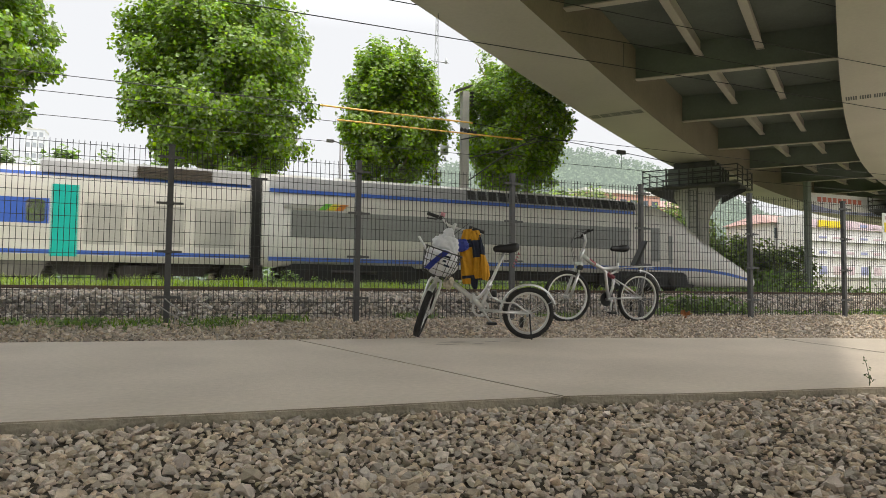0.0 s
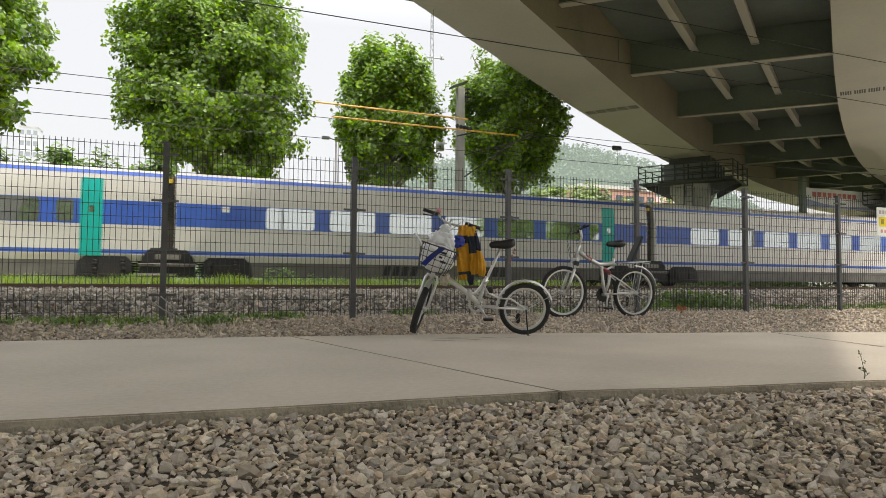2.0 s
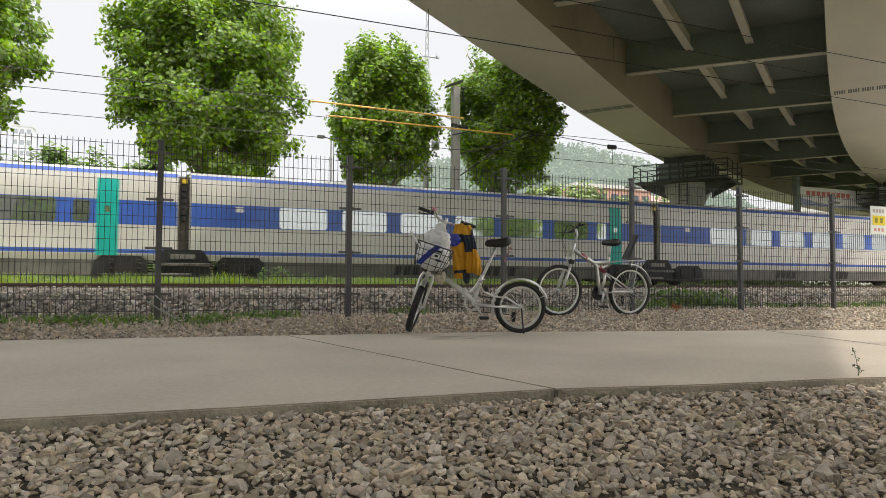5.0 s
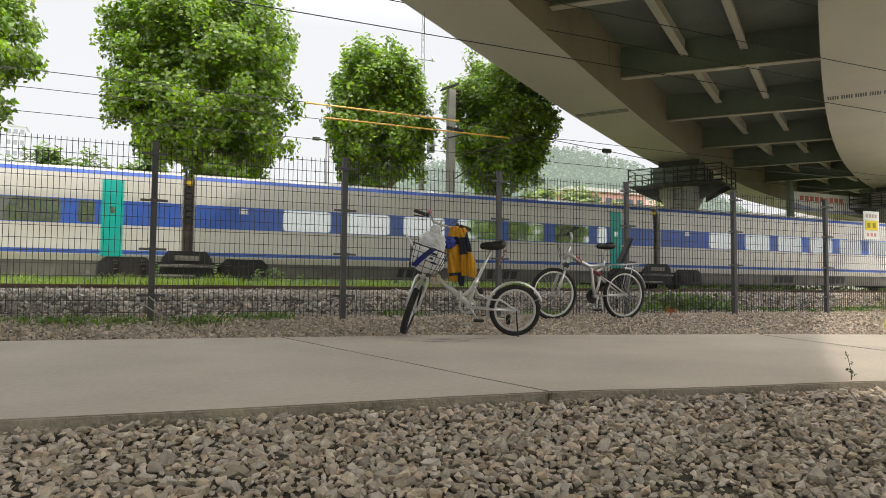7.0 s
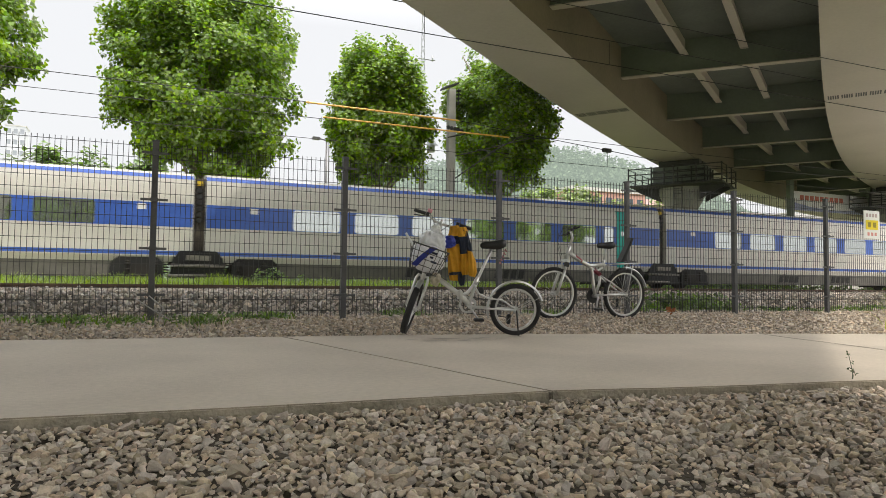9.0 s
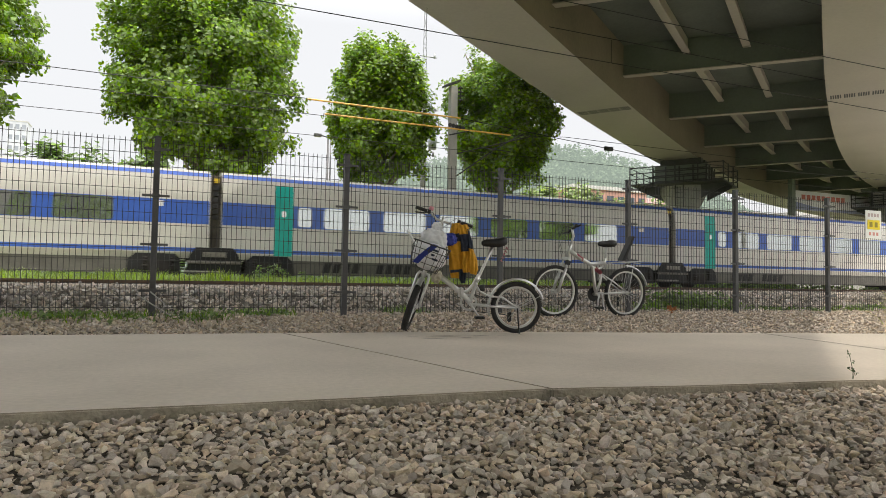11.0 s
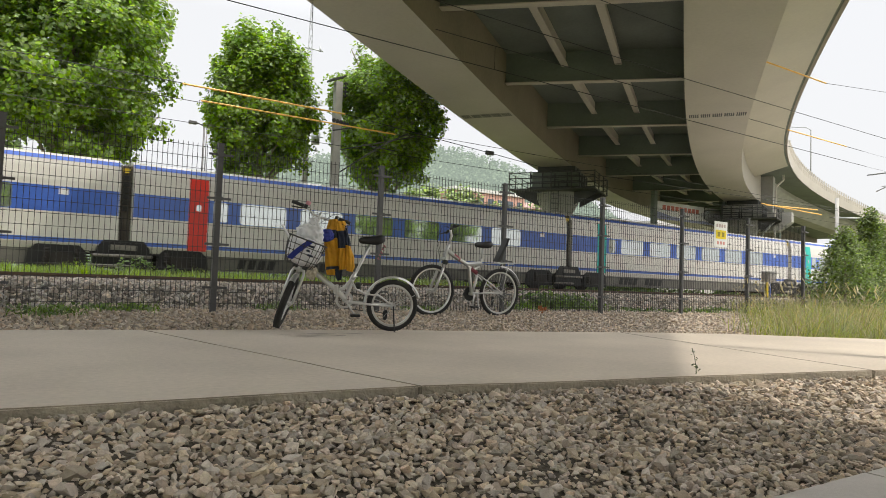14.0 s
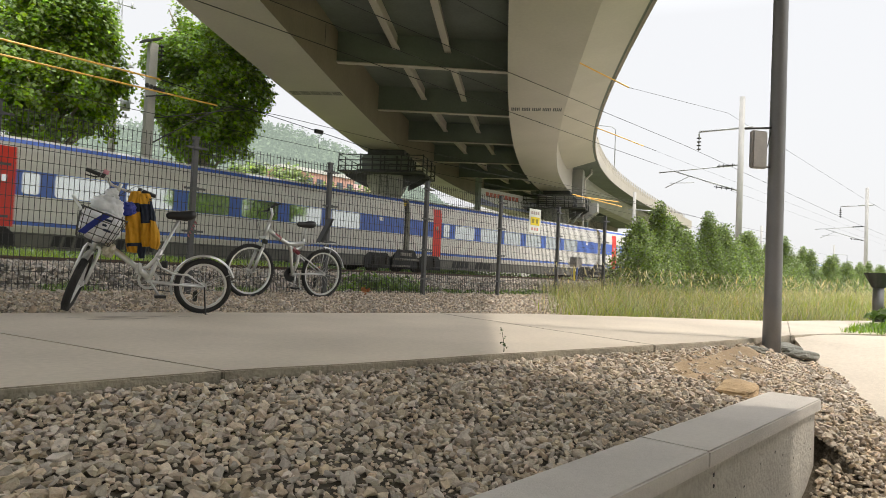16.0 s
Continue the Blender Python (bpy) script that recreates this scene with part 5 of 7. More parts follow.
M_ROCK1 = mat("sandstone", (0.46, 0.33, 0.19), 0.9, vary=0.25, scale=5, fine=50, bump=0.6, bump_scale=40)
M_ROCK2 = mat("grey_rock", (0.24, 0.24, 0.21), 0.9, vary=0.35, scale=5, fine=50, bump=0.7, bump_scale=35)
rock((2.52, -6.02, -0.27), (0.26, 0.14, 0.055), 3, "flat tan sandstone slab beside the seat wall", M_ROCK1, 0.1)
rock((5.0, -5.66, -0.19), (0.26, 0.15, 0.06), 5, "flat grey rock at the foot of the lamp pole", M_ROCK2, 0.5)
rock((4.45, -5.53, -0.19), (0.18, 0.12, 0.055), 9, "flat grey rock at the foot of the lamp pole", M_ROCK2, 1.2)
rock((4.85, -5.82, -0.22), (0.22, 0.12, 0.05), 12, "flat grey rock at the foot of the lamp pole", M_ROCK2, 2.6)
rock((-1.711, -5.05, -0.215), (0.05, 0.04, 0.035), 14, "yellow-brown stone among the gravel", M_ROCK1, 0.4)
bm = bmesh.new()
ring = [(3.6 + 0.95 * math.cos(a) * (1 + 0.2 * math.sin(3 * a)), -5.62 + 0.23 * math.sin(a) * (1 + 0.25 * math.cos(2 * a))) for a in (2 * math.pi * k / 28 for k in range(28))]
top = bm.verts.new((3.6, -5.62, ground_z(3.6, -5.62) + 0.014))
mid_ring = [bm.verts.new((3.6 + (x - 3.6) * 0.6, -5.62 + (y + 5.62) * 0.6, ground_z(x, y) + 0.010 + 0.010 * noise.noise(Vector((x * 5, y * 5, 0))))) for x, y in ring]
rim = [bm.verts.new((x, y, ground_z(x, y) - 0.02)) for x, y in ring]
for k in range(28):
    bm.faces.new((top, mid_ring[k], mid_ring[(k + 1) % 28]))
    bm.faces.new((mid_ring[k], rim[k], rim[(k + 1) % 28], mid_ring[(k + 1) % 28]))
thing("sand_patch", bm, M_SAND, "patch of bare tan sand in the stone bed", "sand", kind="structure")

# weed in the joint of the footpath
bm = bmesh.new()
stem = [(0.02, 0, -0.06), (0.012, 0.0, 0.03), (0.016, 0, 0.09), (0.0, 0.0, 0.15), (-0.022, 0.0, 0.215)]
tube(bm, stem, 0.0035, 5, 0.0015)
tube(bm, [stem[1], (0.04, 0.01, 0.07), (0.05, 0.01, 0.085)], 0.002, 4, 0.001)
tube(bm, [stem[2], (-0.03, 0.0, 0.115)], 0.002, 4, 0.001)
weed = thing("path_weed", bm, M_WEEDD, "thin dark weed growing from a joint in the footpath", "weed")
weed.location, weed.scale = (1.53, -4.93, -0.14), (0.85, 0.85, 0.85)
v, f = leaf_cloud(np.array([(0.045, 0, 0.085), (0.03, 0.01, 0.10), (-0.02, 0, 0.115), (0.006, 0, 0.15), (-0.015, 0, 0.19), (-0.022, 0, 0.215), (0.014, 0, 0.02)]), 3, 0.008, 0.019, np.random.default_rng(8))
leaf = tagged(new("leaf", fast_mesh("leaf", v, f, M_WEEDD)), kind="stuff")
leaf.parent = weed

# ---- sign on the fence ----
sign = empty("warning_sign", (9.05, -0.055, 1.455), "white fence sign with a yellow band and unreadable lettering", "sign")
M_SIGN = mat("sign_white", (0.78, 0.78, 0.75), 0.4, vary=0.05)
M_YEL = mat("sign_yellow", (0.80, 0.62, 0.02), 0.4, vary=0.06)
M_RBAR = mat("letter_red", (0.55, 0.16, 0.12), 0.5, vary=0.1)
bm = bmesh.new()
box(bm, -0.20, 0.20, -0.004, 0.004, -0.235, 0.235)
part("plate", bm, M_SIGN, sign, bevel=0.002)
bm = bmesh.new()
box(bm, -0.155, 0.155, -0.008, -0.0045, -0.085, 0.075)
part("yellow_band", bm, M_YEL, sign)
M_OLIVE = mat("letter_olive", (0.30, 0.24, 0.03), 0.5, vary=0.1)
M_GREYL = mat("letter_grey", (0.46, 0.36, 0.35), 0.5, vary=0.1)
M_PALER = mat("letter_pale_red", (0.62, 0.27, 0.24), 0.5, vary=0.1)
for zc, h, xs, w, m, d in ((0.155, 0.030, (-0.115, -0.04, 0.035, 0.11), 0.026, M_GREYL, 0.0045), (-0.005, 0.042, (-0.07, 0.06), 0.036, M_OLIVE, 0.0085), (-0.16, 0.028, (-0.09, 0.0, 0.09), 0.026, M_PALER, 0.0045)):
    for xc in xs:
        bm = bmesh.new()
        box(bm, xc - w, xc + w, -d - 0.002, -d, zc - h, zc + h)
        part("letter_bar", bm, m, sign)

# ---- catenary ----
def wire(name, pts, r, m, label, parent=None):
    bm = bmesh.new()
    tube(bm, pts, r, 5)
    if parent:
        return part(name, bm, m, parent, label)
    return thing(name, bm, m, label, "cable", "overhead cables")


def level(y, z, x0, x1, sag=0.0, n=24):
    return [(x0 + (x1 - x0) * k / n, y, z - sag * math.sin(math.pi * k / n * 3) ** 2) for k in range(n + 1)]


wire("overhead_cable", level(9.5, 7.36, -90, 36), 0.014, M_CABLE, "dark overhead cable above the near track")
wire("overhead_cable", level(9.5, 7.36, 36, 180), 0.006, M_CABLE, "thin overhead cable above the near track")
wire("overhead_cable", level(9.6, 8.18, 36, 180), 0.006, M_CABLE, "thin overhead cable above the near track")
wire("overhead_cable", level(9.6, 8.18, -90, 36), 0.014, M_CABLE, "dark overhead cable above the near track")
wire("overhead_cable", level(5.0, 8.15, -40, 17.5) + [(22.9, 5.0, 8.2), (33.4, 4.6, 9.3), (69, 4.6, 9.0), (108, 4.6, 9.0), (150, 4.6, 9.0)], 0.009, M_CABLE, "feeder cable that climbs to the mast")
wire("overhead_cable", level(6.8, 7.65, -40, 17.3) + [(34.0, 7.0, 7.9), (69, 7.0, 7.6), (108, 7.0, 7.6), (150, 7.0, 7.6)], 0.012, M_CABLE, "overhead cable to the mast's bracket arm")
wire("insulated_cable", [(17.5, 5.0, 8.15), (22.9, 5.0, 8.2)], 0.028, M_ORANGE, "yellow insulated sleeve on a feeder cable")
wire("insulated_cable", [(28.6, 9.6, 8.18), (34.2, 9.6, 8.18)], 0.03, M_ORANGE, "yellow insulated sleeve on an overhead cable")
wire("insulated_cable", [(37.71, 16.3, 6.08), (44.99, 16.3, 5.98)], 0.035, M_ORANGE, "yellow insulated sleeve on an overhead cable")
wire("insulated_cable", [(38.24, 16.3, 6.03), (44.50, 16.3, 6.28)], 0.035, M_ORANGE, "yellow insulated sleeve on an overhead cable")
wire("insulated_cable", [(2.8, 16.3, 6.88), (8.9, 16.3, 6.86)], 0.035, M_ORANGE, "orange insulated cable over the far track")
wire("insulated_cable", [(3.45, 16.35, 6.42), (11.2, 16.35, 6.42)], 0.032, M_ORANGE, "orange insulated cable over the far track")
wire("overhead_cable", level(16.3, 6.90, -90, 2.8) + [(2.8, 16.3, 6.88)], 0.014, M_CABLE, "messenger cable over the far track")
wire("overhead_cable", [(8.9, 16.3, 6.86), (16.1, 16.3, 6.31), (19.2, 16.3, 6.06), (40, 16.3, 6.4), (90, 16.3, 6.8)], 0.016, M_CABLE, "messenger cable over the far track")
wire("overhead_cable", level(16.3, 6.34, -90, 3.4) + [(3.4, 16.35, 6.42)], 0.012, M_CABLE, "overhead cable over the far track")
wire("overhead_cable", level(16.3, 5.58, -90, 120), 0.011, M_CABLE, "contact wire over the far track")
wire("overhead_cable", [(11.2, 16.35, 6.42), (13.8, 16.3, 6.6), (60, 16.3, 6.6)], 0.012, M_CABLE, "overhead cable over the far track")
for x, y, z0, z1 in ((4.7, 9.5, 7.36, 8.2), (11.0, 9.5, 7.36, 8.1), (16.1, 16.3, 5.58, 6.31)):
    wire("dropper", [(x, y, z0), (x, y, z1)], 0.008, M_CABLE, "short dropper between overhead cables")
bm = bmesh.new()
box(bm, 15.85, 16.3, 16.24, 16.36, 6.22, 6.40)
thing("cable_clamp", bm, M_IRON, "dark clamp on the overhead cable", "clamp", bevel=0.02)


def insulator(bm, a, b, r=0.07, n=5):
    a, b = Vector(a), Vector(b)
    tube(bm, [a, b], 0.025, 6)
    for k in range(n):
        c = a.lerp(b, (k + 0.5) / n)
        d = (b - a).normalized() * 0.02
        tube(bm, [c - d, c + d], r, 8)


pole = empty("catenary_pole", (9.62, 18.7, 0), "pale concrete catenary pole with brackets and insulators", "catenary pole")
bm = bmesh.new()
box(bm, -0.16, 0.16, -0.16, 0.16, -0.2, 8.85)
part("mast", bm, M_CONPOLE, pole, bevel=0.02)
bm = bmesh.new()
prism(bm, [(-0.45, 8.78), (0.28, 9.10), (0.28, 9.17), (-0.45, 8.86)], "y", -0.2, 0.2)
part("cap", bm, M_IRON, pole, "dark tilted cap plate")
bm = bmesh.new()
insulator(bm, (0.30, -0.1, 8.9), (0.30, -0.1, 8.2), 0.11, 4)
part("insulator", bm, M_IRON, pole, "dark ribbed insulator")
bm = bmesh.new()
insulator(bm, (-0.6, -0.9, 6.95), (0.35, -0.5, 6.95), 0.09, 5)
part("insulator", bm, M_IRON, pole, "dark ribbed insulators")
bm = bmesh.new()
tube(bm, [(0.1, -0.1, 5.9), (2.6, -2.2, 6.5)], 0.024, 8)
tube(bm, [(0.1, -0.1, 4.9), (1.5, -1.4, 6.1), (2.3, -2.2, 6.6)], 0.028, 8)
tube(bm, [(0.9, -0.8, 6.15), (2.0, -1.6, 5.9)], 0.025, 6)
tube(bm, [(-0.2, -0.1, 6.7), (0.9, -0.7, 6.95)], 0.03, 6)
part("bracket_arm", bm, M_IRON, pole, "dark tubular bracket arm")
tele = empty("utility_pole", (9.95, 23, 0), "tall thin utility pole with cross arms", "utility pole")
bm = bmesh.new()
tube(bm, [(0, 0, -0.2), (0, 0, 10.0)], 0.17, 10, 0.12)
part("pole", bm, M_CONPOLE, tele)
bm = bmesh.new()
for k in range(9):
    z0, z1 = 10.0 + k * 0.6, 10.6 + k * 0.6
    w = 0.13 * (1 - k / 10)
    for sx in (-1, 1):
        tube(bm, [(sx * w, 0, z0), (-sx * w * 0.9, 0, z1)], 0.014, 4)
        tube(bm, [(sx * w, 0, z0), (sx * w * 0.9, 0, z1)], 0.018, 4)
tube(bm, [(0, 0, 15.2), (0, 0, 16.5)], 0.02, 5)
part("lattice_top", bm, M_GALV, tele, "thin lattice antenna top")
bm = bmesh.new()
for z, w in ((11.6, 0.7), (8.9, 0.8), (7.3, 0.9), (6.6, 0.7)):
    tube(bm, [(-w * 0.4, 0, z), (w, 0.1, z + 0.05)], 0.03, 6)
    tube(bm, [(w * 0.8, 0.1, z), (w * 0.8, 0.1, z + 0.25)], 0.05, 6)
    part("cross_arm", bm, M_GALV, tele, "cross arm with an insulator")
    bm = bmesh.new()
tube(bm, [(0.4, -0.2, 6.9), (0.4, -0.2, 7.5)], 0.2, 10)
part("transformer", bm, M_GALV, tele, "grey transformer can")

slim = empty("street_lamp", (5.45, 24, 0), "slim double-tube street lamp beyond the tracks", "street lamp")
bm = bmesh.new()
tube(bm, [(-0.06, 0, -0.1), (-0.06, 0, 7.3)], 0.045, 6)
tube(bm, [(0.06, 0, -0.1), (0.06, 0, 7.9)], 0.03, 6)
part("pole", bm, M_LAMP, slim)
bm = bmesh.new()
tube(bm, [(-0.05, 0, 7.2), (-0.5, 0, 7.35)], 0.03, 6)
box(bm, -0.75, -0.4, -0.09, 0.09, 7.22, 7.36)
part("lamp_head", bm, M_LAMP, slim, bevel=0.02)


def rail_mast(x, y, h, label, arm=1.0):
    """A railway mast with a top arm, hanging insulator and hinged bracket."""
    root = empty("rail_mast", (x, y, 0), label, "rail mast", "masts along the line")
    bm = bmesh.new()
    tube(bm, [(0, 0, -0.2), (0, 0, h)], 0.17, 12, 0.14)
    part("mast", bm, M_CONPOLE, root)
    bm = bmesh.new()
    tube(bm, [(0.2, -0.5, h - 1.6), (-0.6, 2.0 * arm, h - 1.75)], 0.06, 6)
    tube(bm, [(-0.6, 2.0 * arm, h - 1.75), (-0.6, 2.0 * arm, h - 2.0)], 0.04, 6)
    part("top_arm", bm, M_GALV, root, "galvanised top arm")
    for a, b, r in (((-0.6, 2.0 * arm, h - 2.0), (-0.6, 2.0 * arm, h - 2.8), 0.12), ((-0.1, 0.25 * arm, h - 3.6), (-0.35, 1.1 * arm, h - 3.65), 0.09), ((-0.1, 0.25 * arm, h - 4.9), (-0.4, 1.2 * arm, h - 4.75), 0.09)):
        bm = bmesh.new()
        insulator(bm, a, b, r, 4)
        part("insulator", bm, M_IRON, root, "dark ribbed insulator")
    bm = bmesh.new()
    tube(bm, [(0, 0, h - 3.6), (-1.0, 4.0 * arm, h - 3.9)], 0.035, 6)
    tube(bm, [(0, 0, h - 5.0), (-0.9, 3.2 * arm, h - 3.85)], 0.04, 6)
    tube(bm, [(-0.7, 2.4 * arm, h - 4.15), (-1.0, 3.6 * arm, h - 4.75)], 0.025, 6)
    tube(bm, [(-0.6, 2.2 * arm, h - 4.5), (-0.9, 3.4 * arm, h - 4.5)], 0.02, 6)
    part("bracket_arm", bm, M_GALV, root, "hinged tubular bracket arm")
    return root


m0 = rail_mast(34.3, 4.2, 10.3, "pale round railway mast with a bracket arm")
for x, y, s in ((69.5, 4.2, 0), (108, 4.3, 0), (150, 4.4, 0), (54.4, 19.8, 180), (92, 19.8, 180), (135, 19.8, 180)):
    copy_thing(m0, pose(x, y, -0.4 if s == 0 else -1.9, 0, 0, s))

cabinet = empty("trackside_box", (22.7, 7.0, 0.15), "small grey trackside box on a yellow post", "trackside box")
bm = bmesh.new()
box(bm, -0.25, 0.25, -0.16, 0.16, 0.68, 1.06)
part("housing", bm, M_BOXG, cabinet, bevel=0.02)
bm = bmesh.new()
box(bm, -0.28, 0.28, -0.19, 0.19, 1.063, 1.10)
part("lid", bm, M_GALV, cabinet, bevel=0.01)
bm = bmesh.new()
tube(bm, [(-0.1, 0, -0.1), (-0.1, 0, 0.68)], 0.05, 8)
part("post", bm, M_YEL, cabinet, "yellow post")
bm = bmesh.new()
tube(bm, [(0.12, 0, -0.1), (0.12, 0.02, 0.3), (0.1, 0, 0.68)], 0.03, 8)
part("conduit", bm, M_TBLUE, cabinet, "blue conduit")

# street lamps on the bridge
for s in (26, 46):
    p = on_bridge(s, 8.6, 11.4)
    lampb = empty("street_lamp", p, "slim grey street lamp on the bridge parapet", "street lamp", "lamps on the bridge")
    bm = bmesh.new()
    tube(bm, [(0, 0, 0), (0, 0, 4.4), (-0.2, 0.3, 4.7), (-1.0, 1.3, 4.8)], 0.06, 6, 0.04)
    part("pole", bm, M_GALV, lampb)

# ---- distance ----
# The glow puts distance haze into a far surface as pale emission.
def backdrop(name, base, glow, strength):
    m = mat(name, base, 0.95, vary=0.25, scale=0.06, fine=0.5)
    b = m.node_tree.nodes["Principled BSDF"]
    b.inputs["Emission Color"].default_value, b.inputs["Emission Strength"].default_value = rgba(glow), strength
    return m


def build_hill():
    ridge = ([-400, -60, 40, 80, 112, 147, 197, 236, 290, 370, 520, 800], [6, 10, 22, 42, 54, 66, 64, 58, 42, 24, 14, 8])
    rng = np.random.default_rng(77)
    cs = []
    for _ in range(34000):
        x = rng.uniform(-80, 460)
        top = np.interp(x, *ridge)
        d = rng.random()
        z = top * (1 - d) + rng.normal(0, 0.8) + 2.0 * noise.noise(Vector((x * 0.08, d * 4, 0)))
        cs.append((x, 258 - d * 70, max(0.5, z)))
    v, f = leaf_cloud(np.array(cs), 5, 1.0, 1.35, rng)
    tagged(new("backdrop_hill_woods", fast_mesh("woods", v, f, backdrop("woods_haze_glow", (0.07, 0.10, 0.05), (0.52, 0.60, 0.54), 0.30))), "hazy wooded hill far behind the town", "hill", kind="stuff")
    bm = bmesh.new()
    xs = np.linspace(-400, 800, 61)
    loft(bm, [[(x, 262 - 75 * d, np.interp(x, *ridge) * (1 - d) - 1.5) for d in (0, 0.25, 0.5, 0.75, 1)] for x in xs], closed=False)
    thing("backdrop_hill", bm, backdrop("slope_haze_glow", (0.07, 0.10, 0.05), (0.52, 0.60, 0.54), 0.30), "hazy slope of the far hill", "hill", kind="structure")


build_hill()

# Far towers and their windows carry the same painted haze.
M_HAZE = backdrop("tower_haze_glow", (0.45, 0.46, 0.48), (0.80, 0.82, 0.85), 0.22)
M_WINH = backdrop("window_haze_glow", (0.25, 0.27, 0.30), (0.66, 0.69, 0.73), 0.16)
M_WALLP = mat("pink_render", (0.55, 0.32, 0.26), 0.8, vary=0.12, scale=0.4, fine=4)
M_WALLW = mat("pale_render", (0.62, 0.61, 0.58), 0.8, vary=0.08, scale=0.3, fine=4)
M_WINF = mat("far_window", (0.10, 0.12, 0.14), 0.2, vary=0.2)
M_TILE = mat("roof_red", (0.34, 0.22, 0.19), 0.8, vary=0.2)


def house(x, y, w, d, h, m, label, cols, rows, hip=True):
    root = empty("building", (x, y, 0), label, "building", "buildings beyond the tracks")
    bm = bmesh.new()
    box(bm, -w / 2, w / 2, 0, d, -0.3, h)
    part("wall", bm, m, root)
    bm = bmesh.new()
    if hip:
        loft(bm, [[(-w / 2 - 0.5, -0.5, h), (w / 2 + 0.5, -0.5, h), (w / 2 + 0.5, d + 0.5, h), (-w / 2 - 0.5, d + 0.5, h)], [(-w / 2 + 2, d / 2 - 0.1, h + 1.8), (w / 2 - 2, d / 2 - 0.1, h + 1.8), (w / 2 - 2, d / 2 + 0.1, h + 1.8), (-w / 2 + 2, d / 2 + 0.1, h + 1.8)]])
        part("roof", bm, M_TILE, root)
    else:
        box(bm, -w / 2 - 0.2, w / 2 + 0.2, -0.2, d + 0.2, h, h + 0.5)
        part("roof", bm, M_WALLW, root, "flat roof edge")
    me = None
    for r in range(rows):
        for c in range(cols):
            wx, wz = -w / 2 + (c + 0.5) * w / cols, (r + 0.55) * h / rows
            if me is None:
                bm = bmesh.new()
                box(bm, -w / cols * 0.3, w / cols * 0.3, -0.06, 0.1, -h / rows * 0.22, h / rows * 0.22)
                first = part("window", bm, M_WINH if m is M_HAZE else M_WINF, root)
                first.location, me = (wx, 0, wz), first
            else:
                share(me, pose(wx, 0, wz), root)
    return root


house(57.3, 70, 13, 10, 13.7, M_WALLP, "long pink rendered building with a flat roof", 7, 4, False)
house(74, 78, 14, 10, 13.4, M_WALLP, "salmon rendered building with a red roof", 6, 4)
house(86, 66, 9, 9, 10.4, M_WALLW, "pale building with a red tiled roof", 4, 3)
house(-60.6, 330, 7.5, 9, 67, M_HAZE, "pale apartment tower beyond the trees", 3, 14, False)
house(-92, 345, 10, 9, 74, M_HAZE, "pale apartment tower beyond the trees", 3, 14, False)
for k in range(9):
    house(760 + 46 * k + (k % 3) * 14, 120 - 26 * (k % 4), 15, 12, 17 + 7 * ((k * 5) % 4), M_HAZE, "far-off block with a pale haze glow", 4, 6, False)

# roadside building and banners under the bridge
shop = empty("building", (82.0, 60.5, 0), "pale low shop building with sign boards beyond the bridge", "building")
bm = bmesh.new()
box(bm, 0, 46, 0, 5, -1.2, 11.2)
part("wall", bm, M_WALLW, shop)
M_BAN = mat("banner_white", (0.78, 0.77, 0.78), 0.7, vary=0.06, scale=0.5, fine=4)
M_BANB = mat("banner_blue", (0.34, 0.36, 0.56), 0.7, vary=0.15)
M_BANP = mat("banner_pink", (0.68, 0.55, 0.60), 0.7, vary=0.1)
bm = bmesh.new()
box(bm, 0.1, 16.6, -0.35, -0.30, 11.5, 14.3)
ban = thing("banner", bm, M_BAN, "white banner with unreadable red lettering hung between columns", "banner")
ban.matrix_basis = pose(40.6, 27.0, 0.2) @ Matrix.Scale(0.507, 4)
for k in range(9):
    bm = bmesh.new()
    box(bm, 1.7 + k * 1.05, 2.45 + k * 1.05, -0.40, -0.355, 13.05, 13.75)
    part("letter_bar", bm, M_RBAR, ban)
bm = bmesh.new()
prism(bm, [(0.1, 11.52), (16.6, 11.52), (16.6, 12.5), (13, 12.0), (8, 11.85), (4, 12.1), (0.1, 12.7)], "y", -0.40, -0.355)
part("blue_wave", bm, M_BANB, ban, "blue wave along the banner's foot")
for z0, z1, m, text in ((9.3, 10.5, M_BANP, "pale pink sign board"), (7.4, 8.5, M_BAN, "white sign board"), (5.2, 6.4, M_BAN, "white sign board"), (2.2, 4.2, M_BAN, "pale shop board")):
    bm = bmesh.new()
    box(bm, 0.3, 44, -0.25, -0.20, z0, z1)
    board = part("sign_board", bm, m, shop, text)
    for k in range(9):
        bm = bmesh.new()
        box(bm, 2 + k * 2.9, 3.6 + k * 2.9, -0.29, -0.255, z0 + 0.4, z1 - 0.4)
        part("letter_bar", bm, M_BANP if k % 3 else M_BANB, board)
bm = bmesh.new()
box(bm, 1.8, 6.6, -0.34, -0.295, 9.4, 10.4)
part("yellow_board", bm, M_YEL, shop, "yellow sign panel")
for k in range(6):
    bm = bmesh.new()
    tube(bm, [(46 + k * 1.9, 26.2, -0.2), (46 + k * 1.9, 26.2, 2.2)], 0.07, 6)
    thing("green_post", bm, mat("post_green", (0.14, 0.30, 0.06), 0.6, vary=0.2) if k == 0 else bpy.data.materials["post_green"], "thin green fence post by the road", "post", "green posts by the road")
for k in range(3):
    bm = bmesh.new()
    box(bm, -0.18, 0.18, -0.18, 0.18, -0.3, 8.2)
    q = thing("steel_column", bm, M_STEELG, "dark square steel column under the bridge", "column", "columns under the bridge", "structure")
    q.location = (40.45 + 8.85 * k, 26.83, 0)
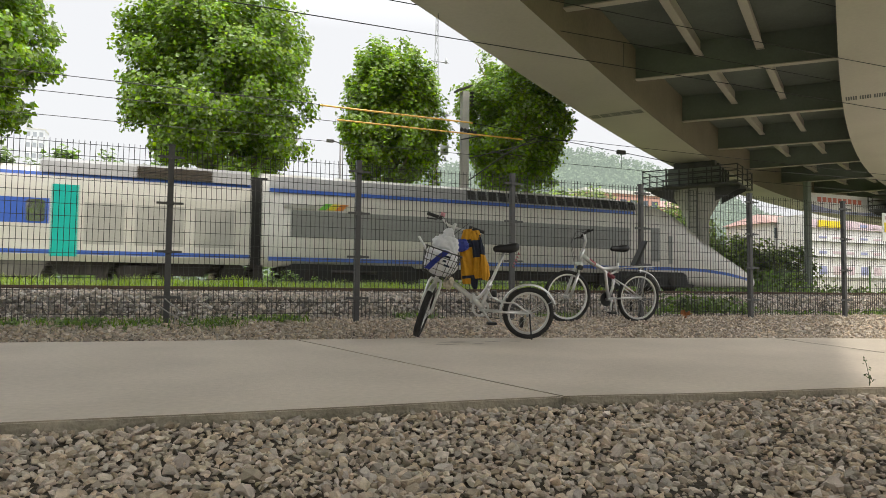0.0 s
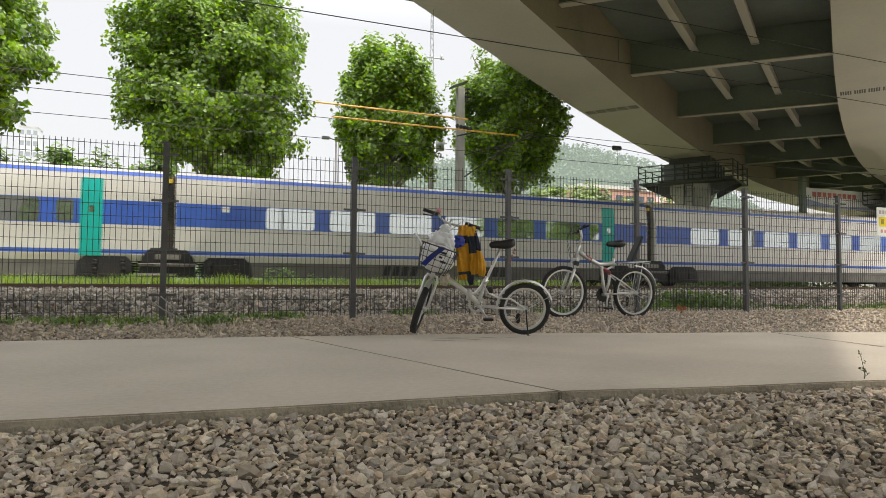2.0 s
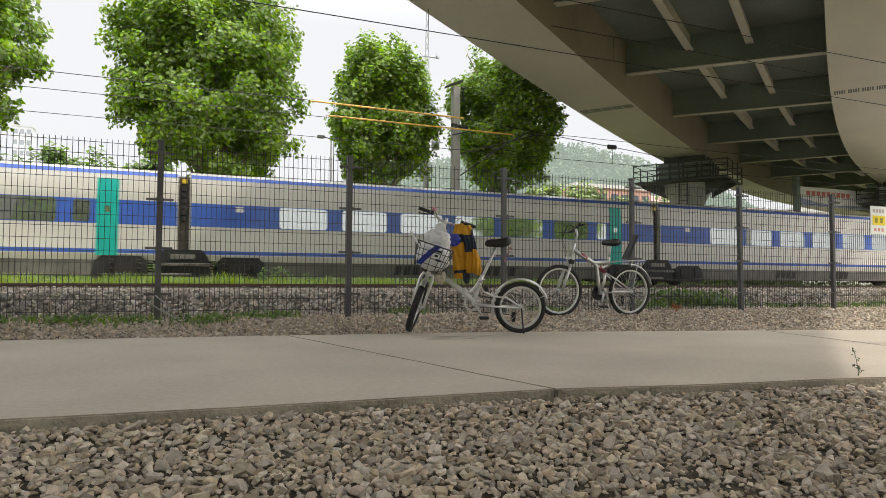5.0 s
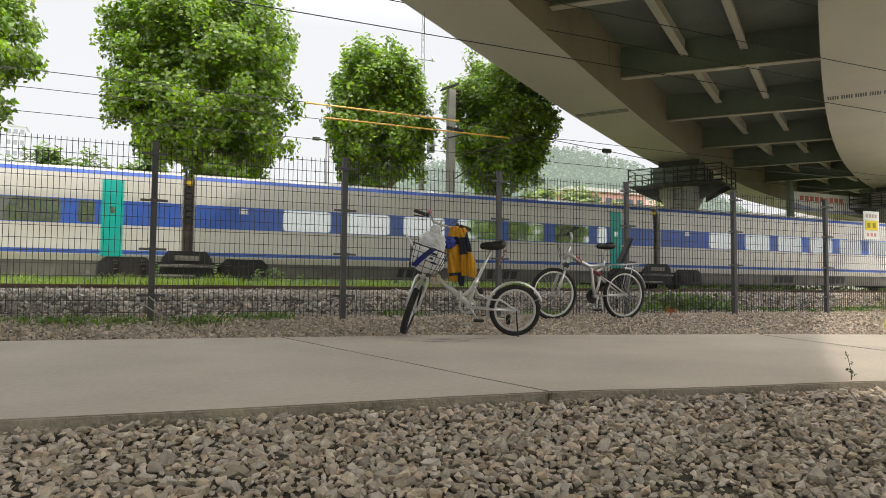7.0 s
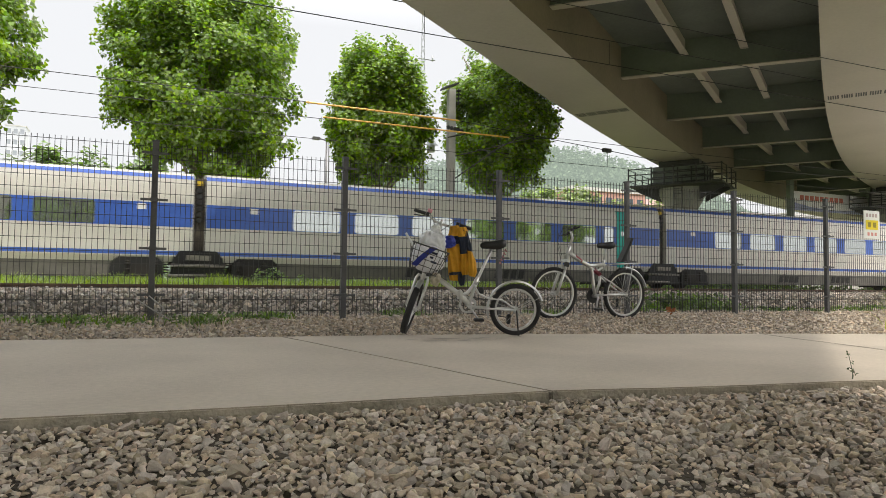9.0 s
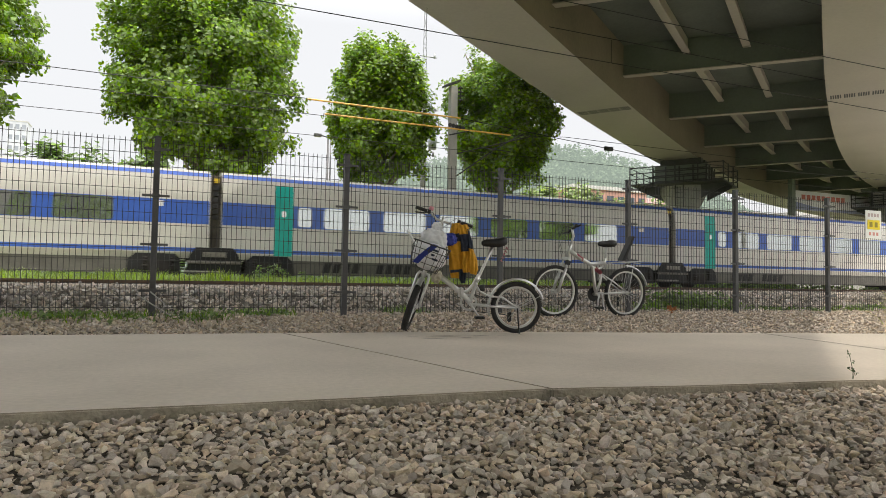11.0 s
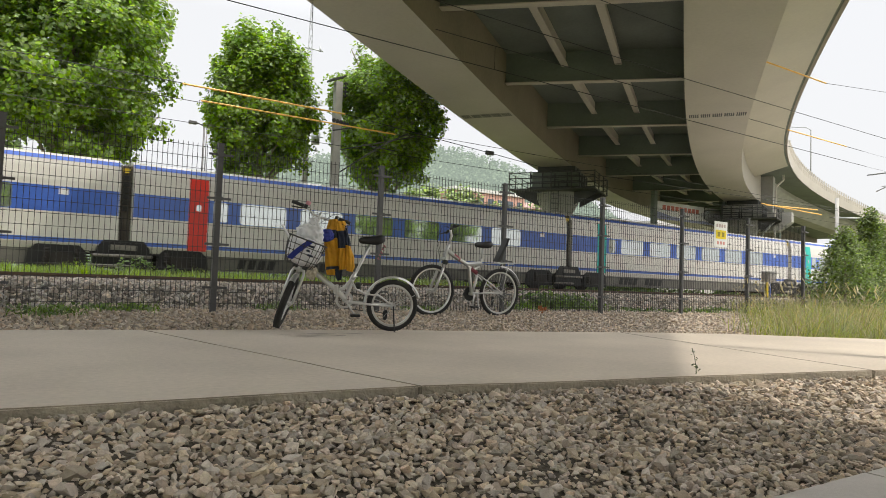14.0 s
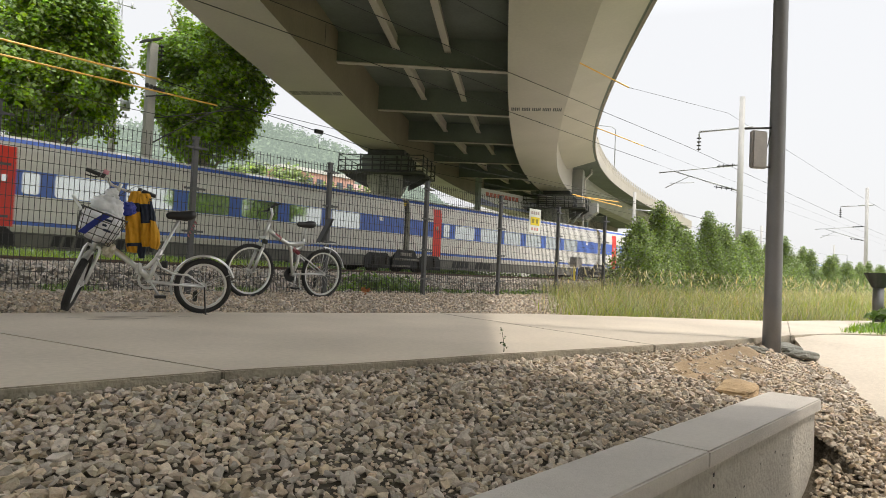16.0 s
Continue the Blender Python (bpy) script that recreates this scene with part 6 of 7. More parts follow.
for k in range(7):
    bush("roadside_tree", (34.5 + 1.6 * k, 31 + (k % 2), 0.0), (1.5, 1.4, 5.6 - 0.45 * (k % 3) - 0.25 * k), 60, 26, 0.28, M_CONIFER, 120 + k, "leafy green roadside tree", "tree", 0.34, "roadside trees beyond the train")
for k in range(8):
    bush("garden_tree", (22 + 3.1 * k, 40 + (k % 3), 0.0), (2.2, 2.0, 8.6 - 0.5 * (k % 3)), 70, 26, 0.34, M_CONIFER, 140 + k, "light green tree behind the train", "tree", 0.42, "trees behind the train")
for k in range(7):
    bush("far_tree", (-21 + 3.0 * k, 66 + 2 * (k % 2), 0.0), (2.7, 2.2, 14.1 - 1.2 * (k % 3)), 130, 48, 0.5, M_LEAF2, 160 + k, "grey-green tree beyond the tracks", "tree", 0.6, "far trees beyond the tracks")

# ---- bicycles ----
M_ALU = mat("brushed_aluminium", (0.62, 0.62, 0.60), 0.35, 0.75, vary=0.12, scale=6, fine=90)
M_SILV = mat("silver_frame_paint", (0.70, 0.70, 0.68), 0.28, 0.75, vary=0.08, scale=6, fine=60, coat=0.4)
M_TYRE = mat("tyre_rubber", (0.028, 0.027, 0.026), 0.85, vary=0.3, scale=8, fine=120, bump=0.4, bump_scale=150)
M_SADDLE = mat("saddle_vinyl", (0.016, 0.016, 0.017), 0.4, vary=0.2, scale=6, fine=80)
M_BLACKP = mat("black_plastic", (0.02, 0.02, 0.02), 0.5, vary=0.2)
M_PINK = mat("pink_cloth", (0.62, 0.28, 0.32), 0.8, vary=0.2)
M_REDP = mat("red_decal", (0.30, 0.05, 0.07), 0.4, vary=0.1)


def torus(bm, r, t, seg=40, sides=8, squash=1.0):
    """A ring round the y axis."""
    rows = []
    for k in range(seg):
        a = 2 * math.pi * k / seg
        ring = []
        for j in range(sides):
            b = 2 * math.pi * j / sides
            q = r + t * math.cos(b)
            ring.append(bm.verts.new((q * math.cos(a), t * squash * math.sin(b), q * math.sin(a))))
        rows.append(ring)
    for k in range(seg):
        for j in range(sides):
            f = bm.faces.new((rows[k][j], rows[(k + 1) % seg][j], rows[(k + 1) % seg][(j + 1) % sides], rows[k][(j + 1) % sides]))
            f.smooth = True


def wheel(name, parent, m, r, tyre, spokes, discs=False):
    """A spoked wheel; r is its outer radius."""
    bm = bmesh.new()
    tube(bm, [(0, -0.055, 0), (0, 0.055, 0)], 0.018, 10)
    tube(bm, [(0, -0.045, 0), (0, -0.040, 0)], 0.028, 12)
    tube(bm, [(0, 0.040, 0), (0, 0.045, 0)], 0.028, 12)
    hub = part(name, bm, M_ALU, parent, "spoked wheel with a black tyre and pale rim")
    hub.matrix_basis = m
    bm = bmesh.new()
    torus(bm, r - tyre, tyre, 48, 10)
    for k in range(72):
        a = 2 * math.pi * k / 72
        for y in (-0.6, 0.6):
            c, s = math.cos(a + 0.02 * y), math.sin(a + 0.02 * y)
            q = r - tyre * 0.12
            v = [bm.verts.new(((q + d) * c - e * s, y * tyre + w, (q + d) * s + e * c)) for d, e, w in ((-0.004, -0.006, -0.006), (-0.004, 0.006, -0.006), (-0.004, 0.006, 0.006), (-0.004, -0.006, 0.006), (0.003, -0.004, -0.004), (0.003, 0.004, -0.004), (0.003, 0.004, 0.004), (0.003, -0.004, 0.004))]
            for f in ((4, 5, 6, 7), (0, 1, 5, 4), (1, 2, 6, 5), (2, 3, 7, 6), (3, 0, 4, 7)):
                bm.faces.new([v[i] for i in f])
    part("tyre", bm, M_TYRE, hub, "black knobbed tyre")
    bm = bmesh.new()
    rows = []
    for k in range(48):
        a = 2 * math.pi * k / 48
        rows.append([((q) * math.cos(a), y, (q) * math.sin(a)) for q, y in ((r - 2 * tyre + 0.006, -0.013), (r - 2 * tyre + 0.006, 0.013), (r - 2 * tyre - 0.014, 0.012), (r - 2 * tyre - 0.018, 0.0), (r - 2 * tyre - 0.014, -0.012))])
    loft(bm, rows + rows[:1], caps=False)
    part("rim", bm, M_ALU, hub, "bright alloy rim")
    bm = bmesh.new()
    tube(bm, [(0, 0.038, 0.026), (0, 0.0, r - 2 * tyre - 0.012)], 0.0014, 4)
    first = part("spoke", bm, M_ALU, hub)
    for k in range(1, spokes):
        share(first, pose(0, 0, 0, 0, 360 * k / spokes, 0) @ (pose(0, 0, 0, 0, 0, 180) if k % 2 else Matrix()), hub)
    return hub


def arc(cx, cz, r, a0, a1, n=14, y=0.0):
    return [(cx + r * math.cos(radians(a0 + (a1 - a0) * k / n)), y, cz + r * math.sin(radians(a0 + (a1 - a0) * k / n))) for k in range(n + 1)]


def mudguard(bm, cx, cz, r, w, a0, a1):
    rings = []
    for x, y, z in arc(cx, cz, r, a0, a1, 20):
        d = Vector((x - cx, 0, z - cz)).normalized()
        rings.append([tuple(Vector((x, 0, z)) + Vector((0, w * e, 0)) + d * h) for e, h in ((-1, -0.012), (-0.7, 0.002), (0, 0.007), (0.7, 0.002), (1, -0.012), (0.7, -0.002), (0, 0.003), (-0.7, -0.002))])
    loft(bm, rings)


def saddle_mesh(length, width):
    bm = bmesh.new()
    rings = []
    for f, w, top, low in ((0.0, 0.16, 0.030, -0.005), (0.06, 0.8, 0.045, -0.02), (0.2, 1.0, 0.050, -0.035), (0.38, 0.85, 0.042, -0.045), (0.55, 0.45, 0.036, -0.04), (0.75, 0.26, 0.036, -0.035), (0.93, 0.2, 0.030, -0.03), (1.0, 0.1, 0.012, -0.012)):
        x = (f - 0.45) * length
        h = width / 2 * w
        rings.append([(x, y, z) for y, z in ((-h, -0.002), (-h * 0.8, top * 0.8), (-h * 0.35, top), (0, top * 0.9), (h * 0.35, top), (h * 0.8, top * 0.8), (h, -0.002), (h * 0.8, low), (0, low * 0.7), (-h * 0.8, low))])
    loft(bm, rings)
    for f in bm.faces:
        f.smooth = True
    return bm


def grips(bar, half, label="black rubber grip"):
    for sgn in (-1, 1):
        bm = bmesh.new()
        tube(bm, [(0, sgn * (half - 0.115), 0), (0, sgn * half, 0)], 0.017, 10)
        part("grip", bm, M_BLACKP, bar, label)
        bm = bmesh.new()
        tube(bm, [(0.0, sgn * (half - 0.13), -0.006), (0.045, sgn * (half - 0.10), -0.03), (0.07, sgn * (half - 0.02), -0.045)], 0.006, 6)
        tube(bm, [(0, sgn * (half - 0.15), 0), (0, sgn * (half - 0.12), 0)], 0.020, 8)
        part("brake_lever", bm, M_BLACKP, bar)


def folding_bike():
    """A small silver folding bicycle, its front turned towards the path."""
    R = 0.2475
    lean = pose(0, 0, 0, -5, 0, 0)
    root = empty("bicycle", (0, 0, 0), "silver folding bicycle with a front basket, parked on the footpath", "bicycle")
    root.matrix_basis = pose(1.22, -1.79, -0.093, 0, 0, 162.2) @ lean

    def add(name, bm, m, text="", bevel=0.0):
        return part(name, bm, m, root, text, bevel)
    wheel("rear_wheel", root, pose(0, 0, R), R, 0.024, 20)
    bm = bmesh.new()
    tube(bm, [(0.80, 0, 0.575), (0.66, 0, 0.475), (0.53, 0, 0.375), (0.455, 0, 0.30)], 0.026, 10)
    tube(bm, [(0.53, 0, 0.375), (0.47, 0, 0.40), (0.41, 0, 0.475), (0.385, 0, 0.53)], 0.017, 8)
    tube(bm, [(0.455, 0, 0.285), (0.43, 0, 0.36), (0.37, 0, 0.555)], 0.019, 10)
    part("frame", bm, M_SILV, root, "low silver folding frame")
    bm = bmesh.new()
    box(bm, 0.515, 0.565, -0.036, 0.036, 0.345, 0.425)
    tube(bm, [(0.54, 0.04, 0.33), (0.54, 0.04, 0.44)], 0.010, 8)
    add("hinge", bm, M_ALU, "alloy folding hinge", 0.006)
    for y in (-0.05, 0.05):
        bm = bmesh.new()
        tube(bm, [(0.46, y * 0.6, 0.275), (0.30, y, 0.262), (0.0, y * 1.1, R)], 0.010, 8)
        add("chain_stay", bm, M_SILV)
        bm = bmesh.new()
        tube(bm, [(0.40, y * 0.5, 0.47), (0.36, y * 0.7, 0.40), (0.27, y, 0.355), (0.14, y * 1.1, 0.345), (0.0, y * 1.1, R)], 0.008, 8)
        add("seat_stay", bm, M_SILV)
    bm = bmesh.new()
    tube(bm, [(0.44, 0, 0.32), (0.385, 0, 0.50), (0.235, 0, 0.845)], 0.0145, 10)
    add("seat_post", bm, M_ALU, "long alloy seat post")
    bm = bmesh.new()
    tube(bm, [(0.395, 0, 0.485), (0.38, 0, 0.515)], 0.024, 10)
    tube(bm, [(0.38, 0.02, 0.50), (0.36, 0.05, 0.52)], 0.006, 6)
    add("seat_clamp", bm, M_ALU)
    s = add("saddle", saddle_mesh(0.25, 0.18), M_SADDLE, "broad black vinyl saddle")
    s.matrix_basis = pose(0.215, 0, 0.865, 0, 4, 0)
    bm = bmesh.new()
    for k in range(5):
        loft(bm, [[(0.115 + 0.012 * k, 0.03 * e, 0.82 - 0.03 * k + 0.012 * e) for e in (-1, -0.3, 0.4, 1)], [(0.092 + 0.014 * k, 0.03 * e, 0.80 - 0.03 * k) for e in (-1, -0.3, 0.4, 1)]], closed=False)
    add("ribbon", bm, M_PINK, "pink rag tied under the saddle")
    bm = bmesh.new()
    mudguard(bm, 0, R, R + 0.028, 0.026, -18, 162)
    add("mudguard", bm, M_ALU, "silver rear mudguard")
    bm = bmesh.new()
    tube(bm, [(0, 0.05, R), (-0.235, 0.03, R + 0.12)], 0.003, 5)
    tube(bm, [(0, -0.05, R), (-0.235, -0.03, R + 0.12)], 0.003, 5)
    add("mudguard_stay", bm, M_ALU)
    bm = bmesh.new()
    tube(bm, [(0.455, -0.06, 0.285), (0.455, 0.06, 0.285)], 0.020, 10)
    add("bottom_bracket", bm, M_ALU)
    bm = bmesh.new()
    for k in range(24):
        a, b = 2 * math.pi * k / 24, 2 * math.pi * (k + 1) / 24
        q = [(0.455 + r * math.cos(t), y, 0.285 + r * math.sin(t)) for y in (-0.047, -0.042) for r, t in ((0.062, a), (0.084, a), (0.084, b), (0.062, b))]
        v = [bm.verts.new(p) for p in q]
        for f in ((0, 1, 2, 3), (7, 6, 5, 4), (1, 5, 6, 2), (0, 3, 7, 4)):
            bm.faces.new([v[i] for i in f])
    add("chainring", bm, M_ALU)
    for y, a in ((0.07, 235), (-0.07, 55)):
        bm = bmesh.new()
        ex, ez = 0.455 + 0.15 * math.cos(radians(a)), 0.285 + 0.15 * math.sin(radians(a))
        tube(bm, [(0.455, y, 0.285), (ex, y * 1.1, ez)], 0.010, 8)
        add("crank", bm, M_ALU)
        bm = bmesh.new()
        box(bm, ex - 0.045, ex + 0.045, min(y * 1.1, y * 2.2), max(y * 1.1, y * 2.2), ez - 0.012, ez + 0.012)
        add("pedal", bm, M_BLACKP, bevel=0.004)
    bm = bmesh.new()
    tube(bm, [(0.455, -0.045, 0.367), (0.0, -0.045, R + 0.035)], 0.004, 5)
    tube(bm, [(0.455, -0.045, 0.203), (0.09, -0.045, 0.17), (0.06, -0.045, 0.14), (0.0, -0.045, R - 0.035)], 0.004, 5)
    add("chain", bm, M_IRON)
    bm = bmesh.new()
    box(bm, 0.035, 0.075, -0.06, -0.035, 0.10, 0.20)
    add("derailleur", bm, M_BLACKP, bevel=0.008)
    bm = bmesh.new()
    tube(bm, [(0.0, 0.065, R), (-0.005, 0.075, 0.16), (-0.02, 0.085, 0.005), (-0.035, 0.095, 0.0)], 0.007, 8)
    add("kickstand", bm, M_BLACKP, "thin black kickstand")
    bm = bmesh.new()
    tube(bm, [(0.335, 0.0, 0.40), (0.335, 0.0, 0.46)], 0.026, 10)
    tube(bm, [(0.35, 0.02, 0.44), (0.35, 0.05, 0.44)], 0.02, 8)
    add("lamp", bm, M_BLACKP, "small black lamp")
    # the steering, turned far to the rider's left
    tilt = 18.0
    bm = bmesh.new()
    tube(bm, [(0, 0, -0.06), (0, 0, 0.10)], 0.021, 10)
    for y in (-0.058, 0.058):
        tube(bm, [(0.0, y * 0.3, -0.02), (0.004, y * 0.8, -0.015), (0.008, y, -0.05), (0.02, y, -0.18), (0.04, y, -0.33)], 0.014, 8)
    steer = part("fork", bm, M_SILV, root, "silver fork with rounded crown")
    turned = pose(0.885, 0, 0.575, 0, -tilt, 0) @ pose(0, 0, 0, 0, 0, 80)
    steer.matrix_basis = turned
    w = wheel("front_wheel", root, pose(0, 0, 0), R, 0.031, 20)
    w.matrix_basis = turned @ pose(0.04, 0, -0.335)
    bm = bmesh.new()
    mudguard(bm, 0.04, -0.335, R + 0.028, 0.026, 50, 165)
    part("mudguard", bm, M_ALU, steer, "short silver front mudguard")
    bm = bmesh.new()
    tube(bm, [(0, 0, 0.10), (0, 0, 0.48), (0.0, 0, 0.545)], 0.015, 10)
    part("stem", bm, M_ALU, steer, "tall alloy stem")
    bm = bmesh.new()
    tube(bm, [(-0.02, -0.28, 0.0), (-0.01, -0.13, -0.005), (0, -0.06, -0.045), (0, 0.06, -0.045), (-0.01, 0.13, -0.035), (-0.02, 0.28, -0.01)], 0.0115, 10)
    bar = part("handlebar", bm, M_ALU, root, "alloy handlebar with black grips")
    bar.matrix_basis = turned @ pose(0, 0, 0.55)
    grips(bar, 0.285)
    bm = bmesh.new()
    tube(bm, [(0.0, -0.14, 0.02), (0.0, -0.14, 0.055)], 0.022, 10)
    part("bell", bm, M_PINK, bar, "pinkish bell on the handlebar")
    bm = bmesh.new()
    tube(bm, [(0.05, 0.2, -0.03), (0.09, 0.12, 0.02), (0.08, 0.02, -0.12), (0.02, 0.0, -0.3)], 0.003, 5)
    tube(bm, [(0.05, -0.2, -0.03), (0.10, -0.1, 0.0), (0.07, -0.01, -0.14), (0.02, 0.0, -0.32)], 0.003, 5)
    part("brake_cable", bm, M_CABLE, bar)
    # wire basket ahead of the stem
    bm = bmesh.new()
    def hoop(z, k, r=0.004):
        pts = []
        for a in range(20):
            t = 2 * math.pi * a / 20
            pts.append((0.185 + k * 0.150 * math.copysign(abs(math.cos(t)) ** 0.6, math.cos(t)), k * 0.175 * math.copysign(abs(math.sin(t)) ** 0.6, math.sin(t)), z))
        tube(bm, pts, r, 5, closed=True)
        return pts
    rows = [hoop(z, k, 0.006 if z > 0.25 else 0.0035) for z, k in ((0.265, 1.0), (0.205, 0.96), (0.145, 0.90), (0.085, 0.83), (0.03, 0.74))]
    for a in range(20):
        tube(bm, [r[a] for r in rows], 0.003, 4)
    for e in (-0.08, -0.03, 0.03, 0.08):
        tube(bm, [(0.08, e, 0.03), (0.29, e, 0.03)], 0.003, 4)
    basket = part("basket", bm, M_IRON, root, "dark wire basket")
    basket.matrix_basis = turned
    return pose(1.22, -1.79, -0.093, 0, 0, 162.2) @ lean @ turned


AT_STEER = folding_bike()


def lumpy(name, m, size, seed, material, parent=None, label="", power=0.8, amp=0.16, freq=2.2, folds=0.0):
    """A soft, creased body."""
    bm = bmesh.new()
    bmesh.ops.create_icosphere(bm, subdivisions=4, radius=1.0)
    for q in bm.verts:
        d = q.co.normalized()
        k = 1 + amp * noise.noise(d * freq + Vector((seed, 0, 0))) + amp * 0.5 * noise.noise(d * freq * 2.7 + Vector((0, seed, 0))) + amp * 0.3 * noise.noise(d * freq * 6 + Vector((0, 0, seed)))
        k += folds * (abs(math.sin(5 * math.atan2(d.y, d.x) + 2 * d.z + seed)) - 0.5)
        q.co = Vector([math.copysign(abs(c) ** power * s, c) for c, s in zip(d, size)]) * k
    for f in bm.faces:
        f.smooth = True
    me = finish(bm, name, material)
    ob = new(name, me)
    if parent:
        ob.parent = parent
    ob.matrix_basis = m
    return tagged(ob, label)


M_BAG = mat("white_plastic_bag", (0.74, 0.75, 0.76), 0.35, vary=0.07, scale=8, fine=60, bump=0.6, bump_scale=14)
M_BLUEC = mat("blue_plastic", (0.03, 0.05, 0.33), 0.4, vary=0.15, bump=0.4, bump_scale=20)
M_JYEL = mat("jacket_yellow", (0.62, 0.31, 0.015), 0.75, vary=0.15, scale=9, fine=140, bump=0.5, bump_scale=22)
M_JNAVY = mat("jacket_navy", (0.022, 0.03, 0.055), 0.75, vary=0.2, scale=9, fine=140, bump=0.5, bump_scale=22)


def build_bag():
    root = empty("plastic_bag", (0, 0, 0), "crumpled white plastic bag with blue print in the basket", "plastic bag")
    root.matrix_basis = AT_STEER @ pose(0.185, 0, 0.165)
    lumpy("bag_body", pose(0, 0, 0.0), (0.125, 0.150, 0.125), 3.1, M_BAG, root, "crumpled bag body", 0.75, 0.16, 2.4, 0.06)
    lumpy("bag_mouth", pose(-0.01, 0.0, 0.15, 8, -10, 0), (0.085, 0.115, 0.085), 6.4, M_BAG, root, "gathered bag mouth", 0.8, 0.32, 3.0, 0.14)
    lumpy("handle_loop", pose(-0.03, -0.01, 0.255, 12, 15, 0), (0.022, 0.045, 0.055), 9.4, M_BAG, root, "", 0.8, 0.4, 3.0, 0.2)
    bm = bmesh.new()
    loft(bm, [[(0.142 - 0.10 * (abs(-0.09 + 0.03 * k + 0.02 * j) ** 1.5), -0.11 + 0.018 * k + 0.030 * j + 0.004 * j * j, -0.10 + 0.07 * j) for k in range(4)] for j in range(4)], closed=False)
    bmesh.ops.solidify(bm, geom=bm.faces[:], thickness=0.004)
    part("blue_print", bm, M_BLUEC, root, "slanting blue printed band")
    for y, z, w in ((0.055, 0.06, 0.030), (0.045, 0.015, 0.016), (0.075, -0.02, 0.026)):
        bm = bmesh.new()
        box(bm, 0.122, 0.140, y - w, y + w, z - 0.009, z + 0.009)
        part("letter_bar", bm, M_JNAVY, root)
    lumpy("blue_pouch", pose(-0.09, 0.13, 0.20, 20, 10, 0), (0.05, 0.06, 0.055), 2.2, M_BLUEC, root, "blue plastic pouch", 0.8, 0.3, 3.0, 0.1)
    rod = bmesh.new()
    tube(rod, [(0.05, -0.10, 0.02), (0.11, -0.25, 0.15)], 0.011, 8)
    part("white_rod", rod, M_BAG, root, "white rod sticking out of the basket")


build_bag()


def build_jacket():
    """A jacket thrown over the handlebar, hanging in three soft lobes with a navy band."""
    root = empty("jacket", (0, 0, 0), "yellow and navy jacket hanging over the handlebar", "jacket")
    root.matrix_basis = pose(0.643, -1.783, 0.888, 0, 0, math.degrees(math.atan2(-0.4493, 0.8934)))
    front = ((0.05, -0.10, -0.02), (0.0, -0.116, -0.008), (-0.055, -0.126, -0.004), (-0.14, -0.134, -0.002), (-0.24, -0.124, 0.004), (-0.336, -0.118, 0.014), (-0.41, -0.10, 0.012))
    middle = ((0.035, -0.04, 0.045), (0.0, -0.035, 0.062), (-0.06, -0.030, 0.070), (-0.16, -0.012, 0.083), (-0.23, -0.004, 0.080), (-0.31, -0.004, 0.082), (-0.41, 0.015, 0.078))
    sleeve = ((-0.02, 0.036, 0.072), (-0.11, 0.046, 0.098), (-0.19, 0.056, 0.111), (-0.28, 0.060, 0.142), (-0.37, 0.062, 0.156), (-0.425, 0.08, 0.135))
    back = ((0.03, -0.09, 0.03), (-0.24, -0.117, 0.02), (-0.36, -0.122, -0.015), (-0.465, -0.10, -0.008))
    lining = ((-0.2, -0.05, 0.05), (-0.36, -0.042, 0.038), (-0.45, -0.026, 0.047), (-0.51, 0.0, 0.038))

    def lobe(name, rows, za, zb, m, depth, thick, seed, grow=0.0):
        zs, ls, rs = [r[0] for r in rows][::-1], [r[1] for r in rows][::-1], [r[2] for r in rows][::-1]
        top, low = rows[0][0], rows[-1][0]
        n = 22
        bm = bmesh.new()
        rings = []
        for j in range(n + 1):
            z = za + (zb - za) * j / n
            t = (top - z) / (top - low)
            l, r = lerp(z, zs, ls) - grow, lerp(z, zs, rs) + grow
            body = thick * (0.45 + 0.75 * min(1.0, t * 2.2)) * (1.0 - 0.55 * max(0.0, t - 0.85) / 0.15) + grow
            ring = []
            for k in range(32):
                a = 2 * math.pi * k / 32
                u = math.cos(a)
                crease = 0.010 * math.sin(9.0 * u + 3.0 * math.sin(4 * t + seed) + seed) + 0.010 * noise.noise(Vector((u * 2.5, t * 6 + seed, 0)))
                crease += 0.006 * noise.noise(Vector((u * 5, t * 14, seed)))
                x = (l + r) / 2 + (r - l) / 2 * math.copysign(abs(u) ** 0.8, u)
                ring.append((x + 0.006 * noise.noise(Vector((t * 5, seed, u))), depth - body * math.sin(a) - crease * abs(math.sin(a)), z + 0.012 * u * math.sin(seed) * (1 if 0 < j < n else 0.6)))
            rings.append(ring)
        loft(bm, rings)
        for q in bm.faces:
            q.smooth = len(q.verts) == 4
        return part(name, bm, m, root)
    lobe("back_panel", back, 0.03, -0.465, M_JYEL, 0.05, 0.035, 6.0)
    lobe("lining", lining, -0.2, -0.51, M_JNAVY, 0.05, 0.03, 8.8)
    lobe("shoulder", front, 0.05, -0.050, M_JYEL, 0.02, 0.042, 1.0)
    lobe("chest_band", front, -0.050, -0.125, M_JNAVY, 0.02, 0.042, 1.0)
    lobe("front_panel", front, -0.125, -0.385, M_JYEL, 0.02, 0.042, 1.0)
    lobe("hem", front, -0.385, -0.41, M_JNAVY, 0.02, 0.042, 1.0, 0.003)
    lobe("shoulder", middle, 0.035, -0.055, M_JYEL, 0.005, 0.046, 2.6)
    lobe("chest_band", middle, -0.055, -0.215, M_JNAVY, 0.005, 0.046, 2.6)
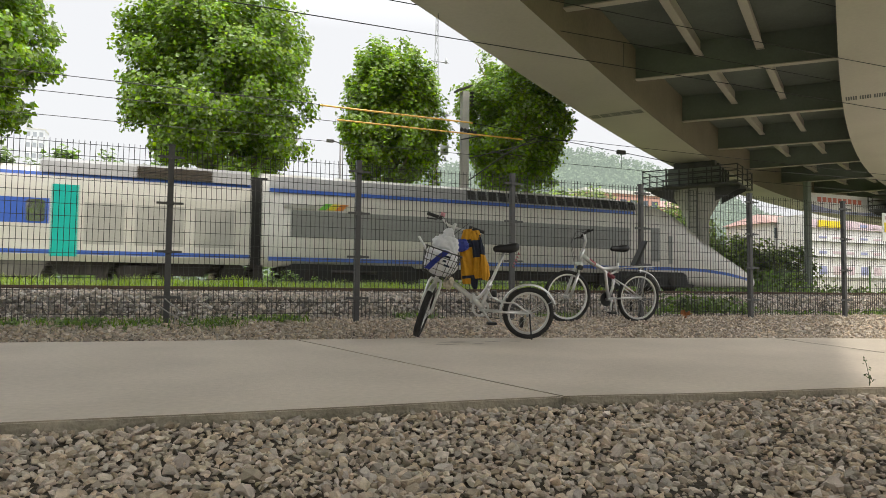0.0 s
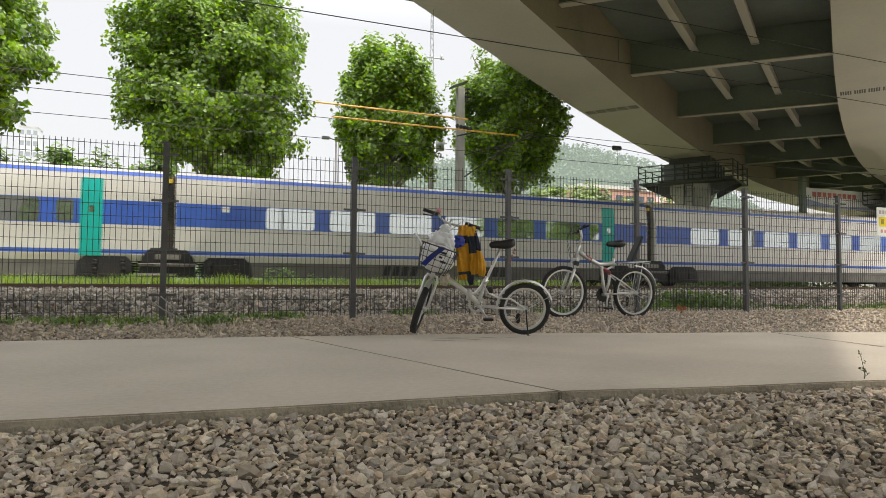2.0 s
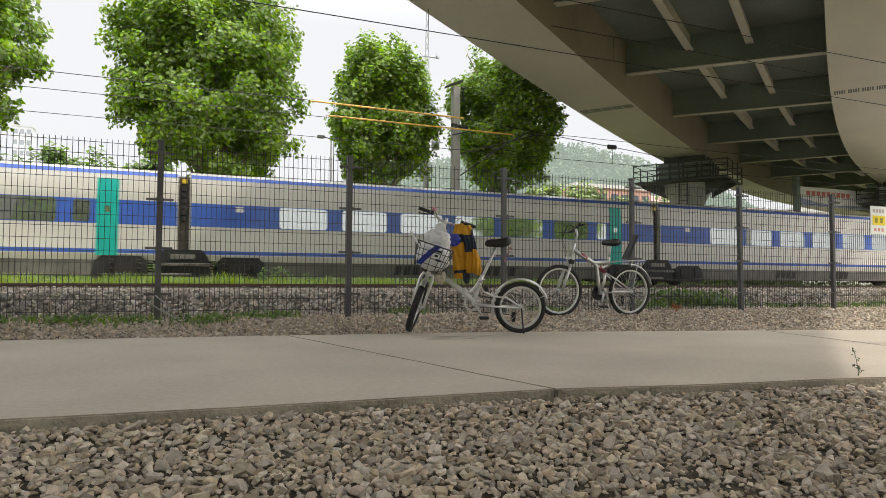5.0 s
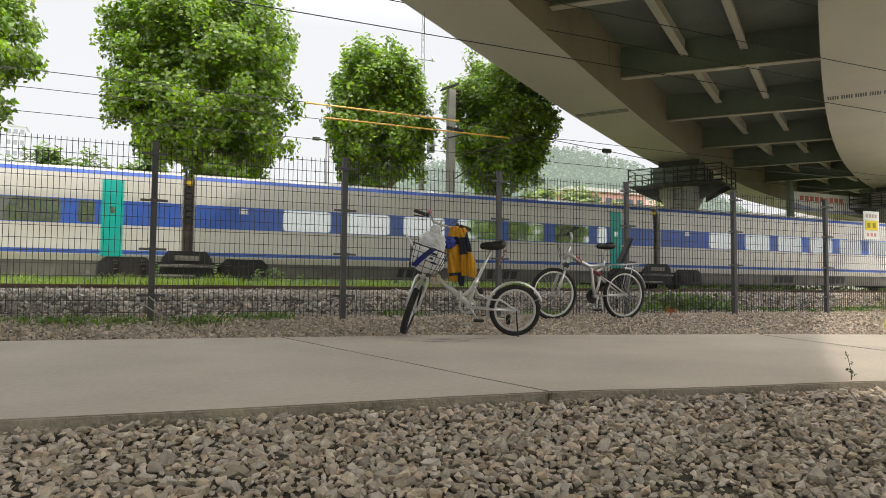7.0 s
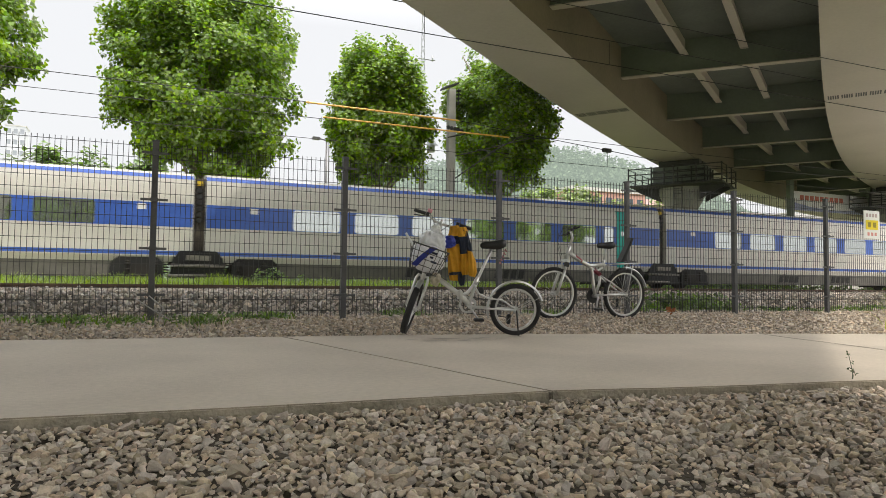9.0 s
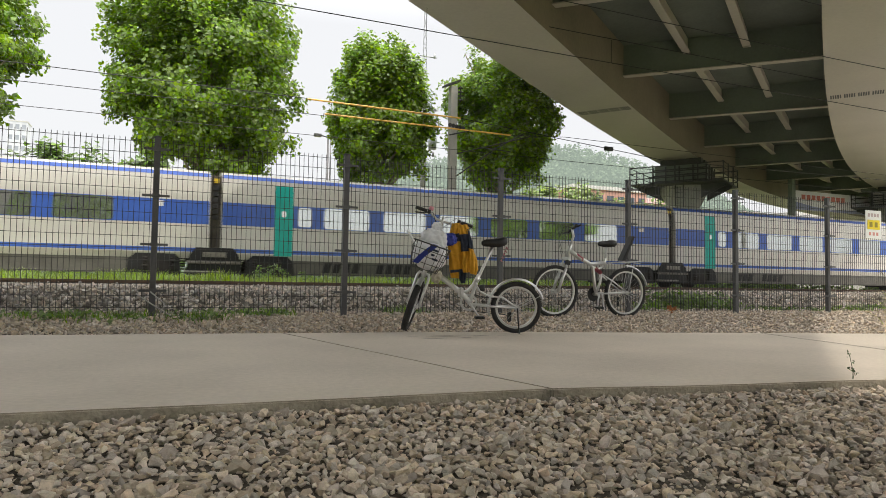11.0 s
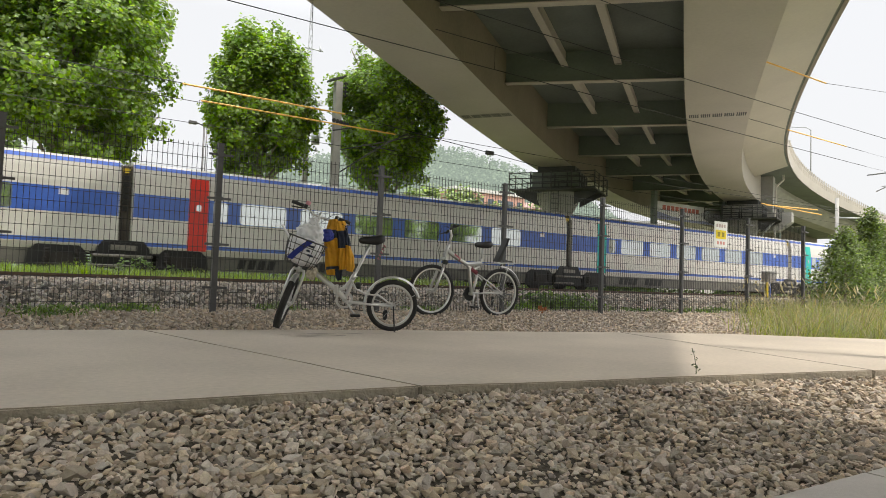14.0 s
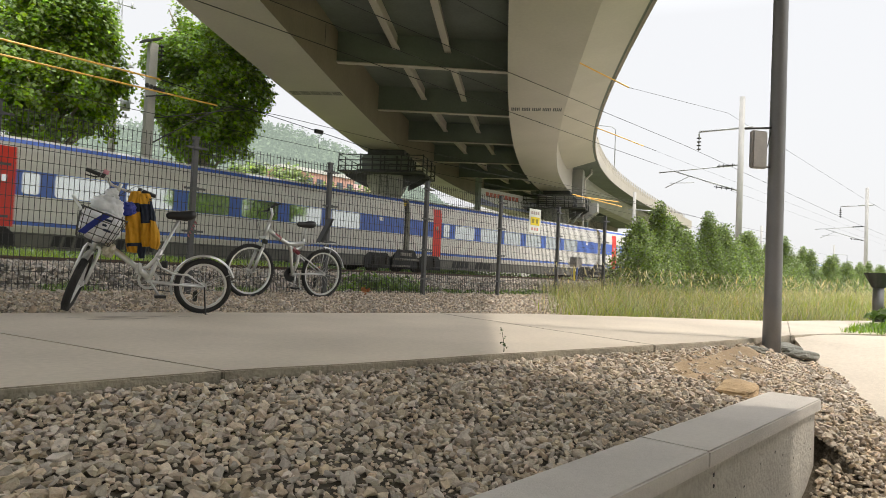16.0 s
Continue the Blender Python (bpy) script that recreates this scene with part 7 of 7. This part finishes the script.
    lobe("front_panel", middle, -0.215, -0.41, M_JYEL, 0.005, 0.046, 2.6)
    lobe("sleeve_band", sleeve, -0.02, -0.19, M_JNAVY, 0.0, 0.05, 4.4)
    lobe("sleeve", sleeve, -0.19, -0.425, M_JYEL, 0.0, 0.055, 4.4)


build_jacket()
lumpy("rag", AT_STEER @ pose(0.16, 0.13, 0.0), (0.05, 0.04, 0.055), 5.5, mat("beige_cloth", (0.50, 0.45, 0.35), 0.85, vary=0.2), None, "crumpled beige rag tied under the basket", 0.8, 0.45, 3.2, 0.2)["category"] = "rag"


def trail_bike():
    """A full-size white and silver folding bicycle leaning by the fence."""
    R = 0.33
    root = empty("bicycle", (0, 0, 0), "white and silver suspension bicycle parked against the fence", "bicycle")
    root.matrix_basis = pose(3.74, -0.25, -0.052, 0, 0, 180.0) @ pose(0, 0, 0, -3, 0, 0)

    def add(name, bm, m, text="", bevel=0.0):
        return part(name, bm, m, root, text, bevel)
    wheel("rear_wheel", root, pose(0, 0, R), R, 0.024, 28)
    bm = bmesh.new()
    tube(bm, [(0.895, 0, 0.86), (0.72, 0, 0.76), (0.575, 0, 0.695), (0.36, 0, 0.715)], 0.028, 10)
    tube(bm, [(0.60, 0, 0.70), (0.535, 0, 0.66), (0.50, 0, 0.45), (0.47, 0, 0.31)], 0.022, 10)
    tube(bm, [(0.55, 0, 0.66), (0.45, 0, 0.63), (0.35, 0, 0.68)], 0.016, 8)
    tube(bm, [(0.355, 0, 0.65), (0.345, 0, 0.78)], 0.021, 10)
    add("frame", bm, M_SILV, "white and silver folding frame")
    bm = bmesh.new()
    tube(bm, [(0.80, 0, 0.808), (0.70, 0, 0.751)], 0.0285, 10)
    add("decal", bm, M_REDP, "red decal on the main tube")
    bm = bmesh.new()
    tube(bm, [(0.47, 0, 0.31), (0.41, 0, 0.46), (0.40, 0, 0.58)], 0.018, 8)
    tube(bm, [(0.40, 0, 0.575), (0.42, 0, 0.50)], 0.015, 8)
    add("swing_arm", bm, M_SILV)
    bm = bmesh.new()
    for k in range(6):
        tube(bm, [(0.50 - 0.018 * k, 0, 0.640 - 0.010 * k), (0.492 - 0.018 * k, 0, 0.636 - 0.010 * k)], 0.028, 10)
    add("shock_spring", bm, M_REDP, "red shock absorber spring")
    for y in (-0.055, 0.055):
        bm = bmesh.new()
        tube(bm, [(0.45, y * 0.6, 0.315), (0.2, y, 0.325), (0, y * 1.1, R)], 0.011, 8)
        add("chain_stay", bm, M_SILV)
        bm = bmesh.new()
        tube(bm, [(0.405, y * 0.5, 0.57), (0.25, y, 0.48), (0, y * 1.1, R)], 0.010, 8)
        add("seat_stay", bm, M_SILV)
    bm = bmesh.new()
    tube(bm, [(0.345, 0, 0.76), (0.32, 0, 0.945)], 0.014, 10)
    add("seat_post", bm, M_ALU, "alloy seat post")
    s = add("saddle", saddle_mesh(0.27, 0.16), M_SADDLE, "slim black saddle")
    s.matrix_basis = pose(0.315, 0, 0.965, 0, 2, 0)
    bm = bmesh.new()
    tube(bm, [(0.47, -0.06, 0.305), (0.47, 0.06, 0.305)], 0.021, 10)
    add("bottom_bracket", bm, M_ALU)
    bm = bmesh.new()
    prism(bm, [(0.47 + 0.092 * math.cos(2 * math.pi * k / 28), 0.305 + 0.092 * math.sin(2 * math.pi * k / 28)) for k in range(28)], "y", -0.052, -0.046)
    add("chainring", bm, M_BLACKP)
    for y, a in ((0.07, 280), (-0.07, 100)):
        bm = bmesh.new()
        ex, ez = 0.47 + 0.165 * math.cos(radians(a)), 0.305 + 0.165 * math.sin(radians(a))
        tube(bm, [(0.47, y, 0.305), (ex, y * 1.1, ez)], 0.011, 8)
        add("crank", bm, M_ALU)
        bm = bmesh.new()
        box(bm, ex - 0.045, ex + 0.045, min(y * 1.1, y * 2.3), max(y * 1.1, y * 2.3), ez - 0.012, ez + 0.012)
        add("pedal", bm, M_BLACKP, bevel=0.004)
    bm = bmesh.new()
    tube(bm, [(0.47, -0.05, 0.395), (0.0, -0.05, R + 0.04)], 0.004, 5)
    tube(bm, [(0.47, -0.05, 0.215), (0.08, -0.05, 0.21), (0.0, -0.05, R - 0.04)], 0.004, 5)
    add("chain", bm, M_IRON)
    bm = bmesh.new()
    box(bm, 0.05, 0.09, -0.065, -0.04, 0.15, 0.27)
    add("derailleur", bm, M_BLACKP, bevel=0.008)
    bm = bmesh.new()
    tube(bm, [(0.415, 0.06, 0.31), (0.405, 0.09, 0.14), (0.40, 0.11, 0.13)], 0.010, 8)
    add("kickstand", bm, M_ALU)
    bm = bmesh.new()
    mudguard(bm, 0, R, R + 0.03, 0.028, 88, 165)
    add("mudguard", bm, M_ALU, "silver rear mudguard")
    bm = bmesh.new()
    for y in (-0.06, -0.02, 0.02, 0.06):
        tube(bm, [(0.26, y, 0.72), (-0.20, y, 0.745)], 0.006, 6)
    for x in (0.24, 0.05, -0.18):
        tube(bm, [(x, -0.06, 0.722), (x, 0.06, 0.722)], 0.006, 6)
    for y in (-0.06, 0.06):
        tube(bm, [(-0.08, y, 0.735), (0.0, y, R)], 0.005, 6)
        tube(bm, [(0.26, y, 0.72), (0.335, y * 0.3, 0.70)], 0.005, 6)
    add("rear_rack", bm, M_ALU, "thin wire rear rack")
    bm = bmesh.new()
    loft(bm, [[(x + 0.22 * t, y, z) for x, y, z in ((0.06 - 0.15 * t - 0.22 * t, -0.06, 0.75 + 0.33 * t), (0.06 - 0.15 * t - 0.22 * t, 0.06, 0.75 + 0.33 * t), (0.11 - 0.17 * t - 0.22 * t, 0.06, 0.75 + 0.33 * t), (0.11 - 0.17 * t - 0.22 * t, -0.06, 0.75 + 0.33 * t))] for t in (0.0, 0.3, 0.7, 0.95, 1.0)])
    add("back_pad", bm, M_BLACKP, "black upright pad on the rack", 0.01)
    bm = bmesh.new()
    tube(bm, [(0, 0, -0.03), (0, 0, 0.15)], 0.024, 10)
    for y in (-0.065, 0.065):
        tube(bm, [(0, y, -0.06), (0.0, y, -0.20)], 0.013, 8)
        tube(bm, [(0, y, -0.18), (0.012, y, -0.50)], 0.019, 8)
    box(bm, -0.02, 0.02, -0.08, 0.08, -0.07, -0.035)
    steer = part("fork", bm, M_ALU, root, "silver suspension fork")
    turned = pose(0.925, 0, 0.80, 0, -18, 0) @ pose(0, 0, 0, 0, 0, -3)
    steer.matrix_basis = turned
    w = wheel("front_wheel", root, pose(0, 0, 0), R, 0.024, 28)
    w.matrix_basis = turned @ pose(0.022, 0, -0.492)
    bm = bmesh.new()
    tube(bm, [(0, 0, 0.12), (0, 0, 0.26), (0.05, 0, 0.335)], 0.016, 10)
    part("stem", bm, M_ALU, steer)
    bm = bmesh.new()
    tube(bm, [(-0.05, -0.29, 0.02), (-0.02, -0.12, 0.015), (0, -0.04, 0), (0, 0.04, 0), (-0.02, 0.12, 0.015), (-0.05, 0.29, 0.02)], 0.0115, 10)
    bar = part("handlebar", bm, M_BLACKP, root, "dark handlebar with bar grips")
    bar.matrix_basis = turned @ pose(0.05, 0, 0.335, 0, 0, -22)
    grips(bar, 0.29)
    bm = bmesh.new()
    tube(bm, [(0.04, 0.2, 0.0), (0.12, 0.12, -0.03), (0.13, 0.04, -0.18), (0.02, 0.02, -0.34), (-0.02, 0.01, -0.30)], 0.003, 5)
    tube(bm, [(0.04, -0.2, 0.0), (0.13, -0.08, -0.06), (0.11, 0.0, -0.22), (0.0, 0.0, -0.42)], 0.003, 5)
    part("brake_cable", bm, M_CABLE, bar)
    bm = bmesh.new()
    box(bm, -0.03, 0.03, -0.03, 0.03, -0.03, 0.03)
    q = part("brake", bm, M_BLACKP, steer, bevel=0.01)
    q.location = (0.0, 0.06, -0.10)


trail_bike()

# dry leaves and a stem by the fence
bm = bmesh.new()
tube(bm, [(-2.15, -0.12, 0.22), (-1.98, -0.10, 0.10), (-1.75, -0.25, -0.04), (-1.25, -0.42, -0.05)], 0.008, 6)
tube(bm, [(-2.02, -0.08, 0.24), (-1.88, -0.12, 0.12), (-1.94, -0.1, -0.02)], 0.007, 6)
thing("dry_stem", bm, M_CONPOLE, "pale dry climbing stem at the foot of a fence post", "stem")
v, f = leaf_cloud(np.array([(4.72, -0.05, -0.02), (4.75, -0.12, 0.03), (4.7, -0.1, 0.06)]), 8, 0.035, 0.06, np.random.default_rng(3))
tagged(new("dry_leaves", fast_mesh("dry_leaves", v, f, mat("dry_leaf", (0.42, 0.17, 0.06), 0.8, vary=0.3))), "small heap of rust-brown dry leaves by the fence", "leaves", kind="stuff")

# damp marks on the footpath
bm = bmesh.new()
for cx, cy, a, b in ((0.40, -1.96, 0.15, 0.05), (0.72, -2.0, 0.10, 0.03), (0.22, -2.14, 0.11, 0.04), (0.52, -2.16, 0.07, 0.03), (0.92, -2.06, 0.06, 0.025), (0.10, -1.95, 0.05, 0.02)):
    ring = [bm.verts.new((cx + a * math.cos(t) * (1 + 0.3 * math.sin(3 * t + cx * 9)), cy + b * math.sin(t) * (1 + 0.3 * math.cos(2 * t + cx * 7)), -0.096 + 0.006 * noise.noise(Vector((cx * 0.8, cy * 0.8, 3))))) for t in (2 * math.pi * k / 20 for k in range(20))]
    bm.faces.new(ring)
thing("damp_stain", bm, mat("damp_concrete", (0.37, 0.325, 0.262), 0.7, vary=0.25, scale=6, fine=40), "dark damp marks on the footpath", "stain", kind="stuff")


def motions():
    drift = (0, 1.5, 2.5, 4, 6.5, 8.5, 12, 12.5, 13, 13.5, 14, 15, 16), (0.08, 0.20, 0.25, 0.22, 0.05, -0.10, -0.08, 0.0, 0.48, 0.62, 0.66, 0.70, 0.88)
    walk(train, [(k / 2, pose(SPEED * k / 2 + lerp(k / 2, *drift), 0, 0)) for k in range(33)])


motions()
